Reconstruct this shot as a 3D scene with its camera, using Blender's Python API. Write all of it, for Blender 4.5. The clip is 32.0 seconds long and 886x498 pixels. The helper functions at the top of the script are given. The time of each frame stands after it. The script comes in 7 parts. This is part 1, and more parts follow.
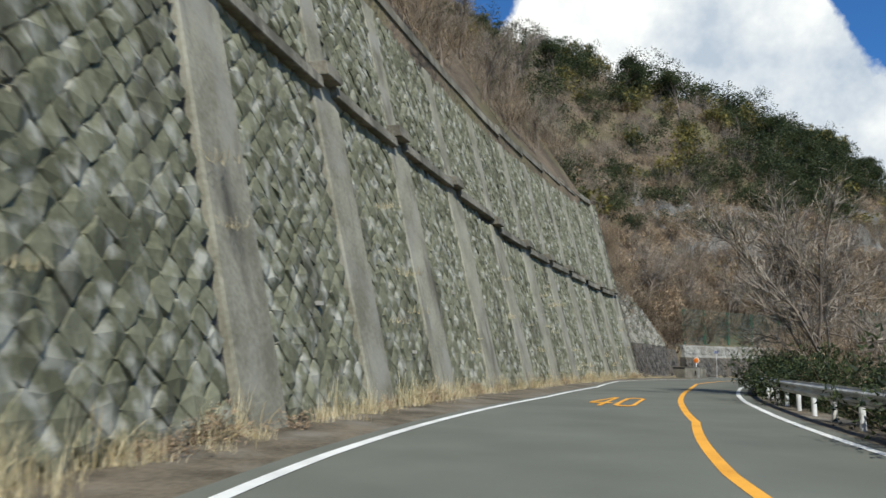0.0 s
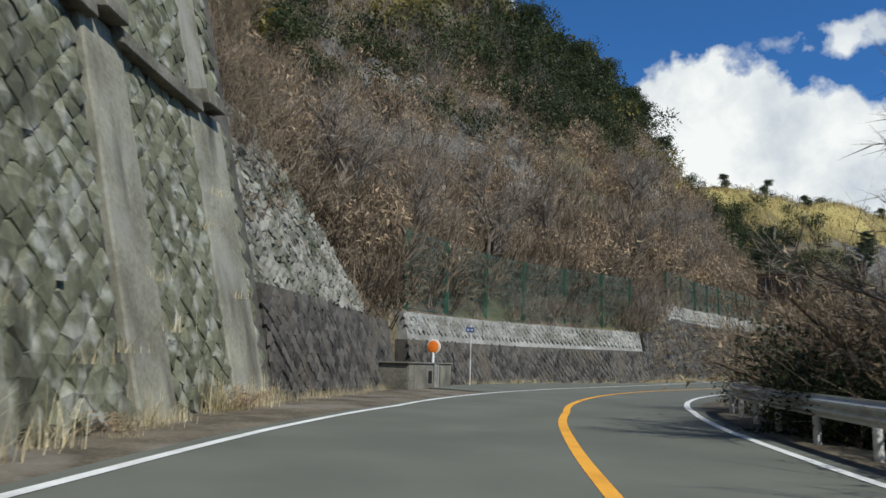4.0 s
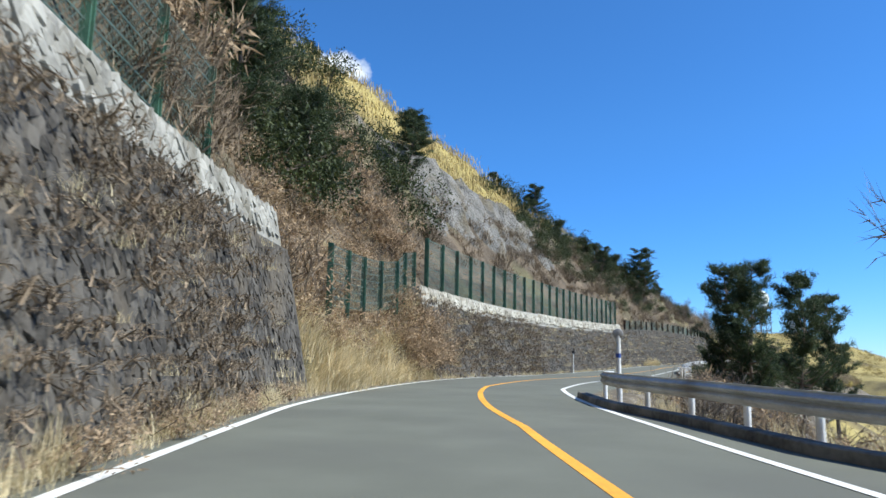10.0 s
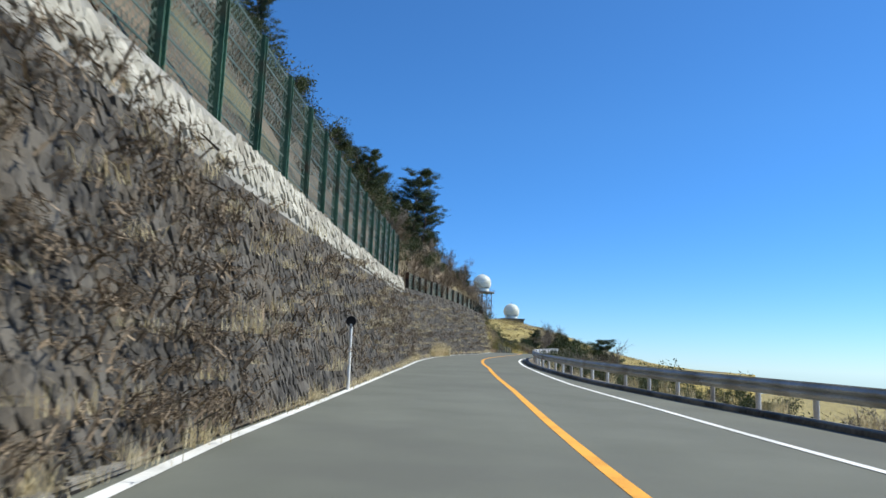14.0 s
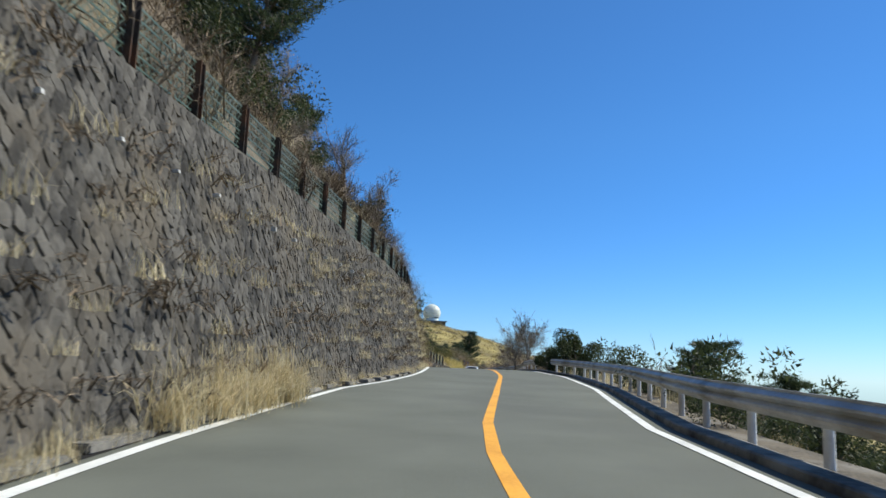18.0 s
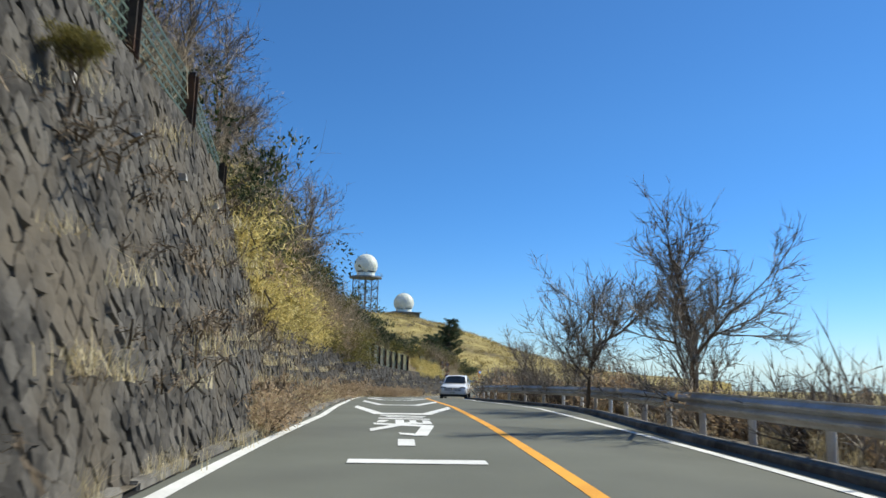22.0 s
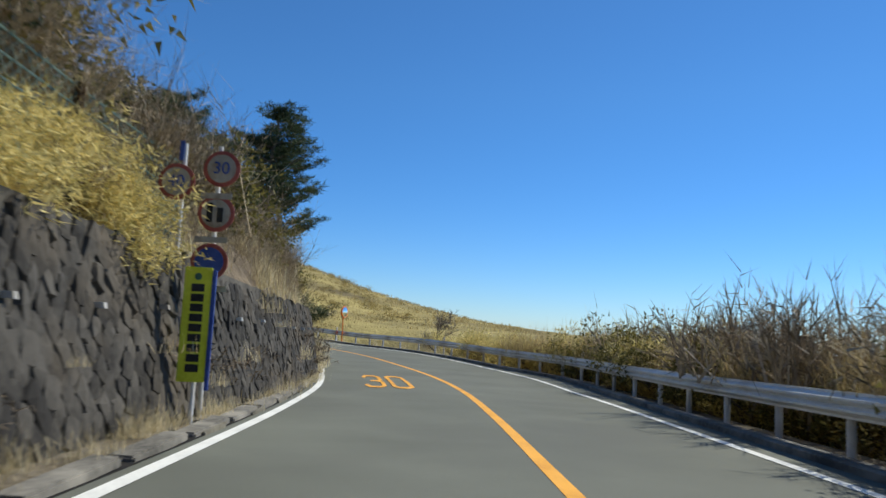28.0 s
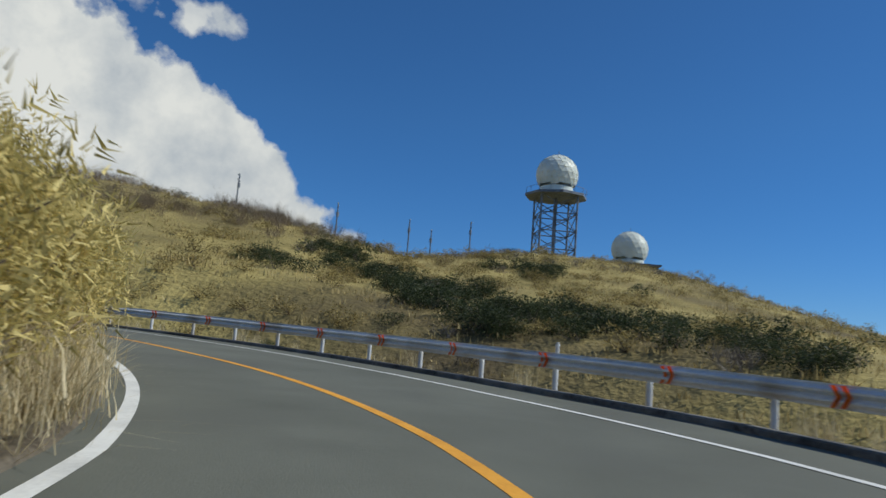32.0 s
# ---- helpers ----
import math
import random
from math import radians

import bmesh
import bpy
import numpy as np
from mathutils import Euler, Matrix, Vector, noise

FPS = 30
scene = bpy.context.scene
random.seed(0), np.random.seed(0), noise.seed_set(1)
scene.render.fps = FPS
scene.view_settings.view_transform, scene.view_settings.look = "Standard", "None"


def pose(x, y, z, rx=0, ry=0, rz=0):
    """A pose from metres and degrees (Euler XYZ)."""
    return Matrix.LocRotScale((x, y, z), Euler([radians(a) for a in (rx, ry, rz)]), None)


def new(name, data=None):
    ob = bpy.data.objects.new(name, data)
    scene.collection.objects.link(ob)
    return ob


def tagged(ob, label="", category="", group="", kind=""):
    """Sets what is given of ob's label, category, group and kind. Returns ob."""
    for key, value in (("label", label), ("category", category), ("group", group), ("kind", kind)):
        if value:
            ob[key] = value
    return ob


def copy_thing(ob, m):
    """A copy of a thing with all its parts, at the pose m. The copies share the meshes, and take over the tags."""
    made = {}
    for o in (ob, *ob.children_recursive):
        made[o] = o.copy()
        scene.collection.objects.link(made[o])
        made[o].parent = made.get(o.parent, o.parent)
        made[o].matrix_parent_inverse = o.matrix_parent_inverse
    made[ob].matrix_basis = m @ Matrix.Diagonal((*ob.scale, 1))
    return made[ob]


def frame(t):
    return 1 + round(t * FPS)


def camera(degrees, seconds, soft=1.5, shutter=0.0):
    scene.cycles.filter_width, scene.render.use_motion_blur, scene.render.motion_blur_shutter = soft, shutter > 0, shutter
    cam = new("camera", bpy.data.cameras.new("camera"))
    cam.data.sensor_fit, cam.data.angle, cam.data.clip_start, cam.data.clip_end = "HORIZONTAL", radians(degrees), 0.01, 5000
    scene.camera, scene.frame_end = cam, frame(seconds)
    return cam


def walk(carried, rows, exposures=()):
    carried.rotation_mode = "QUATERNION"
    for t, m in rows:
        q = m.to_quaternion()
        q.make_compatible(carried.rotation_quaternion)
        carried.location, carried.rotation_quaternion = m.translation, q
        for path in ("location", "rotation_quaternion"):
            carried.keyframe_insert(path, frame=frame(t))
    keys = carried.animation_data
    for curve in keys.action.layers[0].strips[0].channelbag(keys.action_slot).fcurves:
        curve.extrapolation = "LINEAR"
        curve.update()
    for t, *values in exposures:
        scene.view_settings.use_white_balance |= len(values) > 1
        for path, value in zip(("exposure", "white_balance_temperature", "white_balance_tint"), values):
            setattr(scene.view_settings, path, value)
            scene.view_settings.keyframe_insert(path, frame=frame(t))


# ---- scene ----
cam = camera(62.74, 32.0, soft=1.5, shutter=0.15)
PATH = [
    (0.0, -0.000, 0.000, 1.120, 98.99, -1.35, 0.00),
    (0.5, 0.423, 5.310, 1.181, 99.09, -0.83, -6.88),
    (1.0, 1.364, 10.414, 1.228, 98.96, -1.17, -12.17),
    (1.5, 2.721, 15.507, 1.269, 98.75, -0.87, -15.66),
    (2.0, 4.351, 20.532, 1.303, 98.64, -1.13, -18.09),
    (2.5, 6.095, 25.419, 1.329, 98.53, -1.14, -18.99),
    (3.0, 7.939, 30.160, 1.353, 98.54, -1.27, -21.22),
    (3.5, 9.911, 34.778, 1.380, 98.65, -1.44, -22.78),
    (4.0, 11.933, 39.327, 1.412, 98.81, -1.65, -23.06),
    (4.5, 13.930, 43.856, 1.446, 98.89, -1.94, -22.79),
    (5.0, 15.939, 48.365, 1.478, 98.62, -2.34, -24.05),
    (5.5, 18.219, 52.861, 1.505, 98.39, -3.39, -28.52),
    (6.0, 21.108, 57.243, 1.515, 98.29, -3.70, -36.32),
    (6.5, 24.867, 61.401, 1.535, 98.23, -3.48, -44.50),
    (7.0, 29.317, 65.110, 1.546, 98.23, -4.19, -52.41),
    (7.5, 34.177, 68.202, 1.548, 98.96, -3.52, -58.76),
    (8.0, 38.980, 70.934, 1.565, 98.86, -2.70, -61.60),
    (8.5, 43.782, 73.558, 1.595, 99.28, -2.79, -63.21),
    (9.0, 48.368, 75.962, 1.636, 99.52, -2.21, -63.68),
    (9.5, 52.830, 78.239, 1.701, 99.45, -1.53, -63.89),
    (10.0, 57.485, 80.633, 1.797, 99.34, -1.11, -63.37),
    (10.5, 62.257, 83.169, 1.902, 99.52, -1.05, -62.91),
    (11.0, 67.219, 85.762, 2.012, 99.20, -1.53, -63.04),
    (11.5, 72.135, 88.151, 2.127, 98.71, -1.64, -65.96),
    (12.0, 77.343, 90.211, 2.225, 98.02, -0.49, -69.83),
    (12.5, 82.627, 91.885, 2.320, 98.80, -0.15, -74.35),
    (13.0, 88.012, 93.198, 2.408, 99.03, -0.81, -79.39),
    (13.5, 93.613, 94.139, 2.471, 98.78, -1.27, -83.07),
    (14.0, 99.183, 94.791, 2.517, 98.53, -2.09, -85.93),
    (14.5, 104.579, 95.218, 2.564, 98.86, -2.22, -87.76),
    (15.0, 109.946, 95.501, 2.641, 99.16, -1.96, -88.61),
    (15.5, 115.288, 95.723, 2.737, 99.38, -1.52, -88.83),
    (16.0, 120.609, 95.932, 2.845, 99.53, -1.07, -88.80),
    (16.5, 125.924, 96.134, 2.965, 99.60, -0.85, -88.95),
    (17.0, 131.246, 96.296, 3.097, 99.57, -1.15, -89.76),
    (17.5, 136.490, 96.408, 3.250, 99.36, -1.42, -90.35),
    (18.0, 141.703, 96.425, 3.416, 99.19, -2.10, -92.64),
    (18.5, 146.993, 96.211, 3.584, 98.88, -0.78, -95.32),
    (19.0, 152.192, 95.829, 3.739, 98.76, 0.08, -96.79),
    (19.5, 157.230, 95.418, 3.873, 98.77, -0.58, -97.46),
    (20.0, 162.122, 94.987, 3.994, 98.98, -1.84, -97.90),
    (20.5, 166.996, 94.536, 4.101, 98.52, -3.24, -98.47),
    (21.0, 172.124, 94.081, 4.208, 98.83, -2.28, -97.67),
    (21.5, 177.190, 93.730, 4.324, 98.82, -2.12, -96.34),
    (22.0, 182.210, 93.477, 4.441, 98.84, -1.15, -94.42),
    (22.5, 187.085, 93.380, 4.473, 98.25, -0.86, -92.76),
    (23.0, 191.864, 93.296, 4.438, 97.65, -1.59, -92.60),
    (23.5, 197.168, 93.187, 4.343, 97.49, -1.04, -92.86),
    (24.0, 202.901, 93.058, 4.210, 97.31, -0.86, -92.71),
    (24.5, 209.030, 92.888, 4.038, 96.81, -1.12, -92.54),
    (25.0, 215.327, 92.700, 3.855, 96.48, -2.05, -93.17),
    (25.5, 221.688, 92.421, 3.615, 95.25, -1.85, -94.90),
    (26.0, 228.049, 91.851, 3.335, 95.13, -1.69, -97.60),
    (26.5, 234.416, 90.952, 3.041, 95.32, -1.63, -100.34),
    (27.0, 240.797, 89.754, 2.748, 95.46, -1.74, -102.70),
    (27.5, 247.205, 88.304, 2.466, 95.55, -2.14, -104.82),
    (28.0, 253.642, 86.606, 2.200, 95.88, -2.92, -107.35),
    (28.5, 259.898, 84.767, 1.984, 96.05, -3.30, -107.92),
    (29.0, 265.923, 83.076, 1.782, 95.98, -3.28, -107.06),
    (29.5, 271.973, 81.612, 1.619, 96.72, -3.31, -104.11),
    (30.0, 278.126, 80.646, 1.510, 96.98, -3.32, -98.90),
    (30.5, 284.389, 80.265, 1.460, 97.03, -3.17, -93.60),
    (31.0, 290.605, 80.476, 1.490, 97.78, -3.39, -88.42),
    (31.5, 296.800, 81.484, 1.530, 98.15, -4.13, -81.98),
    (32.0, 302.697, 83.453, 1.500, 98.07, -4.54, -74.69),
]
walk(cam, [(t, pose(x, y, z, rx, ry, rz)) for t, x, y, z, rx, ry, rz in PATH], [(0.0, 0.32, 6500, 6), (2.0, 0.2, 6450, 6), (5.0, 0.05, 6250, 6), (6.0, 0.52, 6150, 6), (7.0, 0.6, 6200, 6), (8.0, 0.75, 6200, 6), (9.0, 0.8, 6250, 6), (10.0, 0.8, 6250, 6), (12.0, 0.85, 6350, 6), (13.0, 0.58, 6350, 6), (14.0, 0.55, 6500, 6), (17.0, 0.45, 6600, 5), (20.0, 0.45, 6750, 5), (25.0, 0.42, 6850, 5), (28.0, 0.25, 6800, 5), (29.0, 0.28, 6850, 5), (30.0, 0.33, 6650, 5), (31.0, 0.3, 6600, 5), (32.0, -0.3, 6500, 5)])

# ---- light: clear winter sky with a cloud bank, low sun over the valley ----
SUN_AZ, SUN_EL = 164.0, 45.0
world = bpy.data.worlds.new("sky")
scene.world = world
world.use_nodes = True
wn, wl = world.node_tree.nodes, world.node_tree.links
wn.clear()


def wnode(kind, **kw):
    n = wn.new(kind)
    for k, v in kw.items():
        n.inputs[k].default_value = v
    return n


def wmath(op, a, b=None, clamp=False):
    n = wn.new("ShaderNodeMath")
    n.operation, n.use_clamp = op, clamp
    for i, v in enumerate((a, b)):
        if v is None:
            continue
        if isinstance(v, (int, float)):
            n.inputs[i].default_value = v
        else:
            wl.new(v, n.inputs[i])
    return n.outputs[0]


sky = wn.new("ShaderNodeTexSky")
sky.sky_type, sky.sun_disc = "NISHITA", False
sky.sun_elevation, sky.sun_rotation = radians(SUN_EL), radians(SUN_AZ)
sky.air_density, sky.dust_density, sky.ozone_density, sky.altitude = 1.0, 0.0, 2.0, 900
hue = wn.new("ShaderNodeHueSaturation")
hue.inputs["Saturation"].default_value = 1.16
tint = wn.new("ShaderNodeMixRGB")
tint.blend_type, tint.inputs[0].default_value = "MULTIPLY", 1.0
wl.new(sky.outputs[0], tint.inputs[1])
wl.new(tint.outputs[0], hue.inputs["Color"])
coord = wn.new("ShaderNodeTexCoord")
sep = wn.new("ShaderNodeSeparateXYZ")
wl.new(coord.outputs["Generated"], sep.inputs[0])
heading = wmath("MULTIPLY", wmath("ARCTAN2", sep.outputs[0], sep.outputs[1]), 57.2958)
height = wmath("MULTIPLY", wmath("ARCSINE", sep.outputs[2]), 57.2958)
# clear mountain air: less warm glow towards the skyline
air = wn.new("ShaderNodeValToRGB")
air.color_ramp.elements[0].position, air.color_ramp.elements[0].color = 0.0, (0.52, 0.72, 1.12, 1)
air.color_ramp.elements[1].position, air.color_ramp.elements[1].color = 1.0, (0.98, 1.0, 1.1, 1)
middle_air = air.color_ramp.elements.new(0.3)
middle_air.color = (0.74, 0.88, 1.12, 1)
wl.new(wmath("DIVIDE", height, 60.0, True), air.inputs[0])
wl.new(air.outputs[0], tint.inputs[2])
# the bank's upper edge, by heading, in degrees of height
edge = wn.new("ShaderNodeFloatCurve")
curve = edge.mapping.curves[0]
pts = [(-40, -12), (-14, 4), (4, 27), (13, 32), (26, 31), (29.5, 24.2), (32, 20.8), (34, 20.0), (37, 21.7), (42, 23.2), (46, 22.0), (51, 19.9), (57, 17.4), (61, 14.0), (63, 11.0), (69, 7.6), (74, -2), (80, -12)]
for i, (hx, el) in enumerate(pts):
    x, y = (hx + 40) / 120, (el + 12) / 45
    if i == 0 or i == len(pts) - 1:
        curve.points[0 if i == 0 else -1].location = (x, y)
    else:
        curve.points.new(x, y)
edge.mapping.update()
wl.new(wmath("DIVIDE", wmath("ADD", heading, 40.0), 120.0, True), edge.inputs["Value"])
edge_el = wmath("SUBTRACT", wmath("MULTIPLY", edge.outputs[0], 45.0), 12.0)
puff = wnode("ShaderNodeTexNoise", Scale=9.0, Detail=9.0, Roughness=0.56)
wl.new(coord.outputs["Generated"], puff.inputs["Vector"])
swell = wnode("ShaderNodeTexNoise", Scale=26.0, Detail=5.0, Roughness=0.55)
wl.new(coord.outputs["Generated"], swell.inputs["Vector"])
rough = wmath("ADD", wmath("MULTIPLY", wmath("SUBTRACT", puff.outputs[0], 0.5), 5.0), wmath("MULTIPLY", wmath("SUBTRACT", swell.outputs[0], 0.5), 4.5))
depth = wmath("ADD", wmath("SUBTRACT", edge_el, height), rough)
mask = wmath("DIVIDE", depth, 1.0, True)
# small stray cloud
dx = wmath("DIVIDE", wmath("SUBTRACT", heading, 53.5), 3.4)
dy = wmath("DIVIDE", wmath("SUBTRACT", height, 22.8), 1.4)
blob = wmath("SUBTRACT", wmath("SUBTRACT", 1.0, wmath("ADD", wmath("MULTIPLY", dx, dx), wmath("MULTIPLY", dy, dy))), wmath("MULTIPLY", wmath("SUBTRACT", swell.outputs[0], 0.5), 5.0))
stray = wmath("MULTIPLY", wmath("MULTIPLY", blob, 0.9, True), 0.9)
wx = wmath("DIVIDE", wmath("SUBTRACT", heading, 47.0), 3.2)
wy = wmath("DIVIDE", wmath("SUBTRACT", height, 22.9), 0.9)
wisp = wmath("SUBTRACT", wmath("SUBTRACT", 1.0, wmath("ADD", wmath("MULTIPLY", wx, wx), wmath("MULTIPLY", wy, wy))), wmath("MULTIPLY", wmath("SUBTRACT", swell.outputs[0], 0.45), 7.0))
stray = wmath("MAXIMUM", stray, wmath("MULTIPLY", wmath("MULTIPLY", wisp, 0.8, True), 0.45))
cover = wmath("MAXIMUM", mask, stray)
shade = wn.new("ShaderNodeValToRGB")
shade.color_ramp.elements[0].position, shade.color_ramp.elements[0].color = 0.38, (4.2, 4.8, 5.7, 1)
shade.color_ramp.elements[1].position, shade.color_ramp.elements[1].color = 0.64, (9.0, 8.95, 8.8, 1)
tone = wnode("ShaderNodeTexNoise", Scale=5.0, Detail=6.0, Roughness=0.6)
wl.new(coord.outputs["Generated"], tone.inputs["Vector"])
wl.new(tone.outputs[0], shade.inputs[0])
mixed = wn.new("ShaderNodeMixRGB")
wl.new(cover, mixed.inputs[0])
wl.new(hue.outputs[0], mixed.inputs[1])
wl.new(shade.outputs[0], mixed.inputs[2])
back = wnode("ShaderNodeBackground", Strength=0.1)
wl.new(mixed.outputs[0], back.inputs[0])
wout = wn.new("ShaderNodeOutputWorld")
wl.new(back.outputs[0], wout.inputs[0])

sun_data = bpy.data.lights.new("sun", "SUN")
sun_data.energy, sun_data.angle, sun_data.color = 4.2, radians(0.53), (1.0, 0.965, 0.9)
sun = new("sun", sun_data)
sun.matrix_world = pose(0, 0, 60, 90 - SUN_EL, 0, 180 - SUN_AZ)

# ---- materials ----
def material(name, dark, light, scale=3.0, fine=30.0, rough=0.85, bump=0.3, metal=0.0, stain=None, stain_scale=0.6, vary=0.0, island=False, spread=(0.3, 0.7), step=0.02, gloss=0.3, sheet=False, streak=None):
    """Noise at two scales between two colours, an optional third colour in stains, fine relief, and a shift by object."""
    m = bpy.data.materials.new(name)
    m.use_nodes = True
    n, l = m.node_tree.nodes, m.node_tree.links
    b = n["Principled BSDF"]
    b.inputs["Roughness"].default_value, b.inputs["Metallic"].default_value = rough, metal
    b.inputs["Specular IOR Level"].default_value = gloss
    geo = n.new("ShaderNodeNewGeometry")
    big = n.new("ShaderNodeTexNoise")
    big.inputs["Scale"].default_value, big.inputs["Detail"].default_value = scale, 6
    small = n.new("ShaderNodeTexNoise")
    small.inputs["Scale"].default_value, small.inputs["Detail"].default_value = fine, 4
    for t in (big, small):
        l.new(geo.outputs["Position"], t.inputs["Vector"])
    add = n.new("ShaderNodeMath")
    add.operation = "MULTIPLY_ADD"
    l.new(small.outputs[0], add.inputs[0])
    add.inputs[1].default_value = 0.55
    l.new(big.outputs[0], add.inputs[2])
    value = add.outputs[0]
    off = n.new("ShaderNodeMath")
    off.operation, off.inputs[1].default_value = "SUBTRACT", 0.275
    l.new(value, off.inputs[0])
    value = off.outputs[0]
    if vary:
        if island:
            r = geo.outputs["Random Per Island"]
        else:
            r = n.new("ShaderNodeObjectInfo").outputs["Random"]
        k = n.new("ShaderNodeMath")
        k.operation, k.inputs[1].default_value, k.inputs[2].default_value = "MULTIPLY_ADD", vary, -vary / 2
        l.new(r, k.inputs[0])
        s = n.new("ShaderNodeMath")
        s.operation = "ADD"
        l.new(k.outputs[0], s.inputs[0])
        l.new(value, s.inputs[1])
        value = s.outputs[0]
    ramp = n.new("ShaderNodeValToRGB")
    e = ramp.color_ramp.elements
    e[0].position, e[0].color = spread[0], (*dark, 1)
    e[1].position, e[1].color = spread[1], (*light, 1)
    l.new(value, ramp.inputs[0])
    colour = ramp.outputs[0]
    if stain:
        st = n.new("ShaderNodeTexNoise")
        st.inputs["Scale"].default_value, st.inputs["Detail"].default_value = stain_scale, 7
        l.new(geo.outputs["Position"], st.inputs["Vector"])
        sr = n.new("ShaderNodeValToRGB")
        sr.color_ramp.elements[0].position, sr.color_ramp.elements[1].position = 0.5, 0.68
        l.new(st.outputs[0], sr.inputs[0])
        mx = n.new("ShaderNodeMixRGB")
        l.new(sr.outputs[0], mx.inputs[0])
        l.new(colour, mx.inputs[1])
        mx.inputs[2].default_value = (*stain, 1)
        colour = mx.outputs[0]
    if streak:
        # long runs of washed-down dirt
        vm = n.new("ShaderNodeVectorMath")
        vm.operation = "MULTIPLY"
        vm.inputs[1].default_value = (1.5, 1.5, 0.13)
        l.new(geo.outputs["Position"], vm.inputs[0])
        sk = n.new("ShaderNodeTexNoise")
        sk.inputs["Scale"].default_value, sk.inputs["Detail"].default_value = 1.0, 6
        l.new(vm.outputs[0], sk.inputs["Vector"])
        kr = n.new("ShaderNodeValToRGB")
        kr.color_ramp.elements[0].position, kr.color_ramp.elements[1].position = 0.54, 0.72
        l.new(sk.outputs[0], kr.inputs[0])
        km = n.new("ShaderNodeMixRGB")
        l.new(kr.outputs[0], km.inputs[0])
        l.new(colour, km.inputs[1])
        km.inputs[2].default_value = (*streak, 1)
        colour = km.outputs[0]
    l.new(colour, b.inputs["Base Color"])
    if bump:
        bp = n.new("ShaderNodeBump")
        bp.inputs["Strength"].default_value, bp.inputs["Distance"].default_value = bump, step
        l.new(small.outputs[0], bp.inputs["Height"])
        l.new(bp.outputs[0], b.inputs["Normal"])
    if sheet:
        # thin leaves and blades let some light through
        tr = n.new("ShaderNodeBsdfTranslucent")
        l.new(colour, tr.inputs[0])
        ms = n.new("ShaderNodeMixShader")
        ms.inputs[0].default_value = 0.35
        l.new(b.outputs[0], ms.inputs[1])
        l.new(tr.outputs[0], ms.inputs[2])
        l.new(ms.outputs[0], n["Material Output"].inputs[0])
    return m


M_ASPHALT = material("asphalt", (0.109, 0.114, 0.092), (0.163, 0.17, 0.139), 0.5, 60, 0.9, 0.5, stain=(0.118, 0.122, 0.102), stain_scale=0.3, step=0.008, spread=(0.2, 0.8))
M_WHITE = material("white_road_paint", (0.55, 0.55, 0.52), (0.78, 0.78, 0.74), 1.5, 25, 0.7, 0.2, spread=(0.2, 0.6))
M_YELLOW = material("yellow_road_paint", (0.62, 0.27, 0.03), (0.83, 0.40, 0.05), 1.5, 25, 0.7, 0.2, spread=(0.2, 0.6))
M_DIRT = material("roadside_dirt", (0.07, 0.057, 0.039), (0.19, 0.158, 0.112), 1.2, 14, 0.95, 0.6, stain=(0.20, 0.178, 0.142), stain_scale=0.8, step=0.05)
M_CONCRETE = material("weathered_concrete", (0.1, 0.09, 0.068), (0.25, 0.23, 0.18), 0.8, 14, 0.9, 0.45, stain=(0.085, 0.078, 0.058), stain_scale=0.9, streak=(0.05, 0.045, 0.035))
M_PALE = material("pale_concrete", (0.19, 0.182, 0.158), (0.36, 0.348, 0.31), 0.7, 12, 0.9, 0.35, stain=(0.2, 0.19, 0.16), stain_scale=1.0)
M_GREENBLOCK = material("mossy_block", (0.08, 0.081, 0.048), (0.182, 0.182, 0.118), 1.4, 11, 0.92, 0.4, vary=0.32, island=True, stain=(0.33, 0.325, 0.27), stain_scale=2.6, streak=(0.062, 0.06, 0.04))
M_GREENONE = material("mossy_block_single", (0.08, 0.081, 0.048), (0.182, 0.182, 0.118), 1.4, 11, 0.92, 0.4, vary=0.32, stain=(0.33, 0.325, 0.27), stain_scale=2.6, streak=(0.062, 0.06, 0.04))
M_STONE = material("dark_rubble_stone", (0.032, 0.029, 0.025), (0.112, 0.102, 0.087), 2.2, 11, 0.92, 0.5, vary=0.42, island=True, stain=(0.112, 0.094, 0.07), stain_scale=0.7)
M_STONEONE = material("dark_rubble_stone_single", (0.032, 0.029, 0.025), (0.112, 0.102, 0.087), 2.2, 11, 0.92, 0.5, vary=0.42, stain=(0.112, 0.094, 0.07), stain_scale=0.7)
M_BASALT = material("dark_basalt_stone", (0.022, 0.02, 0.018), (0.08, 0.073, 0.063), 2.0, 10, 0.9, 0.45, vary=0.4, island=True, stain=(0.1, 0.082, 0.06), stain_scale=0.7)
M_BASALTONE = material("dark_basalt_stone_single", (0.022, 0.02, 0.018), (0.08, 0.073, 0.063), 2.0, 10, 0.9, 0.45, vary=0.4, stain=(0.1, 0.082, 0.06), stain_scale=0.7)
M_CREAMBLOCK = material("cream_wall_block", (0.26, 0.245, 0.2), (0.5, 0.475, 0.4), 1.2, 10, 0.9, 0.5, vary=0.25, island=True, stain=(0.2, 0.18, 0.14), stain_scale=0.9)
M_PALEBLOCK = material("pale_wall_block", (0.165, 0.158, 0.136), (0.34, 0.33, 0.29), 1.2, 10, 0.9, 0.5, vary=0.3, island=True, stain=(0.16, 0.15, 0.12), stain_scale=0.9)
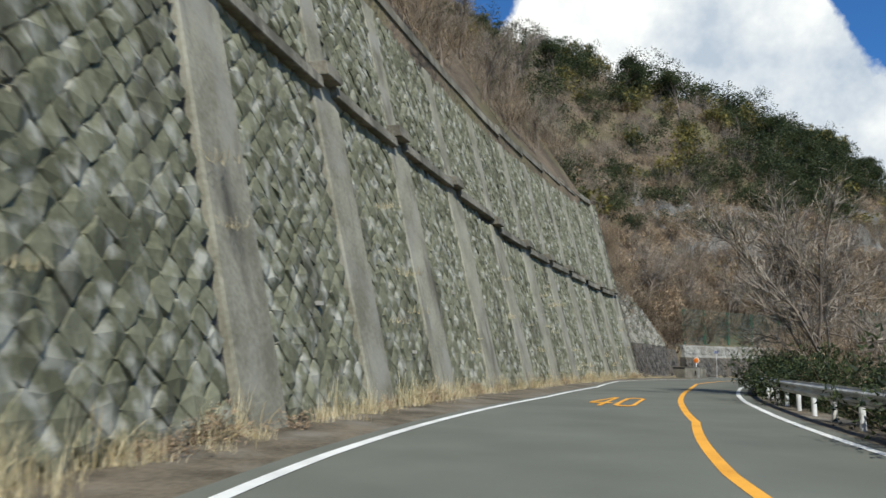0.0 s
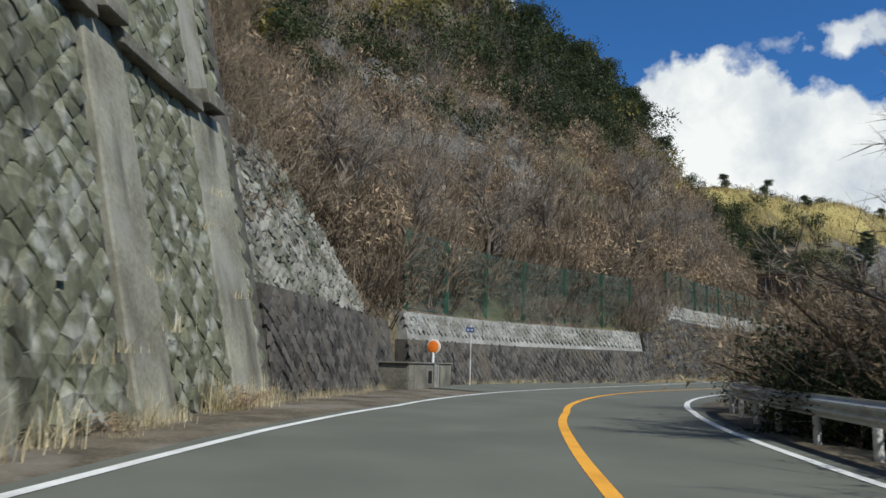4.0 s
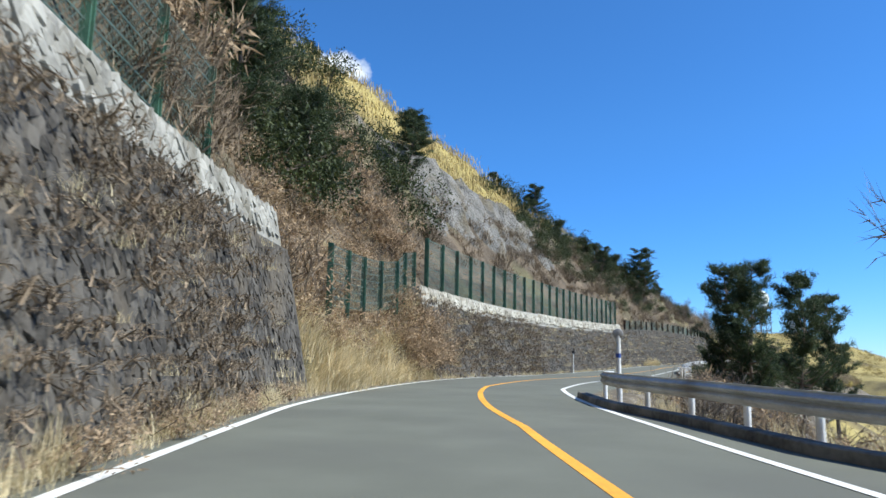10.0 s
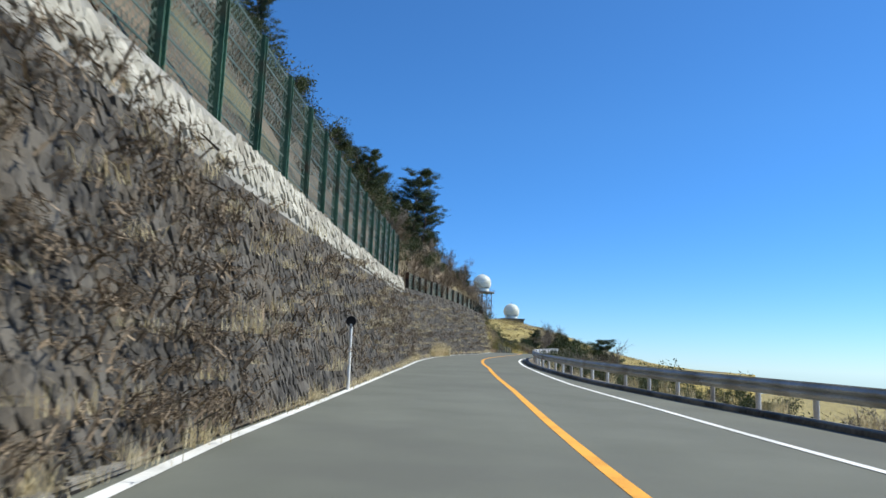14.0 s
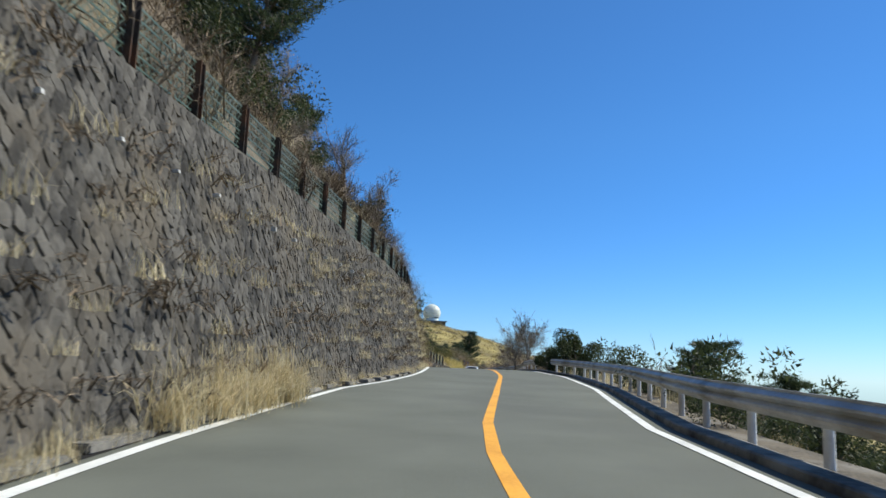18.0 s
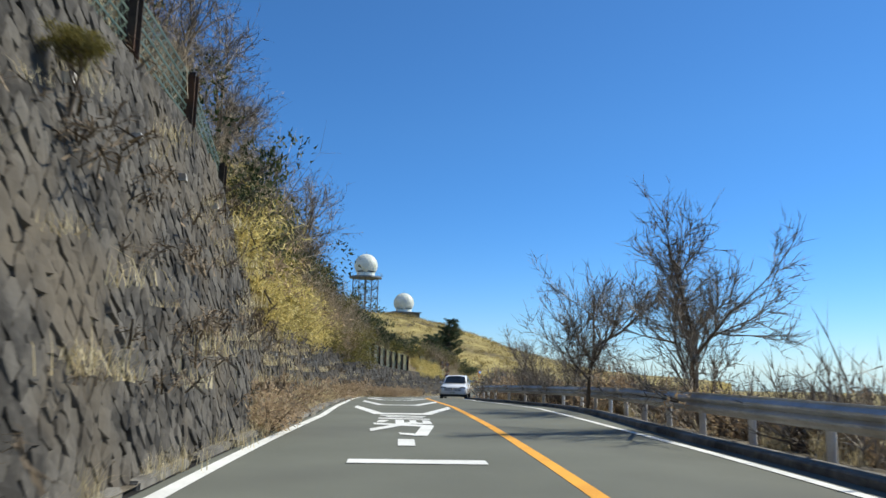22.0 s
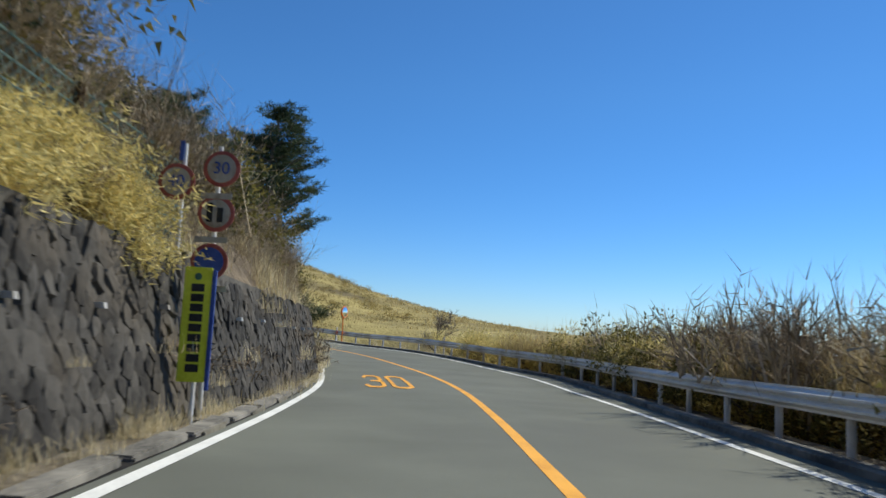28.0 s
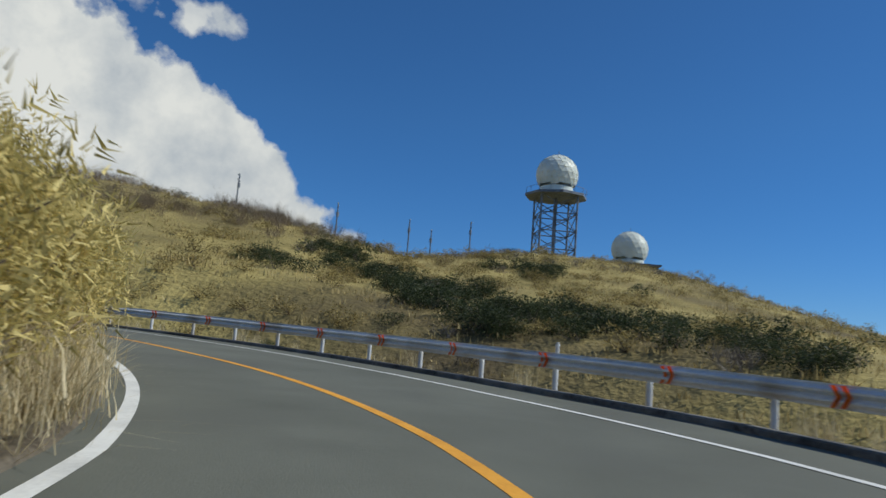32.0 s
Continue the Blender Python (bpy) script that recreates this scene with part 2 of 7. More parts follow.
M_CRAG = material("lichened_pale_stone", (0.13, 0.122, 0.095), (0.31, 0.295, 0.245), 1.4, 8, 0.92, 0.8, vary=0.55, island=True, stain=(0.075, 0.08, 0.05), stain_scale=0.8)
M_PILASTER = material("mossy_concrete_rib", (0.15, 0.14, 0.1), (0.31, 0.295, 0.225), 0.9, 12, 0.92, 0.5, stain=(0.27, 0.26, 0.215), stain_scale=0.8, streak=(0.085, 0.078, 0.06))
M_JOINT = material("wall_joint_mortar", (0.045, 0.041, 0.034), (0.11, 0.1, 0.083), 2.0, 14, 0.95, 0.5)
M_RAILPALE = material("aged_white_plastic", (0.38, 0.37, 0.34), (0.6, 0.59, 0.56), 3, 20, 0.6, 0.1, stain=(0.25, 0.22, 0.18), stain_scale=5.0)
M_HILL = material("hillside_soil", (0.06, 0.047, 0.033), (0.18, 0.138, 0.093), 0.35, 4, 0.95, 0.8, stain=(0.13, 0.12, 0.06), stain_scale=0.15, step=0.2)
M_STEEL = material("galvanised_steel", (0.33, 0.335, 0.33), (0.55, 0.555, 0.55), 2, 18, 0.5, 0.1, 0.35, stain=(0.24, 0.22, 0.19), stain_scale=1.5)

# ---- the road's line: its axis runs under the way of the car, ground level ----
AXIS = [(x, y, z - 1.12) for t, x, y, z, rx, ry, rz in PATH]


def rom(points, per):
    """A smooth line through the points."""
    out = []
    n = len(points)
    for i in range(n - 1):
        p1, p2 = points[i], points[i + 1]
        p0 = points[i - 1] if i else p1 * 2 - p2
        p3 = points[i + 2] if i + 2 < n else p2 * 2 - p1
        for k in range(per):
            u = k / per
            out.append(0.5 * (2 * p1 + (p2 - p0) * u + (2 * p0 - 5 * p1 + 4 * p2 - p3) * u * u + (3 * p1 - p0 - 3 * p2 + p3) * u ** 3))
    out.append(points[-1])
    return out


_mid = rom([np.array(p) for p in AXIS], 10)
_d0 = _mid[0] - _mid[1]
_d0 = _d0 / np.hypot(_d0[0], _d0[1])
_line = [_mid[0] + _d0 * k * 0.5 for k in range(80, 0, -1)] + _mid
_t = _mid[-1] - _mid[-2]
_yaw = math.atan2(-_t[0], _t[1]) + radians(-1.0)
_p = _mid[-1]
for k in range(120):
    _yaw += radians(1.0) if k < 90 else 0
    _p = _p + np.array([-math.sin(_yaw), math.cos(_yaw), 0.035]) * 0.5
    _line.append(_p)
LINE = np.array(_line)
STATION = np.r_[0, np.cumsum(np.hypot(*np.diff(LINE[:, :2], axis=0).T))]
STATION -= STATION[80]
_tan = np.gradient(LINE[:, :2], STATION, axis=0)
_tan /= np.linalg.norm(_tan, axis=1)[:, None]


def at(s, off, h=0.0):
    """World places at station s along the road, off metres to its right, h above it (numbers or arrays)."""
    s, off, h = np.broadcast_arrays(np.asarray(s, float), np.asarray(off, float), np.asarray(h, float))
    x, y, z = (np.interp(s, STATION, LINE[:, k]) for k in range(3))
    tx, ty = np.interp(s, STATION, _tan[:, 0]), np.interp(s, STATION, _tan[:, 1])
    n = np.hypot(tx, ty)
    return np.stack([x + off * ty / n, y - off * tx / n, z + h], -1)


def spot(s, off, h=0.0):
    return Vector(at(s, off, h).tolist())


def heading_of(s):
    """Turn about z that lays +y along the road."""
    return math.degrees(math.atan2(-float(np.interp(s, STATION, _tan[:, 0])), float(np.interp(s, STATION, _tan[:, 1]))))


def stand(s, off, h=0.0, turn=0.0):
    p = spot(s, off, h)
    return pose(p.x, p.y, p.z, 0, 0, heading_of(s) + turn)


def table(*pairs):
    xs, ys = [p[0] for p in pairs], [p[1] for p in pairs]
    return lambda s: np.interp(s, xs, ys)


EDGE_L = table((-40, -2.2), (8, -2.15), (23, -1.8), (34, -2.15), (40, -2.9), (46, -3.4), (52, -2.7), (58, -1.75), (70, -1.1), (76, -1.02), (80, -1.3), (86, -1.65), (103, -2.5), (110, -2.8), (120, -2.9), (130, -2.65), (146, -2.42), (152, -2.25), (158, -2.5), (184, -2.65), (200, -2.92), (210, -2.8), (214, -2.3), (219, -2.05), (224, -1.98), (236, -1.9), (250, -1.76), (257, -2.0), (268, -2.24), (272, -2.4), (280, -2.66), (284, -2.6), (291, -2.12), (312, -2.27), (329, -2.45), (338, -2.05), (346, -2.08), (351, -1.9), (357, -1.85), (361, -1.6), (368, -1.65), (420, -1.9))
MIDDLE = table((-40, 2.1), (8, 2.1), (15, 2.4), (23, 2.1), (34, 1.8), (45, 1.2), (58, 2.05), (74, 2.15), (88, 2.15), (103, 1.65), (110, 1.63), (117, 1.52), (121, 1.2), (127, 0.8), (132, 0.54), (139, 0.97), (146, 1.27), (154, 1.7), (170, 1.62), (186, 1.3), (196, 0.7), (200, 0.54), (203, 0.56), (210, 0.92), (224, 1.5), (230, 1.62), (247, 1.75), (257, 1.7), (268, 1.23), (283, 1.0), (292, 1.2), (312, 1.22), (340, 1.34), (348, 1.3), (351, 1.5), (354, 1.58), (358, 1.38), (362, 1.3), (368, 0.98), (373, 0.7), (420, 0.5))
EDGE_R = table((-40, 4.8), (10, 4.4), (25, 3.9), (40, 3.7), (50, 4.3), (60, 5.0), (86, 5.05), (93, 4.85), (104, 4.0), (118, 3.75), (131, 3.25), (140, 4.0), (148, 4.65), (156, 4.85), (165, 4.4), (174, 3.8), (184, 3.5), (198, 2.95), (203, 2.92), (214, 3.95), (226, 4.45), (231, 4.05), (236, 4.05), (247, 4.2), (257, 4.5), (267, 3.35), (283, 3.25), (294, 3.7), (312, 4.1), (325, 4.6), (331, 5.2), (343, 5.6), (351, 5.75), (355, 5.85), (358, 5.35), (362, 5.15), (367, 4.5), (372, 4.2), (420, 4.2))
# how far the kerb stands out from the edge line, and the rim from which rail and verge are set out
KERB_OUT = table((-40, 0.3), (64, 0.3), (86, 2.0), (93, 2.2), (97, 3.2), (100, 3.2), (106, 1.75), (111, 1.5), (114, 0.8), (118, 0.6), (122, 0.1), (126, 0.1), (129, 0.9), (133, 1.9), (142, 2.9), (155, 2.35), (163, 1.9), (168, 1.45), (178, 0.75), (190, 0.32), (244, 0.35), (253, 0.9), (260, 1.0), (268, 0.3), (274, 0.12), (300, 0.3), (320, 0.6), (331, 1.1), (338, 0.6), (346, 0.65), (351, 0.7), (357, 1.15), (364, 1.8), (370, 1.5), (420, 1.0))
RIM = lambda s: EDGE_R(s) + KERB_OUT(s) - 0.3
WALL_L = table((-40, -3.8), (10, -3.8), (28, -4.0), (40, -4.4), (57, -4.5), (60, -4.2), (66, -4.9), (77, -4.8), (81, -4.0), (84, -3.2), (87, -2.65), (92, -2.7), (104, -2.9), (116, -3.4), (125, -3.5), (139, -3.0), (147, -2.72), (164, -2.72), (185, -2.95), (199, -3.35), (211, -3.15), (224, -2.45), (236, -2.2), (244, -2.2), (250, -2.9), (270, -3.0), (280, -2.8), (285, -2.65), (300, -2.8), (312, -3.15), (318, -2.95), (326, -2.65), (340, -2.4), (352, -2.45), (360, -2.1), (420, -2.2))


def mesh_from(name, verts, faces):
    me = bpy.data.meshes.new(name)
    me.from_pydata([tuple(v) for v in verts], [], [tuple(f) for f in faces])
    me.update()
    return me


def part(name, data, material_, parent=None, label="", smooth=False):
    """Links a mesh or a bmesh as one mesh object under a thing or a part."""
    if isinstance(data, bmesh.types.BMesh):
        me = bpy.data.meshes.new(name)
        data.to_mesh(me)
        data.free()
    else:
        me = data
    if material_ is not None and not me.materials:
        me.materials.append(material_)
    if smooth:
        me.polygons.foreach_set("use_smooth", [True] * len(me.polygons))
    ob = new(name, me)
    if parent is not None:
        ob.parent = parent
    if label:
        tagged(ob, label)
    return ob


def strip(name, stations, profile, material_, smooth=False):
    """A sheet swept along the road: profile(s) gives the rows of (off, h) across it, the same count each time."""
    rows = [at(s, *np.array(profile(s), float).T) for s in stations]
    n = len(rows[0])
    verts = np.concatenate(rows)
    faces = [(i * n + k, i * n + k + 1, (i + 1) * n + k + 1, (i + 1) * n + k) for i in range(len(rows) - 1) for k in range(n - 1)]
    return part(name, mesh_from(name, verts, faces), material_, smooth=smooth)


S_ALL = np.arange(-38, 412, 1.0)
road = strip("road", S_ALL, lambda s: [(float(EDGE_L(s)) - 0.35, 0.0), (float(EDGE_L(s)) + 1, 0.0), (float(MIDDLE(s)), 0.004), (float(EDGE_R(s)) - 1, 0.0), (float(RIM(s)) + 0.35, 0.0)], M_ASPHALT)
tagged(road, "grey worn asphalt mountain road with faint patches", "road", kind="structure")
S_PAINT = np.arange(-36, 410, 0.5)


def paint_line(name, edge, width, mat, label, stations=S_PAINT):
    lift = 0.008
    ob = strip(name, stations, lambda s: [(float(edge(s)) - width / 2, lift), (float(edge(s)) + width / 2, lift)], mat)
    return tagged(ob, label, "road marking", kind="structure")


paint_line("edge_line_left", EDGE_L, 0.16, M_WHITE, "solid white edge line painted beside the wall")
paint_line("edge_line_right", EDGE_R, 0.15, M_WHITE, "solid white edge line painted beside the guard rail")
paint_line("centre_line", MIDDLE, 0.16, M_YELLOW, "solid yellow centre line painted on the road")

# ---- the land: left hillside, verges, valley and the dome hill ----
def fog(x, y, scale, seed=0.0):
    return noise.noise(Vector((x / scale, y / scale, seed)))


WALL_TOP = table((-40, 12.6), (30, 12.5), (55.4, 13.8), (56.9, 7.2), (57.8, 6.5), (61, 6.2), (65.5, 4.2), (66.5, 1.4), (67.5, 2.8), (80, 3.05), (87.4, 3.0), (88, 3.0), (92.5, 4.2), (93, 5.3), (99, 5.0), (123.4, 4.75), (124.1, 1.2), (127.5, 0.4), (135, 0.6), (138.4, 2.6), (138.8, 4.4), (165, 4.6), (194, 4.9), (194.6, 4.4), (199, 4.5), (212, 4.7), (228, 4.35), (243, 4.45), (249, 2.6), (256, 2.75), (270, 2.6), (276, 2.45), (290, 2.2), (305, 2.3), (312, 2.25), (324, 2.0), (341, 1.85), (343, 0.9), (348, 0.3), (420, 0.3))
RIDGE = table((-40, 40), (40, 51), (60, 52), (84, 48), (104, 39.5), (115, 35), (121, 31), (127, 25), (131, 24), (146, 24), (167, 24.5), (186, 21.5), (203, 17), (215, 15), (225, 12), (240, 9), (250, 6.4), (264, 5.5), (276, 4.6), (290, 3.4), (305, 3.5), (330, 3.5), (345, 3.2), (360, 2.6), (420, 2.6))
STEEP = table((-40, 1.25), (90, 1.25), (104, 1.35), (118, 1.5), (126, 1.3), (131, 1.25), (420, 1.25))
BATTER = 0.2
SET_BACK = table((-40, 0), (54, 0), (56.8, 1.9), (59, 1.8), (63.5, 1.3), (66, 0.7), (67.5, 0), (420, 0))


def hill_height(s, d):
    """Height over the road of the left slope, d metres behind the wall's top edge."""
    top, ridge = float(WALL_TOP(s)), float(RIDGE(s))
    run = max((ridge - top) / float(STEEP(s)), 1.0)
    u = min(d / run, 1.0)
    h = top + (ridge - top) * (u * (1.2 - 0.2 * u)) + 0.06 * max(d - run, 0)
    return h


def hill_spot(s, d):
    off = float(WALL_L(s)) - BATTER * float(WALL_TOP(s)) - 0.35 - float(SET_BACK(s)) - d
    p = at(s, off, 0)
    h = hill_height(s, d)
    if d > 0.8:
        h += min(d / 6, 1) * (1.3 * fog(p[0], p[1], 7) + 0.5 * fog(p[0], p[1], 2.2, 5))
    return (p[0], p[1], p[2] + h)


_ds = [0, 0.5, 1.2, 2, 3, 4, 5, 6.5, 8, 10, 12, 14, 16, 18, 20, 23, 26, 30, 36, 45, 60, 90]
_hs = np.arange(-38, 318, 1.25)
def hill_row(s, ds):
    """One row of the slope, with a skirt down to the road's level."""
    foot = at(s, float(WALL_L(s)) - BATTER * float(WALL_TOP(s)) - 0.25 - float(SET_BACK(s)), -0.3)
    return [tuple(foot)] + [hill_spot(s, d) for d in ds]


_v = [p for s in _hs for p in hill_row(s, _ds)]
_n = len(_ds) + 1
_f = [(i * _n + k, i * _n + k + 1, (i + 1) * _n + k + 1, (i + 1) * _n + k) for i in range(len(_hs) - 1) for k in range(_n - 1)]
hillside = part("hillside", mesh_from("hillside", _v, _f), M_HILL, smooth=True)
tagged(hillside, "steep brown winter hillside of soil and rock above the road", "hillside", kind="structure")
_ds2 = [0, 0.4, 0.9, 1.5, 2.2, 3, 4, 5, 6.5, 8, 10, 13, 16]
_hs2 = np.arange(316.75, 411, 1.25)
_v = [p for s in _hs2 for p in hill_row(s, [d * (1 if s < 330 else 0.8) for d in _ds2])]
_n = len(_ds2) + 1
_f = [(i * _n + k, i * _n + k + 1, (i + 1) * _n + k + 1, (i + 1) * _n + k) for i in range(len(_hs2) - 1) for k in range(_n - 1)]
bank = part("grass_bank", mesh_from("grass_bank", _v, _f), M_HILL, smooth=True)
tagged(bank, "low dry bank on the inside of the last bend", "bank", kind="structure")

# dirt between the edge line and the wall, and the verge behind the rail
verge_left = strip("verge_left", S_ALL, lambda s: [(float(WALL_L(s)) - 1.2, 0.05), (float(WALL_L(s)) + 0.1, 0.05), (float(WALL_L(s)) * 0.5 + float(EDGE_L(s)) * 0.5 - 0.1, 0.03), (float(EDGE_L(s)) - 0.3, -0.004)], M_DIRT)
tagged(verge_left, "narrow strip of dirt and dead leaves at the foot of the wall", "verge", kind="structure")
verge_right = strip("verge_right", S_ALL, lambda s: [(float(RIM(s)) + 0.3, -0.004), (float(RIM(s)) + 0.75, 0.0), (float(RIM(s)) + 1.6, -0.05), (float(RIM(s)) + 3.5, -0.9), (float(RIM(s)) + 7, -3.2), (float(RIM(s)) + 12, -6.4)], M_DIRT)
tagged(verge_right, "grassy dirt verge falling away behind the guard rail", "verge", kind="structure")


def dome_hill(x, y):
    a = 21 * math.exp(-((x - 460.3) ** 2) / (2 * 54.7 ** 2) - ((y - 95.8) ** 2) / (2 * (42.5 if y > 95.8 else 38.6) ** 2))
    b = 23.1 * math.exp(-((x - 401.9) ** 2) / (2 * 43.5 ** 2) - ((y - 175.5) ** 2) / (2 * (57.4 if y > 175.5 else 46.7) ** 2))
    return max(a, b) + 0.35 * min(a, b)


def land(x, y):
    i = int(np.argmin((LINE[:, 0] - x) ** 2 + (LINE[:, 1] - y) ** 2))
    dx, dy = x - LINE[i, 0], y - LINE[i, 1]
    off = _tan[i, 1] * dx - _tan[i, 0] * dy
    dist = math.hypot(dx, dy)
    z = LINE[i, 2] - 1.3
    if off > 0:
        fall = max(dist - 5, 0)
        z -= min(0.55 * fall, 22 + 0.12 * fall)
    else:
        z -= 0.2 * max(dist - 8, 0)
    z = max(z, -140)
    hill = dome_hill(x, y)
    if hill > 0.3:
        w = min(max((dist - 7) / 26, 0), 1)
        w = w * w * (3 - 2 * w)
        z = z * (1 - w) + max(z, hill + 0.5 * fog(x, y, 14) + 0.25 * fog(x, y, 5)) * w
    return z


_gx = np.r_[-4500, -3000, -1800, -1000, -600, -400, -250, -150, np.arange(-100, 540, 4), np.arange(545, 700, 15), 800, 1000, 1400, 2200, 3200, 4700]
_gy = np.r_[-4500, -3000, -1800, -1000, -600, -350, -200, -120, np.arange(-80, 240, 4), np.arange(250, 400, 15), 500, 700, 1100, 1800, 3000, 4500]
_v = [(x, y, land(x, y)) for x in _gx for y in _gy]
_n = len(_gy)
_f = [(i * _n + k, (i + 1) * _n + k, (i + 1) * _n + k + 1, i * _n + k + 1) for i in range(len(_gx) - 1) for k in range(_n - 1)]
M_LAND = material("winter_grassland", (0.2, 0.16, 0.055), (0.42, 0.34, 0.125), 0.12, 2.2, 0.95, 0.9, stain=(0.12, 0.092, 0.045), stain_scale=0.045, step=0.3)
ground = part("ground", mesh_from("ground", _v, _f), M_LAND, smooth=True)
tagged(ground, "open yellow winter grassland rolling down to the valley", "ground", kind="structure")


# meadow of yellow grass on the upper slope, and a grey rock face under it
M_ROCK = material("grey_rock", (0.075, 0.073, 0.066), (0.24, 0.23, 0.208), 0.7, 5, 0.92, 0.9, stain=(0.14, 0.12, 0.085), stain_scale=0.4, step=0.25)


def patch(name, s0, s1, d0, d1, lift, rough, mat, label, category, ds=0.8, dd=0.6):
    ss, dl = np.arange(s0, s1, ds), np.arange(d0, d1, dd)
    v = []
    for s in ss:
        for d in dl:
            x, y, z = hill_spot(s, d)
            e = min((s - s0) / 3, (s1 - s) / 3, (d - d0) / 1.2, (d1 - d) / 1.2, 1)
            q = fog(x * 1.0, y + z, 3.1, 2) + 0.6 * fog(x, y + z, 1.2, 4)
            v.append((x, y - rough * 0.6 * q, z + lift * e - 0.4 * (1 - e) + rough * q * max(e, 0)))
    n = len(dl)
    f = [(i * n + k, i * n + k + 1, (i + 1) * n + k + 1, (i + 1) * n + k) for i in range(len(ss) - 1) for k in range(n - 1)]
    return tagged(part(name, mesh_from(name, v, f), mat), label, category, kind="structure")


patch("meadow", 118, 200, 9.0, 40, 0.3, 0.1, M_LAND, "steep yellow meadow above the rock face", "meadow", 1.2, 1.2)
patch("rock_face", 149, 182, 3.4, 9.8, 0.7, 0.7, M_ROCK, "bare grey rock face above the fence", "rock")
patch("rock_face", 74, 92, 6, 13, 0.7, 0.9, M_ROCK, "bare brown-grey rock face among brush", "rock")
patch("rock_face", 104, 118, 5, 14, 0.7, 0.9, M_ROCK, "bare grey rock face on a spur", "rock")

# ---- walls along the hill ----
def wall_body(name, s0, s1, h_of, mat, label, depth=1.0, k=BATTER, lift=None, back=0.0, step=1.0):
    """A leaning wall of real thickness between two stations, standing on the road's level or on lift(s)."""
    ss = np.unique(np.r_[np.arange(s0, s1, step), s1])
    rows = []
    for s in ss:
        b, h, lo = float(WALL_L(s)) - back, float(h_of(s)), float(lift(s)) if lift else -0.2
        rows.append(at(s, np.array([b - k * lo, b - k * h, b - k * h - depth, b - k * lo - depth]), np.array([lo, h, h, lo])))
    verts = np.concatenate(rows)
    faces = [(i * 4 + q, i * 4 + (q + 1) % 4, (i + 1) * 4 + (q + 1) % 4, (i + 1) * 4 + q) for i in range(len(rows) - 1) for q in range(4)]
    faces += [(3, 2, 1, 0), tuple(len(verts) - 4 + q for q in range(4))]
    ob = part(name, mesh_from(name, verts, faces), mat)
    return tagged(ob, label, "wall", kind="structure")


def corners(rng, size, slant, wild=1.0, tall=1.0):
    """Outline of one lozenge stone: eight sunk points and eight raised ones, as along and up the face."""
    base = np.array([(-0.5, 0.0), (-0.26, -0.27), (0.0, -0.5), (0.26, -0.27), (0.5, 0.0), (0.27, 0.29), (0.0, 0.5), (-0.27, 0.29)]) * size
    a = rng.normal(0, slant)
    turn = np.array([(math.cos(a), -math.sin(a)), (math.sin(a), math.cos(a))])
    base = base * (1.05 + wild * rng.uniform(-0.05, 0.09)) + rng.normal(0, size * 0.042 * wild, (8, 2))
    base = base @ turn * np.array((1.0, tall))
    shrink = rng.uniform(0.8, 0.94)
    return base, base * shrink + rng.normal(0, size * 0.02, 2)


STONE_FACES = [(8 + i, 8 + (i + 1) % 8, 16) for i in range(8)] + [f for i in range(8) for f in ((i, (i + 1) % 8, 8 + (i + 1) % 8), (i, 8 + (i + 1) % 8, 8 + i))]


def stone(rng, size, slant, proud, wild=1.0, tall=1.0):
    """Points of one rough-faced stone: along, up and out, with a hump off its middle."""
    lo, hi = corners(rng, size, slant, wild, tall)
    out = proud * rng.uniform(max(1.0 - 0.65 * wild, 0.2), 1.0)
    lean = rng.normal(0, proud * 0.45, 2) * wild / size
    rows = [(p[0], p[1], -0.012) for p in lo]
    rows += [(p[0], p[1], max(out + p @ lean + rng.normal(0, proud * 0.12), 0.004)) for p in hi]
    mid = hi.mean(0) + rng.normal(0, size * 0.1, 2)
    rows.append((mid[0], mid[1], out + mid @ lean + proud * rng.uniform(0.1, 0.6)))
    return rows


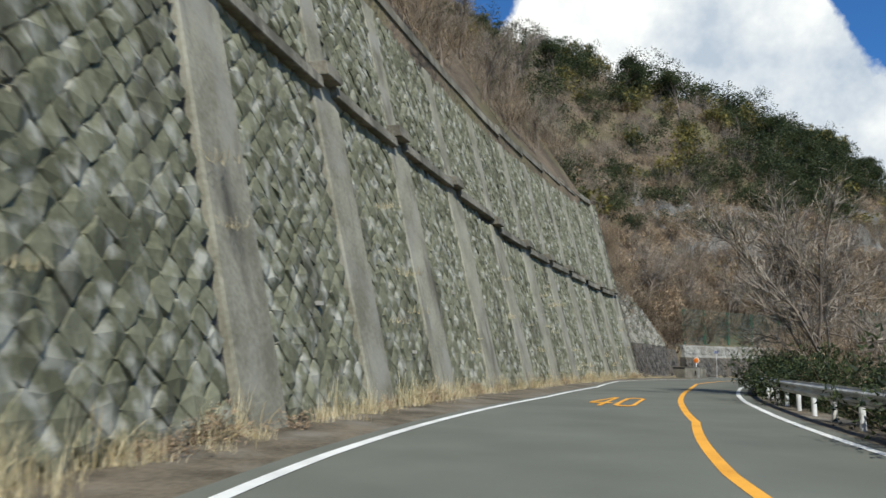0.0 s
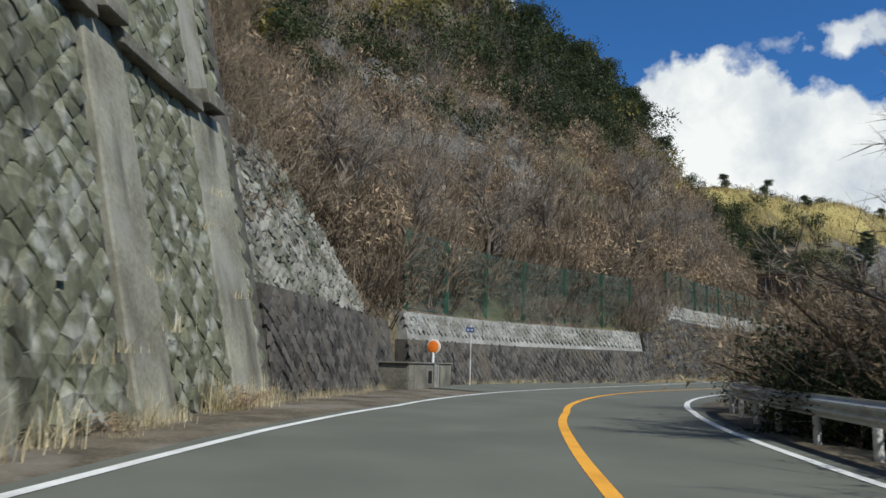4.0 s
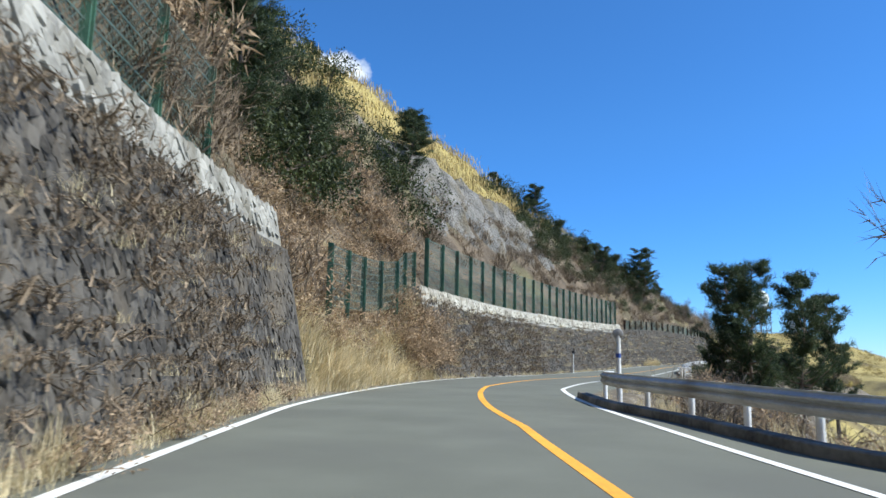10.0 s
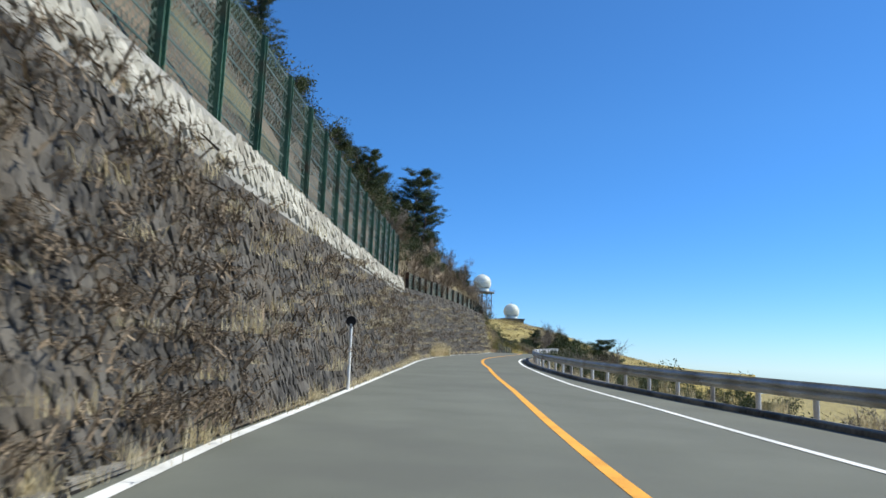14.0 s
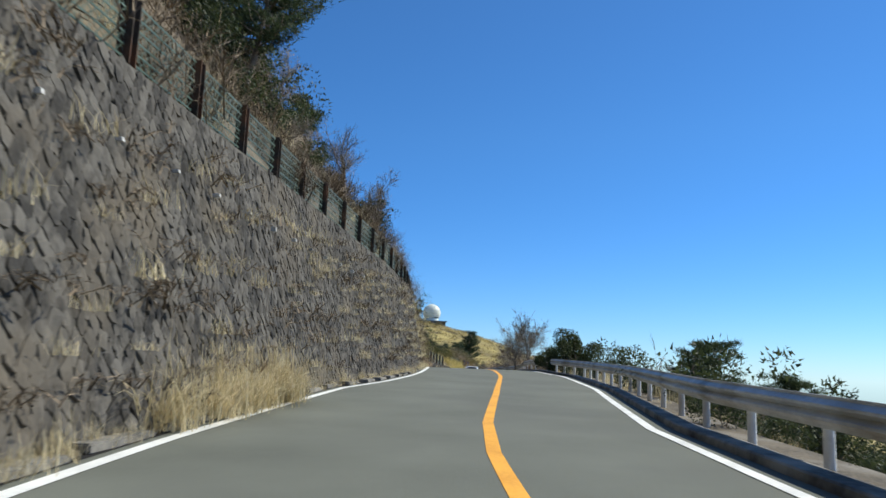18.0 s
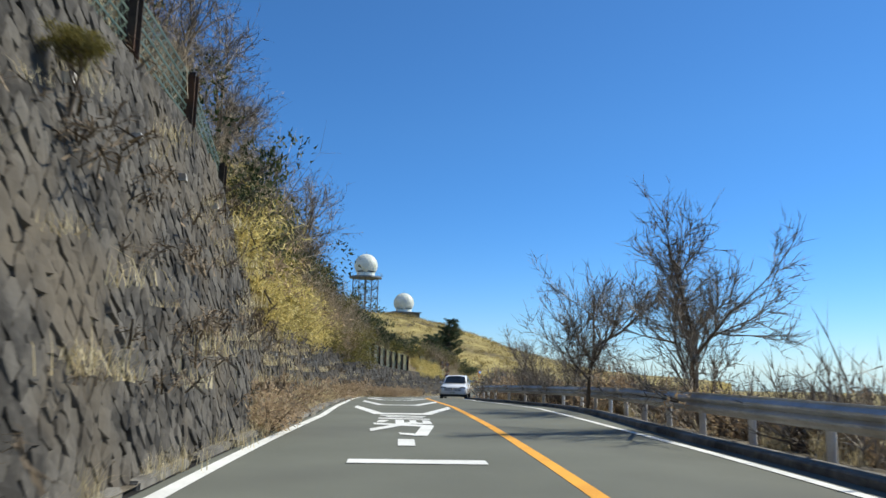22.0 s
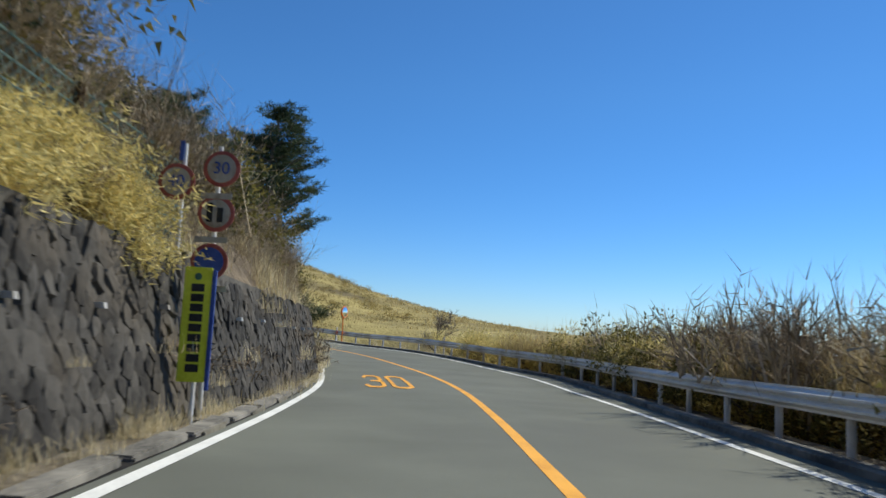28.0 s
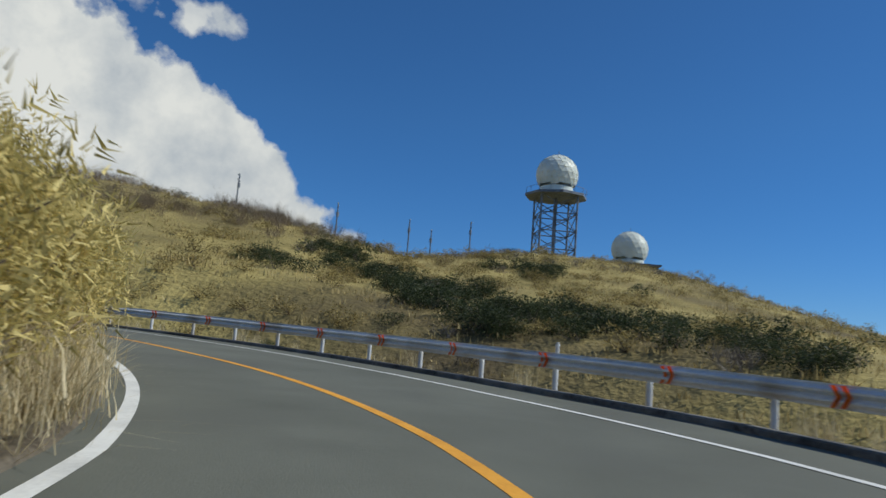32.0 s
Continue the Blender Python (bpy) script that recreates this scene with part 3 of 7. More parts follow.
def masonry(wall, name, s0, s1, h_of, size, proud, joined_mat, single_mat, near, lift=None, back=0.0, k=BATTER, slant=0.12, seed=1, skip=None, limit=300, wild=1.0, tall=1.0):
    """Lozenge-laid stones over a wall's face. Those in the stretch near=(from, to, height) are parts of their own."""
    rng = np.random.default_rng(seed)
    shapes = []
    for _ in range(10):
        me = mesh_from(name, [(o, a, u) for a, u, o in stone(rng, size, slant, proud, wild, tall)], STONE_FACES)
        me.materials.append(single_mat)
        shapes.append(me)
    along, up, outs = [], [], []
    lean = Matrix.Rotation(-math.atan(k), 4, "Y")
    count = 0
    for j in range(1, int(16 / (size * tall / 2))):
        for i in range(int((s1 - s0) / size) + 1):
            s, h = s0 + (i + 0.5 * (j % 2)) * size, j * size * tall / 2
            top, low = float(h_of(s)), float(lift(s)) if lift else 0.0
            if h > top - size * 0.3 or h < low + size * 0.25 or s > s1 - 0.1 or (skip and skip(s, h)):
                continue
            if near[0] <= s <= near[1] and h < near[2] and count < limit:
                p = spot(s, float(WALL_L(s)) - back - k * h, h)
                ob = new(name, shapes[int(rng.integers(10))])
                ob.matrix_world = pose(p.x, p.y, p.z, 0, 0, heading_of(s)) @ lean
                ob.parent = wall
                count += 1
                continue
            for a, u, o in stone(rng, size, slant, proud, wild, tall):
                along.append(s + a), up.append(h + u), outs.append(o)
    along, up, outs = np.array(along), np.array(up), np.array(outs)
    verts = at(along, WALL_L(along) - back - k * up + outs, up + k * outs)
    n = len(verts) // 17
    faces = (np.array(STONE_FACES)[None] + (np.arange(n) * 17)[:, None, None]).reshape(-1, 3)
    rest = part(name + "_courses", mesh_from(name + "_courses", verts.tolist(), faces.tolist()), joined_mat, wall)
    rest["kind"] = "stuff"


def block(name, s0, s1, out, h0, h1, mat, parent, k=BATTER, back=0.0, sink=0.1, label="", bevel=0.02):
    """A plain bar that lies along or stands up a wall's face: from s0 to s1 and h0 to h1, proud of it by out."""
    ss = np.linspace(s0, s1, max(2, int((s1 - s0) / 1.0) + 1))
    rows = []
    for s in ss:
        b = float(WALL_L(s)) - back
        o = np.array([b - k * h0 + out, b - k * h1 + out, b - k * h1 - sink, b - k * h0 - sink])
        rows.append(at(s, o, np.array([h0, h1, h1, h0])))
    verts = np.concatenate(rows)
    faces = [(i * 4 + q, i * 4 + (q + 1) % 4, (i + 1) * 4 + (q + 1) % 4, (i + 1) * 4 + q) for i in range(len(rows) - 1) for q in range(4)]
    faces += [(3, 2, 1, 0), tuple(len(verts) - 4 + q for q in range(4))]
    bm = bmesh.new()
    vs = [bm.verts.new(v) for v in verts]
    for f in faces:
        bm.faces.new([vs[q] for q in f])
    bmesh.ops.recalc_face_normals(bm, faces=bm.faces)
    if bevel:
        sharp = [e for e in bm.edges if e.calc_face_angle(0) > 0.6]
        bmesh.ops.bevel(bm, geom=sharp, offset=bevel, segments=1, affect="EDGES")
    return part(name, bm, mat, parent, label)


# the tall wall of mossy lozenge blocks, with pilasters, a ledge and brackets
TALL_TOP = table((-40, 12.6), (30, 12.5), (57.5, 13.8))
wall_tall = wall_body("wall_tall", -38, 57.5, TALL_TOP, M_JOINT, "tall leaning retaining wall of mossy grey lozenge blocks", k=0.25)
PILASTERS = [-36, -31, -26, -21, -16, -11, -6.3, -0.9, 4.5, 9.7, 14.65, 19.3, 24.5, 29.6, 34.5, 39.0, 43.5, 48.0, 52.2, 56.1]
LEDGE = table((-40, 7.2), (11, 7.3), (22, 7.5), (31, 6.7), (57, 6.4))


def behind_bar(s, h):
    return min(abs(s - q) for q in PILASTERS) < (0.72 if h < float(LEDGE(s)) else 0.42) or abs(h - float(LEDGE(s))) < 0.25


masonry(wall_tall, "block", -20, 57.3, TALL_TOP, 0.5, 0.105, M_GREENBLOCK, M_GREENONE, (12, 24, 2.6), k=0.25, slant=0.03, seed=11, skip=behind_bar, wild=0.45)
for i, q in enumerate(PILASTERS):
    wide = 0.72 + 0.07 * math.sin(q * 3.7)
    ledge_h = float(LEDGE(q))
    block("pilaster", q - wide, q + wide, 0.15, -0.1, ledge_h - 0.06, M_PILASTER, wall_tall, 0.25, bevel=0.04)
    block("pilaster", q - 0.42, q + 0.42, 0.12, ledge_h, float(TALL_TOP(q)) - 0.1, M_PILASTER, wall_tall, 0.25, bevel=0.03)
    if q > -20:
        z = float(LEDGE(q))
        block("bracket", q - 0.42, q + 0.3, 0.5, z - 0.05, z + 0.3, M_CONCRETE, wall_tall, 0.25)
        if i + 1 < len(PILASTERS):
            block("ledge", q + 0.32, PILASTERS[i + 1] - 0.44, 0.34, z - 0.32, z - 0.02, M_CONCRETE, wall_tall, 0.25)
            block("coping", q - 0.3, PILASTERS[i + 1] - 0.32, 0.3, float(TALL_TOP(q)) - 0.18, float(TALL_TOP(q)) + 0.28, M_CONCRETE, wall_tall, 0.25)
for q, h in ((2.1, 6.9), (17.2, 1.2), (12.3, 2.0), (21.8, 3.1), (26.4, 1.4), (30.1, 2.6), (36.4, 1.6), (43.0, 2.2), (50.0, 1.9)):
    block("drain_pipe", q, q + 0.08, 0.2, h, h + 0.08, M_PALE, wall_tall, 0.25, bevel=0)

# low stone wall and rough masonry above it
LOW_TOP = table((57, 2.75), (66.3, 2.4))
wall_low = wall_body("wall_low", 57.5, 66.3, LOW_TOP, M_JOINT, "low wall of dark wedge-laid stones")
masonry(wall_low, "stone", 57.6, 66.2, LOW_TOP, 0.36, 0.05, M_STONE, M_STONEONE, (57.6, 66.2, 1.6), seed=12, wild=1.15, tall=1.25)
CRAG_TOP = table((57, 8.4), (60, 7.6), (63.5, 5.6), (66.2, 2.9))
wall_crag = wall_body("wall_crag", 57.5, 66.2, CRAG_TOP, M_JOINT, "steep masonry of pale rough stones above a low wall", lift=lambda s: 2.35, back=0.45, k=0.3)
masonry(wall_crag, "stone", 57.6, 66.1, CRAG_TOP, 0.33, 0.08, M_CRAG, M_CRAG, (59, 66, 5.0), lift=lambda s: 2.6, back=0.45, k=0.3, slant=0.5, seed=13, limit=120, wild=1.6)

# turnout wall with a pale lozenge parapet
TURN_TOP = table((68, 1.8), (87.4, 1.9))
PAR_TOP = table((68, 2.9), (80, 3.05), (87.4, 3.0))
wall_turnout = wall_body("wall_turnout", 67.6, 87.5, TURN_TOP, M_JOINT, "low wall of dark wedge-laid stones along a turnout")
masonry(wall_turnout, "stone", 67.7, 87.4, TURN_TOP, 0.33, 0.045, M_STONE, M_STONEONE, (72, 84, 1.7), seed=14, wild=1.15, tall=1.25)
wall_parapet_turnout = wall_body("wall_parapet_turnout", 67.8, 87.4, PAR_TOP, M_PALE, "pale concrete block parapet on a stone wall", lift=TURN_TOP, back=0.12)
masonry(wall_parapet_turnout, "block", 67.9, 87.3, PAR_TOP, 0.34, 0.07, M_PALEBLOCK, M_PALEBLOCK, (72, 84, 3.0), lift=lambda s: float(TURN_TOP(s)) + 0.16, back=0.12, seed=15, slant=0.08, limit=200)

# wall of the right-hand bend
BEND_TOP = table((87.4, 2.95), (90, 3.2), (93, 4.2), (99, 3.95), (123.9, 3.8))
BPAR_TOP = table((92.6, 5.2), (99, 5.0), (123.8, 4.8))
wall_bend = wall_body("wall_bend", 87.5, 124.0, BEND_TOP, M_JOINT, "high wall of dark wedge-laid stones, overgrown with dry creepers")
masonry(wall_bend, "stone", 87.6, 123.9, BEND_TOP, 0.26, 0.045, M_STONE, M_STONEONE, (96, 110, 2.0), seed=16, slant=0.3, wild=1.15, tall=1.25)
wall_parapet_bend = wall_body("wall_parapet_bend", 92.6, 123.8, BPAR_TOP, M_PALE, "pale concrete block parapet on a high stone wall", lift=BEND_TOP, back=0.1)
masonry(wall_parapet_bend, "block", 92.7, 123.7, BPAR_TOP, 0.36, 0.07, M_PALEBLOCK, M_PALEBLOCK, (96, 110, 5.2), lift=lambda s: float(BEND_TOP(s)) + 0.12, back=0.1, seed=17, slant=0.08, limit=150)

# fenced wall
FEN_TOP = table((138.8, 3.5), (165, 3.65), (193.6, 4.0), (193.9, 4.3), (194.4, 4.4))
FPAR_TOP = table((138.8, 4.35), (165, 4.55), (194.4, 4.9))
wall_fenced = wall_body("wall_fenced", 138.8, 194.4, FEN_TOP, M_JOINT, "long wall of dark rubble stones with tufts of dry grass")
masonry(wall_fenced, "stone", 138.9, 194.3, FEN_TOP, 0.25, 0.045, M_STONE, M_STONEONE, (148, 165, 2.0), seed=18, slant=0.35, wild=1.15, tall=1.25)
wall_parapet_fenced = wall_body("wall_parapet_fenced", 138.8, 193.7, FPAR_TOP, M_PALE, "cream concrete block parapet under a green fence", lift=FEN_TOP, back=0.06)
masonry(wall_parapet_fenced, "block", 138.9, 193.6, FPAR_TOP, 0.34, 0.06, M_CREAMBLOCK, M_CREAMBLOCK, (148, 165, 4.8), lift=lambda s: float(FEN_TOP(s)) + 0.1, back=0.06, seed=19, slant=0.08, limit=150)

# long straight wall, high and then low
STR_TOP = table((194.4, 4.4), (199, 4.5), (212, 4.7), (228, 4.35), (243, 4.45), (245, 4.1), (249, 2.6), (256, 2.75), (270, 2.6), (276, 2.45), (290, 2.2), (305, 2.3), (312, 2.25), (324, 2.0), (342, 1.85))
wall_straight = wall_body("wall_straight", 194.4, 250, STR_TOP, M_JOINT, "high leaning wall of grey wedge-laid stones with white drain pipes")
masonry(wall_straight, "stone", 194.5, 249.9, STR_TOP, 0.235, 0.034, M_STONE, M_STONEONE, (200, 216, 2.2), seed=20, slant=0.25, wild=1.15, tall=1.25)
wall_last = wall_body("wall_last", 250, 342, STR_TOP, M_JOINT, "low wall of dark wedge-laid stones with a row of white drain pipes")
masonry(wall_last, "stone", 250.1, 341.8, STR_TOP, 0.3, 0.05, M_BASALT, M_BASALTONE, (302, 318, 2.2), seed=21, slant=0.45, wild=1.15, tall=1.25)
_r = random.Random(5)
for s in np.arange(197, 248, 1.6):
    block("drain_pipe", s, s + 0.06, 0.12, 3.32 + _r.uniform(-0.03, 0.03), 3.39, M_RAILPALE, wall_straight, bevel=0)
for s in np.arange(251, 338, 1.7):
    h = 1.38 + _r.uniform(-0.05, 0.05)
    block("drain_pipe", s, s + 0.06, 0.13, h, h + 0.06, M_RAILPALE, wall_last, bevel=0)

# ---- plants ----
M_TWIG = material("brown_twigs", (0.094, 0.071, 0.047), (0.312, 0.24, 0.163), 0.5, 6, 0.9, 0, vary=0.55, island=True)
M_TWIGGREY = material("grey_twigs", (0.12, 0.1, 0.08), (0.36, 0.31, 0.25), 0.5, 6, 0.9, 0, vary=0.5, island=True)
M_RUST = material("rusty_dead_leaves", (0.235, 0.168, 0.104), (0.54, 0.405, 0.26), 0.6, 6, 0.9, 0, vary=0.6, island=True, sheet=True)
M_DRYBRUSH = material("dry_golden_brush", (0.20, 0.155, 0.10), (0.52, 0.42, 0.29), 0.5, 6, 0.9, 0, vary=0.5, island=True)
M_BARK = material("grey_bark", (0.09, 0.072, 0.058), (0.25, 0.205, 0.165), 1.5, 20, 0.95, 0.5)
M_EVERGREEN = material("dark_evergreen_leaves", (0.02, 0.032, 0.014), (0.078, 0.098, 0.036), 0.4, 5, 0.6, 0, vary=0.6, island=True, sheet=True)
M_PINE = material("pine_needles", (0.022, 0.04, 0.022), (0.08, 0.11, 0.05), 0.5, 6, 0.65, 0, vary=0.6, island=True, sheet=True)
M_OLIVE = material("olive_leaves", (0.09, 0.085, 0.024), (0.25, 0.21, 0.06), 0.5, 5, 0.7, 0, vary=0.6, island=True, sheet=True)
M_BAMBOO = material("yellow_bamboo_grass", (0.4, 0.325, 0.1), (0.84, 0.7, 0.29), 0.5, 5, 0.7, 0, vary=0.7, island=True, sheet=True)
M_STRAW = material("dry_straw", (0.44, 0.355, 0.19), (0.86, 0.75, 0.49), 0.8, 6, 0.85, 0, vary=0.6, island=True, sheet=True)
M_REED = material("brown_reeds", (0.26, 0.195, 0.085), (0.58, 0.46, 0.24), 0.8, 6, 0.85, 0, vary=0.6, island=True, sheet=True)
M_TUSSOCK = material("olive_tussock_grass", (0.2, 0.155, 0.055), (0.44, 0.35, 0.14), 0.15, 4, 0.9, 0, vary=0.6, island=True, sheet=True)
M_FIELD = material("hill_grass", (0.31, 0.24, 0.1), (0.6, 0.48, 0.23), 0.08, 3, 0.9, 0, vary=0.5, island=True, sheet=True)

PLANT = np.random.default_rng(77)


class Sheaf:
    """Triangles gathered for one kind of plant, with a material number for each."""

    def __init__(self):
        self.v, self.f, self.m, self.n = [], [], [], 0

    def quads(self, a, b, side_a, side_b, mat):
        """Many thin four-cornered slips from a to b."""
        k = len(a)
        v = np.stack([a - side_a, a + side_a, b + side_b, b - side_b], 1).reshape(-1, 3)
        i = self.n + np.arange(k) * 4
        self.v.append(v)
        self.f.append(np.concatenate([np.stack([i, i + 1, i + 2], 1), np.stack([i, i + 2, i + 3], 1)]))
        self.m.append(np.full(2 * k, mat))
        self.n += 4 * k

    def slips(self, a, b, side, mat):
        """Many three-cornered slips that run to a point at b."""
        k = len(a)
        self.v.append(np.stack([a - side, a + side, b], 1).reshape(-1, 3))
        self.f.append(self.n + np.arange(3 * k).reshape(-1, 3))
        self.m.append(np.full(k, mat))
        self.n += 3 * k

    def tube(self, pts, radii, sides, mat):
        pts, radii = np.asarray(pts, float), np.asarray(radii, float)
        d = np.gradient(pts, axis=0)
        d /= np.linalg.norm(d, axis=1)[:, None] + 1e-9
        ref = np.array([0.31, 0.95, 0.05])
        u = np.cross(d, ref)
        u /= np.linalg.norm(u, axis=1)[:, None] + 1e-9
        w = np.cross(d, u)
        ang = np.arange(sides) * 2 * np.pi / sides
        ring = pts[:, None] + radii[:, None, None] * (np.cos(ang)[None, :, None] * u[:, None] + np.sin(ang)[None, :, None] * w[:, None])
        self.v.append(ring.reshape(-1, 3))
        fs = []
        for i in range(len(pts) - 1):
            for q in range(sides):
                a, b = self.n + i * sides + q, self.n + i * sides + (q + 1) % sides
                fs += [(a, b, b + sides), (a, b + sides, a + sides)]
        self.f.append(np.array(fs))
        self.m.append(np.full(len(fs), mat))
        self.n += len(pts) * sides

    def done(self):
        return np.concatenate(self.v), np.concatenate(self.f), np.concatenate(self.m)


def unit(v):
    return v / (np.linalg.norm(v, axis=-1, keepdims=True) + 1e-9)


def tri_mesh(name, v, f, m, mats):
    me = bpy.data.meshes.new(name)
    me.vertices.add(len(v))
    me.vertices.foreach_set("co", np.asarray(v, np.float32).ravel())
    me.loops.add(len(f) * 3)
    me.polygons.add(len(f))
    me.loops.foreach_set("vertex_index", np.asarray(f, np.int32).ravel())
    me.polygons.foreach_set("loop_start", np.arange(len(f), dtype=np.int32) * 3)
    me.polygons.foreach_set("material_index", np.asarray(m, np.int32))
    for x in mats:
        me.materials.append(x)
    me.update(calc_edges=True)
    me.validate()
    return me


def gathered(name, kinds, places, mats, label, category):
    """One object of kind stuff from many copies of plant shapes: places are (x, y, z, scale, turn, height factor)."""
    vs, fs, ms, n = [], [], [], 0
    for p in places:
        v, f, m = kinds[int(PLANT.integers(len(kinds)))]
        c, s = math.cos(p[4]), math.sin(p[4])
        w = np.stack([(v[:, 0] * c - v[:, 1] * s) * p[3] + p[0], (v[:, 0] * s + v[:, 1] * c) * p[3] + p[1], v[:, 2] * p[3] * p[5] + p[2]], 1)
        vs.append(w), fs.append(f + n), ms.append(m)
        n += len(v)
    ob = part(name, tri_mesh(name, np.concatenate(vs), np.concatenate(fs), np.concatenate(ms), mats), None)
    return tagged(ob, label, category, kind="stuff")


def twig_bush(height=1.6, spread=1.1, stems=16, forks=6, width=0.0145, mat=0, droop=0.0):
    """A leafless thicket: many thin forked stems."""
    s = Sheaf()
    r = PLANT
    foot = r.normal(0, spread * 0.22, (stems, 3)) * (1, 1, 0)
    lean = unit(np.stack([r.normal(0, 0.5, stems), r.normal(0, 0.5, stems), np.ones(stems)], 1))
    a, d, length = foot, lean, height * r.uniform(0.35, 0.6, stems)
    w = width * 1.6
    for level in range(3):
        b = a + d * length[:, None]
        b[:, 2] -= droop * level * length
        side = unit(np.cross(d, r.normal(0, 1, a.shape))) * w
        if level:
            s.slips(a, b, side, mat)
        else:
            s.quads(a, b, side, side * 0.6, mat)
        if level == 2:
            break
        n = forks if level == 0 else 3
        t = r.uniform(0.35, 1.0, (len(a), n))[..., None]
        na = (a[:, None] + (b - a)[:, None] * t).reshape(-1, 3)
        nd = unit(np.repeat(d, n, 0) + r.normal(0, 0.55, (len(a) * n, 3)) + (0, 0, 0.1))
        length = np.repeat(length, n) * r.uniform(0.35, 0.75, len(na))
        a, d, w = na, nd, w * 0.62
    return s.done()


def leaf_clump(size=1.0, leaves=500, leaf=0.09, balls=9, mat=0, flat=0.8, long=1.8, stalks=0, stalk_mat=1, ball=(0.2, 0.42)):
    """A shrub: leaves round several uneven cushions."""
    s = Sheaf()
    r = PLANT
    centre = r.normal(0, 0.36, (balls, 3)) * size * (1, 1, 0.55) + (0, 0, size * 0.5)
    rad = size * r.uniform(*ball, balls)
    which = r.integers(balls, size=leaves)
    direction = unit(r.normal(0, 1, (leaves, 3)) + (0, 0, 0.25))
    p = centre[which] + direction * (rad[which] * r.uniform(0.55, 1.12, leaves))[:, None] * (1, 1, flat)
    p[:, 2] = np.maximum(p[:, 2], 0.02 * size)
    along = unit(direction + r.normal(0, 0.8, (leaves, 3)))
    side = unit(np.cross(along, r.normal(0, 1, (leaves, 3)))) * (leaf * 0.5 * r.uniform(0.6, 1.3, leaves))[:, None]
    s.slips(p, p + along * (leaf * long * r.uniform(0.7, 1.4, leaves))[:, None], side, mat)
    if stalks:
        a = np.zeros((stalks, 3))
        b = centre[r.integers(balls, size=stalks)]
        sd = unit(np.cross(b - a, r.normal(0, 1, a.shape))) * 0.015 * size
        s.quads(a, b, sd, sd * 0.5, stalk_mat)
    return s.done()


def grass_tuft(height=0.9, blades=64, spread=0.35, width=0.006, arch=0.8, mat=0, bends=2, bias=0.35):
    """A tuft of dry blades that arch over; each blade is one bent slip."""
    s = Sheaf()
    r = PLANT
    foot = r.normal(0, spread * 0.45, (blades, 3)) * (1, 1, 0)
    way = unit(np.stack([r.normal(bias, 1, blades), r.normal(0, 1, blades), np.zeros(blades)], 1))
    lean = (arch * r.uniform(0.05, 1.0, blades) ** 1.2)[:, None]
    h = (height * r.uniform(0.35, 1.1, blades))[:, None]
    side = np.cross(way, (0, 0, 1.0)) * width * r.uniform(0.6, 1.4, (blades, 1))
    rows = []
    for k in range(bends + 1):
        q = k / bends
        p = foot + way * lean * h * q ** 1.8 + np.array([0, 0, 1.0]) * h * (q - 0.42 * np.minimum(lean, 1.3) * q ** 2.6)
        w = side * (1.0 - 0.85 * q)
        rows += [p - w, p + w]
    m = 2 * (bends + 1)
    s.v.append(np.stack(rows, 1).reshape(-1, 3))
    i = np.arange(blades)[:, None] * m
    for k in range(bends):
        fs = [i + (2 * k, 2 * k + 1, 2 * k + 2)] + ([i + (2 * k + 1, 2 * k + 3, 2 * k + 2)] if k < bends - 1 else [])
        s.f.append(np.concatenate(fs))
        s.m.append(np.full(len(fs) * blades, mat))
    s.n += blades * m
    return s.done()


def limbs(height, trunk, lean, forks, levels, mat, start=0.3, angle=0.6, shrink=0.62, up=0.25, sides=6):
    """Trunk and limbs as tapered tubes. Returns the wood and the ends of the last limbs."""
    s = Sheaf()
    r = PLANT
    ends = []

    def grow(p, d, length, rad, level):
        pts, q, dd = [p], p, d
        for _ in range(3):
            dd = unit(dd + r.normal(0, 0.13, 3) + np.array([0, 0, up * 0.25 * (level > 0)]))
            q = q + dd * length / 3
            pts.append(q)
        s.tube(pts, np.linspace(rad, rad * (0.55 if level < levels else 0.25), 4), max(3, sides - level), mat)
        if level == levels:
            ends.append((q, dd))
            return
        for k in range(forks if level else forks + 2):
            t = r.uniform(start if level == 0 else 0.35, 1.0)
            i = min(int(t * 3), 2)
            base = pts[i] + (pts[i + 1] - pts[i]) * (t * 3 - i)
            grow(base, unit(dd + r.normal(0, angle, 3) + np.array([0, 0, up])), length * shrink * r.uniform(0.7, 1.15), rad * 0.55, level + 1)
        ends.append((q, dd))

    grow(np.zeros(3), unit(np.array([lean[0], lean[1], 1.0])), height * 0.55, trunk, 0)
    return s, ends


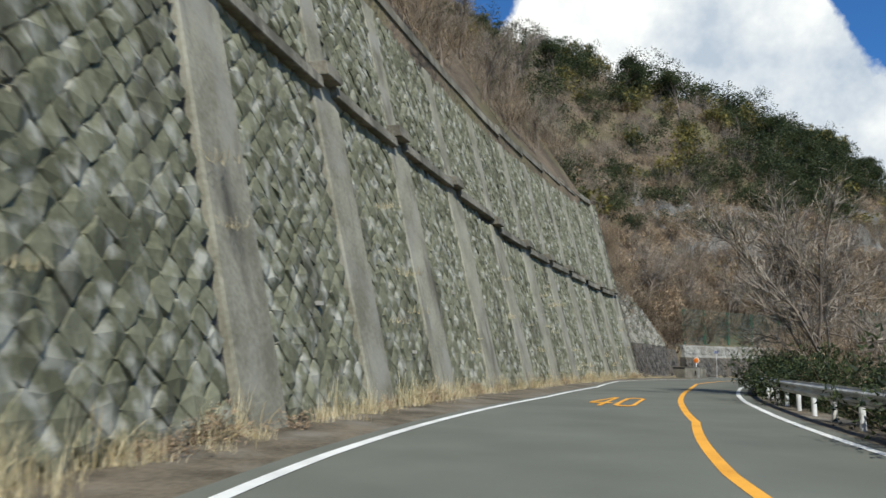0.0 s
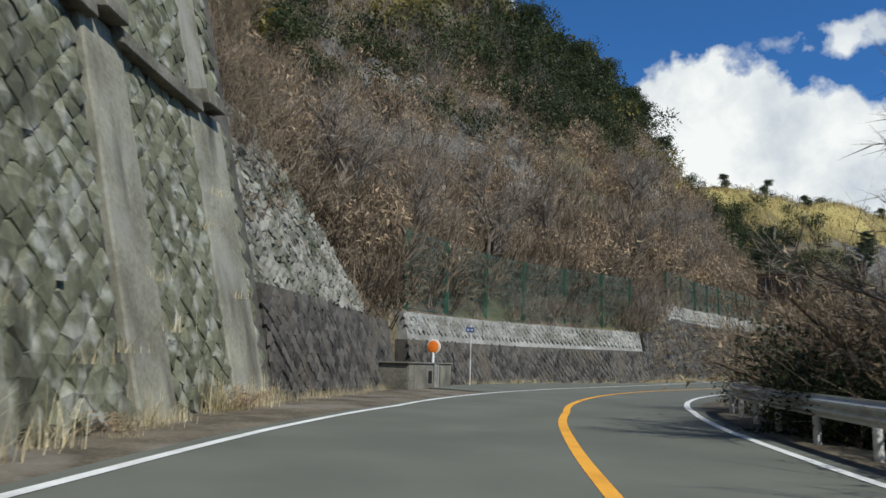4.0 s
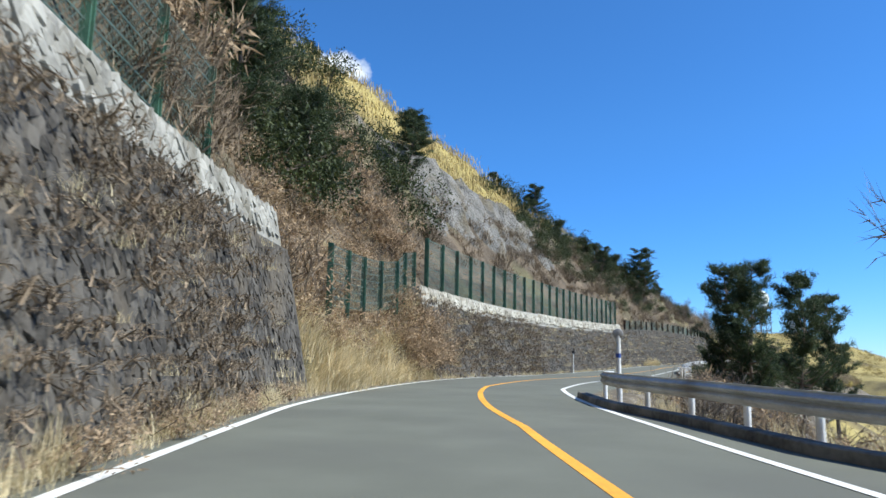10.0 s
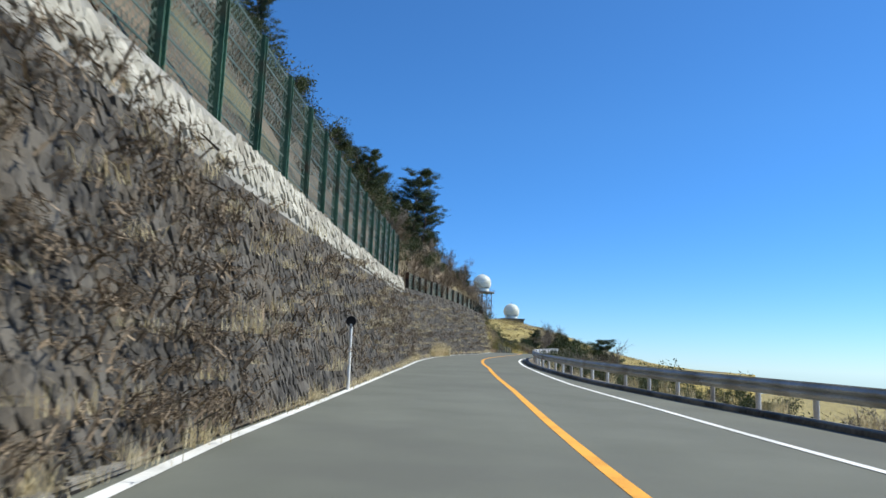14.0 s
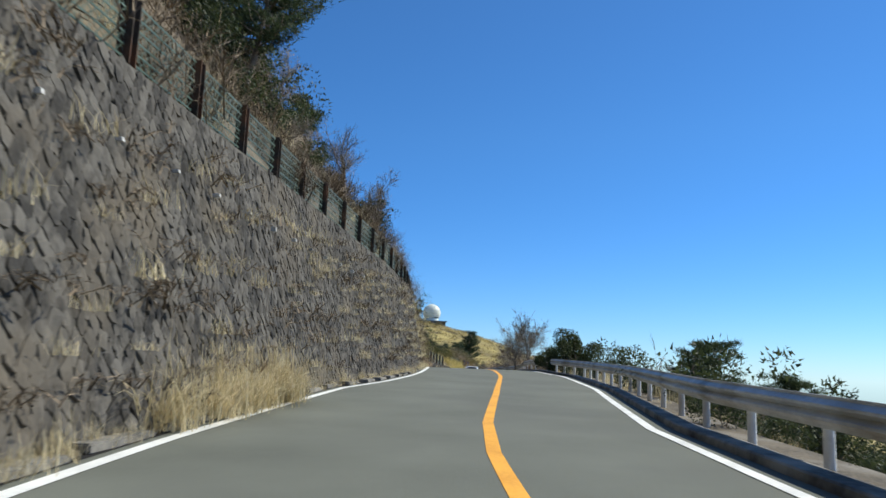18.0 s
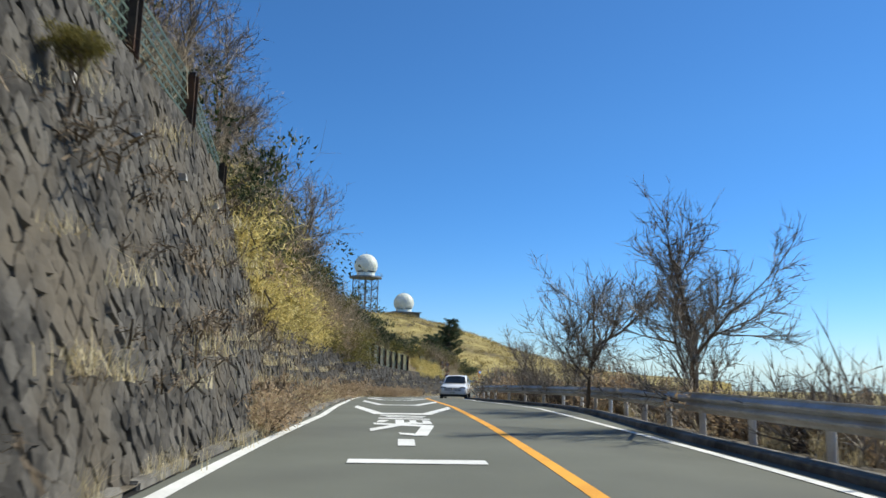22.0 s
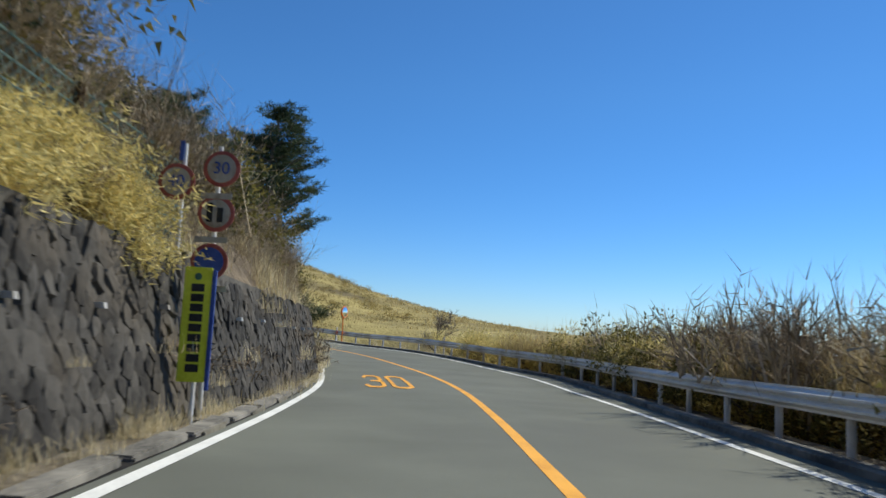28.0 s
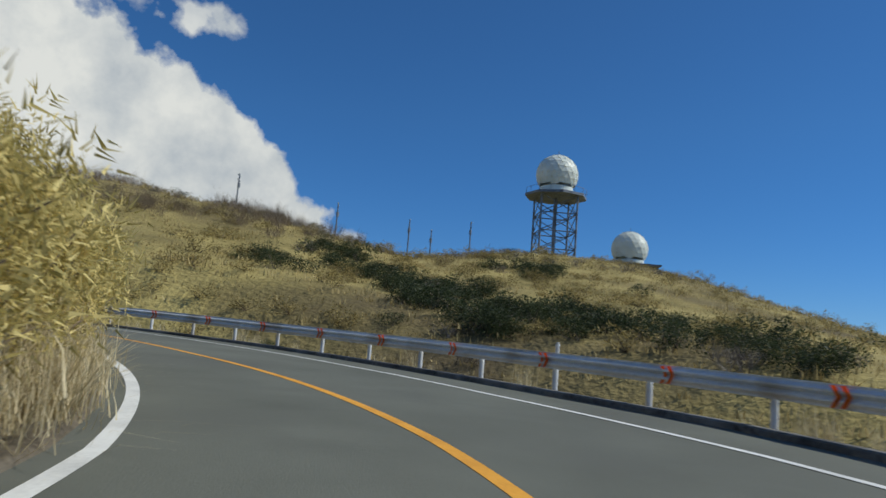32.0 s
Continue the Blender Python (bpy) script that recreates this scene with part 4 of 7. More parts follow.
def tree(name, kind, label, category, height=5.0, slim=1.0):
    """A tree standing at the world's origin: a trunk with limbs, and a crown."""
    root = new(name)
    tagged(root, label, category)
    r = PLANT
    if kind == "bare":
        wood, ends = limbs(height, height * 0.018 * slim, (r.normal(0, 0.1), r.normal(0, 0.1)), 4, 2, 0, start=0.25, angle=0.62, up=0.3)
        part("trunk", tri_mesh("trunk", *wood.done(), [M_BARK]), None, root)
        c = Sheaf()
        p = np.array([e[0] for e in ends])
        d = np.array([e[1] for e in ends])
        for level in range(3):
            n = 6 if level < 2 else 4
            a = np.repeat(p, n, 0)
            dd = unit(np.repeat(d, n, 0) + r.normal(0, 0.5, a.shape) + (0, 0, 0.15))
            ln = height * (0.15, 0.09, 0.06)[level] * r.uniform(0.5, 1.1, len(a))
            a = a - np.repeat(d, n, 0) * (r.uniform(0, 0.9, len(a)) * height * (0.16, 0.13, 0.08)[level])[:, None]
            b = a + dd * ln[:, None]
            sd = unit(np.cross(dd, r.normal(0, 1, a.shape))) * height * (0.0022, 0.0016, 0.0012)[level]
            c.slips(a, b, sd, 0)
            p, d = b, dd
        part("crown", tri_mesh("crown", *c.done(), [M_TWIGGREY]), None, root)
    elif kind == "bush":
        wood, ends = limbs(height, height * 0.02, (r.normal(0, 0.15), r.normal(0, 0.15)), 5, 1, 0, start=0.05, angle=0.9, up=0.05)
        part("stems", tri_mesh("stems", *wood.done(), [M_BARK]), None, root)
        part("foliage", tri_mesh("foliage", *leaf_clump(height * 0.74, 26000, 0.058, 46, 0, flat=1.05, long=1.9, ball=(0.12, 0.26)), [M_EVERGREEN]), None, root)
    elif kind == "pine":
        wood, c = Sheaf(), Sheaf()
        zs = np.linspace(0, 1, 9)
        bend = np.cumsum(r.normal(0, 0.022, (9, 2)), 0) * height
        stem = np.stack([bend[:, 0], bend[:, 1], zs * height], 1)
        wood.tube(stem, height * (0.024 - 0.019 * zs), 7, 0)
        for q in np.linspace(0.33, 0.97, 10):
            for _ in range(int(r.integers(4, 7))):
                az, q1 = r.uniform(0, 2 * np.pi), min(q + r.normal(0, 0.02), 0.99)
                base = np.array([np.interp(q1, zs, stem[:, k]) for k in range(3)])
                reach = height * (0.09 + 0.25 * (1 - q1) ** 0.45) * r.uniform(0.45, 1.2)
                out = np.array([math.cos(az), math.sin(az), 0.0])
                us = np.linspace(0, 1, 5)
                arm = base + out * reach * us[:, None] + np.array([0, 0, 1.0]) * (reach * (0.12 * us + 0.28 * us ** 2.2))[:, None] + r.normal(0, 0.008, (5, 3)) * height
                wood.tube(arm, height * (0.0075 - 0.0055 * us) * (1.15 - 0.6 * q1), 4, 0)
                for u in np.linspace(0.42, 1.0, 6):
                    at_ = np.array([np.interp(u, us, arm[:, k]) for k in range(3)])
                    side_ = np.cross(out, (0, 0, 1.0)) * r.normal(0, 0.05) * height * u
                    n = 64
                    dirs = unit(r.normal(0, 1, (n, 3)) * (1, 1, 0.55) + (0, 0, 0.55) + out * 0.35)
                    a = at_ + side_ + r.normal(0, 0.017, (n, 3)) * height * (1.25, 1.25, 0.5)
                    sd = unit(np.cross(dirs, r.normal(0, 1, dirs.shape))) * height * 0.0024
                    c.slips(a, a + dirs * height * 0.034 * r.uniform(0.6, 1.3, (n, 1)), sd, 0)
        part("trunk", tri_mesh("trunk", *wood.done(), [M_BARK]), None, root)
        part("crown", tri_mesh("crown", *c.done(), [M_PINE]), None, root)
    else:
        leaf_mat = {"evergreen": M_EVERGREEN, "olive": M_OLIVE, "bamboo": M_BAMBOO}[kind]
        wood, ends = limbs(height, height * 0.02, (r.normal(0, 0.1), r.normal(0, 0.1)), 4, 2, 0, start=0.2, angle=0.65, up=0.22)
        part("trunk", tri_mesh("trunk", *wood.done(), [M_BARK]), None, root)
        c = Sheaf()
        for q, d in ends:
            n = 230
            dirs = unit(r.normal(0, 1, (n, 3)) + (0, 0, 0.2))
            a = q + dirs * (height * 0.085 * r.uniform(0.25, 1.2, n))[:, None] * (1.15, 1.15, 0.75)
            al = unit(dirs + r.normal(0, 0.7, dirs.shape))
            sd = unit(np.cross(al, r.normal(0, 1, dirs.shape))) * height * 0.0062
            c.slips(a, a + al * height * 0.024 * r.uniform(0.6, 1.4, (n, 1)), sd, 0)
        part("crown", tri_mesh("crown", *c.done(), [leaf_mat]), None, root)
    return root


def hill_place(s, d, scale, squash=1.0, sink=0.05):
    x, y, z = hill_spot(s, d)
    return (x, y, z - sink, scale, PLANT.uniform(0, 6.283), squash)


def side_place(s, off, h, scale, squash=1.0):
    p = at(s, off, h)
    return (p[0], p[1], p[2], scale, PLANT.uniform(0, 6.283), squash)


def ground_place(x, y, scale, squash=1.0, sink=0.1):
    return (x, y, land(x, y) - sink, scale, PLANT.uniform(0, 6.283), squash)


BRUSH = [twig_bush() for _ in range(4)]
BRUSH_FINE = [twig_bush(1.5, 1.3, 20, 5, 0.0125) for _ in range(3)]
BRUSH_BIG = [twig_bush(3.4, 2.3, 24, 9, 0.0085) for _ in range(4)]
CREEPER = [twig_bush(0.6, 1.1, 12, 5, 0.011, droop=0.3) for _ in range(3)]
RUSTY = [leaf_clump(1.3, 340, 0.065, 9, 0, long=2.6, stalks=30, stalk_mat=1) for _ in range(3)]
RUSTY_BIG = [leaf_clump(2.4, 900, 0.05, 14, 0, long=2.4, stalks=40, stalk_mat=1) for _ in range(3)]
SHRUB = [leaf_clump(1.2, 420, 0.11, 12, 0, stalks=8, stalk_mat=1) for _ in range(4)]
SHRUB_MID = [leaf_clump(1.2, 900, 0.055, 16, 0, stalks=8, stalk_mat=1) for _ in range(4)]
SHRUB_FINE = [leaf_clump(1.2, 1350, 0.05, 16, 0, stalks=8, stalk_mat=1) for _ in range(4)]
SASA = [leaf_clump(1.0, 700, 0.027, 14, 0, long=5.0, stalks=14, stalk_mat=1) for _ in range(4)]
SASA_TALL = [leaf_clump(1.0, 1500, 0.014, 16, 0, flat=1.3, long=5.0, stalks=20, stalk_mat=1) for _ in range(3)]
TUFT = [grass_tuft() for _ in range(4)]
TUFT_FINE = [grass_tuft(1.05, 80, 0.45, 0.0068, 1.5, 0, 3) for _ in range(4)]
TUFT_LOW = [grass_tuft(0.45, 50, 0.4, 0.005, 1.1) for _ in range(3)]
TUFT_ARCH = [grass_tuft(1.25, 80, 0.55, 0.0105, 1.35, 0, 4, 2.2) for _ in range(4)]
TUFT_LONG = [grass_tuft(1.6, 120, 0.5, 0.0075, 2.0, 0, 4) for _ in range(4)]
FIELD = [grass_tuft(0.62, 20, 1.6, 0.04, 0.6) for _ in range(3)]
R = PLANT.uniform

# brown brush on the first slopes
gathered("hillside_brush", BRUSH + BRUSH_FINE, [hill_place(R(57, 126), 0.9 + R(0, 1) ** 1.3 * 24, R(0.8, 1.7), R(0.8, 1.3)) for _ in range(640)] + [hill_place(R(56.5, 68), R(-0.2, 3), R(1.0, 1.7), R(0.8, 1.2)) for _ in range(70)] + [hill_place(R(67, 93), R(0.7, 2.6), R(1.0, 1.8), R(0.9, 1.3)) for _ in range(130)] + [hill_place(R(67, 122), R(0.1, 1.0), R(0.7, 1.2), R(0.8, 1.1)) for _ in range(150)] + [hill_place(R(86, 95), R(-0.3, 1.2), R(0.7, 1.2), R(0.8, 1.0)) for _ in range(40)] + [hill_place(R(64, 122), R(1.1, 5.5), R(1.0, 1.9), R(0.9, 1.5)) for _ in range(180)], [M_TWIG], "tangled leafless brown brush on the steep slope", "brush")
gathered("grey_brush", BRUSH_BIG, [hill_place(R(60, 128), R(0, 1) * 30, R(0.5, 1.2), R(0.9, 1.3)) for _ in range(300)], [M_TWIGGREY], "pale grey leafless thicket on the steep slope", "brush")
gathered("rusty_brush", RUSTY, [hill_place(R(62, 124), 1.0 + R(0.05, 1) ** 1.4 * 12, R(0.8, 1.7), R(0.8, 1.5)) for _ in range(240)], [M_RUST, M_TWIG], "rust-brown shrubs with withered leaves on the slope", "brush")
gathered("tall_wall_brush", BRUSH_BIG, [hill_place(R(-5, 58), R(0, 1) * 14, R(0.5, 1.1), R(0.9, 1.3)) for _ in range(170)] + [side_place(s, float(WALL_L(s)) - 0.25 * h - R(0.5, 1.8), h - 0.3, R(0.3, 0.55)) for s, h in [(R(57.7, 61), R(6.2, 12.5)) for _ in range(70)]], [M_TWIG], "leafless brush above the tall retaining wall", "brush")
gathered("far_woods", SHRUB_MID, [hill_place(R(30, 126), R(13, 46), R(1.6, 3.4), R(0.8, 1.3)) for _ in range(330)] + [hill_place(R(104, 119), R(12, 22), R(1.6, 3.0), R(0.9, 1.3)) for _ in range(80)] + [hill_place(s + R(-3, 3), d + R(-2, 2), R(1.3, 2.4), R(0.9, 1.4)) for s, d in [((92, 11), (97, 10), (101, 12), (105, 11), (108, 12), (99, 14))[int(R(0, 5.99))] for _ in range(75)]] + [hill_place(R(62, 92), R(8.5, 15), R(1.2, 2.4), R(0.8, 1.2)) for _ in range(45)], [M_EVERGREEN, M_BARK], "dark evergreen woods along the ridge", "woods")
gathered("olive_woods", SHRUB, [hill_place(R(40, 130), R(8, 40), R(1.2, 2.4), R(0.8, 1.3)) for _ in range(130)], [M_OLIVE, M_BARK], "olive evergreen shrubs among bare brush", "woods")
# creepers on the walls
gathered("wall_creepers", CREEPER, [side_place(s, float(WALL_L(s)) - 0.45 - 0.3 * h - R(-0.05, 0.15), h, R(0.5, 1.3), R(0.5, 1.0)) for s, h in [(R(57.6, 66), R(4.0, 8.3)) for _ in range(60)]] + [side_place(s, float(WALL_L(s)) - BATTER * h + 0.05, h, R(0.45, 1.0), R(0.5, 1.0)) for s, h in [(R(88, 122), R(0.2, 3.8)) for _ in range(420)] + [(R(96, 119), R(0.3, 3.9)) for _ in range(330)] + [(R(137.5, 160), R(0.1, 3.7)) for _ in range(560)] + [(R(158, 194), R(0.3, 3.4)) for _ in range(160)] + [(R(172, 250), R(0.3, 4.0)) for _ in range(330)] + [(R(250, 340), R(0.2, 1.3)) for _ in range(90)]], [M_TWIG], "dry brown creepers hanging on the stone walls", "creeper")
# fenced slope
gathered("fence_slope_brush", BRUSH + BRUSH_FINE, [hill_place(R(122, 200), R(0.3, 1) * 6, R(0.5, 1.2), R(0.7, 1.1)) for _ in range(260)], [M_TWIG], "leafless brown brush behind the green fence", "brush")
gathered("slope_grass", FIELD, [hill_place(R(118, 206), R(9.3, 24), R(0.7, 1.3), R(0.8, 1.4)) for _ in range(2600)], [M_FIELD], "tall yellow grass on the upper slope", "grass")
gathered("slope_shrubs", SHRUB_FINE, [hill_place(R(124, 150), R(2, 14), R(1.2, 2.3)) for _ in range(30)] + [hill_place(R(176, 218), R(3.5, 12), R(0.9, 1.7)) for _ in range(120)] + [hill_place(R(200, 246), R(1.5, 7), R(0.7, 1.4)) for _ in range(40)] + [hill_place(R(122, 138), R(4, 15), R(1.4, 2.4)) for _ in range(60)] + [hill_place(R(120, 186), R(17, 22), R(1.0, 2.0)) for _ in range(30)], [M_EVERGREEN, M_BARK], "dark evergreen shrubs on the slope behind the fence", "shrubs")
gathered("high_wall_brush", BRUSH + BRUSH_FINE, [hill_place(R(196, 250), R(0, 1) ** 1.2 * 9, R(0.45, 1.1), R(0.8, 1.2)) for _ in range(330)], [M_TWIG], "brown brush along the top of the high stone wall", "brush")
gathered("high_wall_grass", TUFT, [hill_place(R(196, 340), R(0, 1) * 7, R(0.7, 1.4)) for _ in range(400)] + [hill_place(R(300, 343), R(-0.1, 3.5), R(0.7, 1.3)) for _ in range(260)], [M_STRAW], "tufts of dry grass on top of the wall", "grass")
# thicket over the low wall
gathered("bamboo_thicket", SASA, [hill_place(R(246, 261), R(-0.6, 1.6), R(0.75, 1.35), R(0.8, 1.2)) for _ in range(95)] + [hill_place(R(260, 284), R(-0.3, 2.0), R(0.6, 1.2)) for _ in range(48)] + [hill_place(R(303, 314.5), R(-0.4, 0.7), R(0.55, 0.95), R(0.8, 1.0)) for _ in range(85)] + [hill_place(R(266, 311), R(0.3, 3), R(0.5, 0.9)) for _ in range(70)], [M_BAMBOO, M_TWIG], "yellow bamboo grass hanging over the stone wall", "bamboo grass")
gathered("thicket_brush", BRUSH_BIG, [hill_place(R(246, 263), R(0.8, 6), R(0.6, 1.1), R(0.9, 1.4)) for _ in range(90)] + [hill_place(R(236, 252), R(0.2, 4), R(0.45, 0.8)) for _ in range(60)] + [hill_place(R(257, 276), R(-0.4, 1.2), R(0.5, 0.85), R(0.8, 1.1)) for _ in range(55)] + [hill_place(R(262, 288), R(0.3, 5), R(0.6, 1.0), R(0.9, 1.2)) for _ in range(85)] + [hill_place(R(304, 330), R(0.6, 5), R(0.5, 0.95)) for _ in range(120)] + [hill_place(R(276, 335), R(0.6, 6), R(0.2, 0.42)) for _ in range(90)] + [hill_place(R(312, 344), R(0.1, 3), R(0.25, 0.5)) for _ in range(110)], [M_DRYBRUSH], "dense leafless golden-brown thicket above the low wall", "brush")
gathered("thicket_shrubs", SHRUB_FINE, [hill_place(R(262, 286), R(0.8, 5), R(1.0, 1.9)) for _ in range(50)] + [hill_place(R(286, 306), R(0.9, 6), R(0.6, 1.2)) for _ in range(40)] + [hill_place(R(306, 334), R(0.8, 6), R(0.9, 1.7)) for _ in range(56)] + [hill_place(R(334, 350), R(0.8, 6), R(0.7, 1.2)) for _ in range(30)] + [hill_place(R(331, 344), R(0.4, 2.2), R(0.6, 1.0)) for _ in range(30)], [M_OLIVE, M_BARK], "olive shrubs above the low wall", "shrubs")
gathered("thicket_evergreens", SHRUB_FINE, [hill_place(R(266, 288), R(1.2, 6), R(1.3, 2.2)) for _ in range(45)] + [hill_place(R(288, 306), R(1.8, 7), R(0.8, 1.5)) for _ in range(45)] + [hill_place(R(302, 318), R(2.2, 5), R(1.1, 1.8)) for _ in range(34)] + [hill_place(R(318, 334), R(1.6, 7), R(1.0, 2.0)) for _ in range(30)] + [hill_place(R(334, 350), R(1.2, 6), R(0.5, 0.9)) for _ in range(30)] + [hill_place(R(331, 344), R(0.8, 3), R(0.6, 1.1)) for _ in range(26)], [M_EVERGREEN, M_BARK], "dark evergreen shrubs above the low wall", "shrubs")
# added dark backing: leaf colour stands for the shaded gaps in the bamboo
gathered("thicket_shade", SHRUB_FINE, [hill_place(R(246, 262), R(0.2, 2.4), R(0.8, 1.4), R(0.9, 1.3)) for _ in range(60)], [M_EVERGREEN, M_BARK], "dark leaves added as the shade inside the bamboo thicket", "brush")
gathered("thicket_leaves", SHRUB_FINE, [hill_place(R(247, 274), R(-0.5, 2.4), R(0.5, 1.05), R(0.7, 1.0)) for _ in range(75)] + [hill_place(R(268, 282), R(-0.4, 2.0), R(0.7, 1.3), R(0.8, 1.1)) for _ in range(55)], [M_OLIVE, M_BARK], "olive leaves hanging in the thicket over the low wall", "brush")
gathered("thicket_rust", RUSTY, [hill_place(R(250, 276), R(-0.3, 2.8), R(0.5, 1.1), R(0.8, 1.2)) for _ in range(70)], [M_RUST, M_TWIG], "withered rust-brown leaves in the thicket over the low wall", "brush")
gathered("wall_face_grass", TUFT_LOW, [side_place(s, float(WALL_L(s)) - BATTER * h + 0.06, h, R(0.5, 1.2), R(0.5, 1.0)) for s, h in [(R(139, 262), R(0.5, 3.8)) for _ in range(420)] + [(R(88, 122), R(0.4, 3.6)) for _ in range(90)] + [(R(250, 340), R(0.3, 2.0)) for _ in range(60)] + [(R(2, 57), R(0.4, 5)) for _ in range(40)]], [M_STRAW], "small dry tufts growing from the joints of the walls", "grass")
# grass gap between two walls
_bank = [hill_place(R(124.6, 139), R(-0.5, 1.6), R(0.6, 1.0)) for _ in range(110)] + [hill_place(R(124.6, 134), R(-0.6, 0.6), R(0.9, 1.3)) for _ in range(60)] + [hill_place(R(124.6, 138), R(1.2, 5), R(0.5, 0.9)) for _ in range(50)] + [side_place(s, float(WALL_L(s)) - R(0.05, 1.2), 0.05, R(0.6, 1.0)) for s in [R(124.4, 138) for _ in range(110)]]
gathered("straw_bank", TUFT_ARCH, [(*q[:4], R(-1.25, -0.1), q[5]) for q in _bank], [M_STRAW], "golden dry grass on the bank between two walls", "grass")
gathered("straw_bank_brush", RUSTY, [hill_place(R(124.5, 141), R(0.3, 6), R(0.6, 1.1)) for _ in range(190)] + [side_place(s, float(WALL_L(s)) - 0.15 - 0.2 * h, h, R(0.6, 1.0), 0.9) for s, h in [(R(135.5, 139.6), R(0.2, 2.6)) for _ in range(45)]], [M_RUST, M_TWIG], "rust-brown withered weeds on the bank", "brush")
# foot of the walls
_foot = [(R(-10, 57), 0.9) for _ in range(120)] + [(R(57, 88), 0.5) for _ in range(40)] + [(R(88, 140), 0.75) for _ in range(130)] + [(R(140, 340), 0.5) for _ in range(190)] + [(R(188, 194), 0.9) for _ in range(10)] + [(R(332, 346), 1.0) for _ in range(40)] + [(R(244, 300), 0.9) for _ in range(150)]
gathered("wall_foot_grass", TUFT_FINE, [side_place(s, float(WALL_L(s)) + R(-0.05, 0.4) * min(1.0, float(EDGE_L(s)) - float(WALL_L(s)) - 0.2), 0.02, k * R(0.4, 1.0)) for s, k in _foot], [M_STRAW], "tufts of dry grass along the foot of the walls", "grass")
gathered("golden_tuft", TUFT_LONG, [side_place(s, float(WALL_L(s)) + R(-0.05, 0.3), 0.02, R(0.55, 0.85)) for s in [R(200.5, 206) for _ in range(26)]], [M_STRAW], "big golden tuft of dry grass at the foot of the wall", "grass")
gathered("wall_foot_weeds", TUFT_LOW, [side_place(s, float(WALL_L(s)) + R(-0.05, 0.6) * min(1.0, float(EDGE_L(s)) - float(WALL_L(s)) - 0.2), 0.02, R(0.4, 0.9)) for s in [R(-10, 345) for _ in range(700)]], [M_STRAW], "low withered weeds in the dirt by the walls", "weeds")
# inside of the last bend
gathered("bend_bamboo", SASA, [hill_place(R(345.5, 385), d, R(0.75, 1.05) if d < 1.4 else R(0.8, 1.3), R(0.9, 1.3)) for d in [R(0.25, 5) for _ in range(330)]], [M_BAMBOO, M_TWIG], "thick yellow bamboo grass on the inside of the bend", "bamboo grass")
gathered("bend_edge_bamboo", SASA, [side_place(s, float(EDGE_L(s)) - R(0.8, 1.9), R(0.2, 1.3), R(0.7, 1.15), R(0.9, 1.3)) for s in [R(356, 372) for _ in range(130)]], [M_BAMBOO, M_TWIG], "yellow bamboo grass crowding the edge of the bend", "bamboo grass")
gathered("wall_foot_rust", RUSTY, [side_place(s, float(WALL_L(s)) + R(-0.1, 0.3), 0.02, (0.6 if s < 125 else 1.0) * R(0.35, 0.7), R(0.6, 1.1)) for s in [R(244, 300) for _ in range(120)] + [R(4, 57) for _ in range(50)] + [R(96, 122) for _ in range(50)]], [M_RUST, M_TWIG], "withered brown weeds along the foot of the walls", "weeds")
gathered("bend_straw", TUFT_FINE, [side_place(s, float(EDGE_L(s)) - 0.55 - q * 1.1, 0.04 + 0.5 * q, R(0.55, 1.0)) for s, q in [(R(337, 378), R(0, 1)) for _ in range(300)]] + [side_place(s, float(EDGE_L(s)) - R(0.5, 1.0), 0.03, R(1.1, 1.6)) for s in [R(331, 347) for _ in range(130)]] + [hill_place(R(342, 386), R(-0.5, 0.7), R(0.7, 1.2)) for _ in range(150)], [M_STRAW], "long dry grass leaning over the edge line", "grass")
gathered("leaning_straw", TUFT_LONG, [side_place(s, float(EDGE_L(s)) - R(0.75, 1.4), 0.05, R(0.4, 0.62)) for s in [R(329, 347) for _ in range(60)]], [M_STRAW], "long straw leaning out from the foot of the wall", "grass")
# valley side
_rs = lambda a, b, lo, hi: [(s, float(RIM(s)) + R(lo, hi)) for s in [R(a, b)]][0]


def valley(a, b, lo, hi, lift, scale, n, squash=(0.8, 1.3)):
    out = []
    for _ in range(n):
        s, off = _rs(a, b, lo, hi)
        d = off - float(RIM(s))
        h = float(np.interp(d, [0.7, 1.6, 3.5, 7, 12, 30], [0, -0.05, -0.9, -3.2, -6.4, -14])) + lift
        out.append(side_place(s, off, h, R(*scale), R(*squash)))
    return out


gathered("roadside_brush", BRUSH_BIG, valley(-5, 64, 2.6, 7, 0, (0.45, 1.0), 150), [M_TWIG], "bare grey-brown bushes behind the first guard rail", "brush")
gathered("valley_brush", BRUSH + BRUSH_FINE, valley(90, 150, 2.0, 9, 0, (0.6, 1.1), 170) + valley(150, 240, 1.8, 7, 0, (0.4, 0.9), 110) + valley(238, 292, 1.5, 6, 0, (0.6, 1.3), 230), [M_TWIGGREY], "leafless grey brush behind the guard rail", "brush")
gathered("roadside_woods", BRUSH_BIG, valley(38, 64, 3.0, 9, 0.5, (1.0, 1.7), 150, (0.8, 1.1)), [M_TWIG], "tall brown leafless brush behind the first guard rail", "brush")
gathered("roadside_rust", RUSTY_BIG, valley(0, 64, 2.4, 7, 0.2, (0.4, 0.9), 60) + valley(40, 64, 3.5, 9, 0.8, (0.9, 1.5), 60), [M_RUST, M_TWIG], "rust-brown bushes beside the first guard rail", "brush")
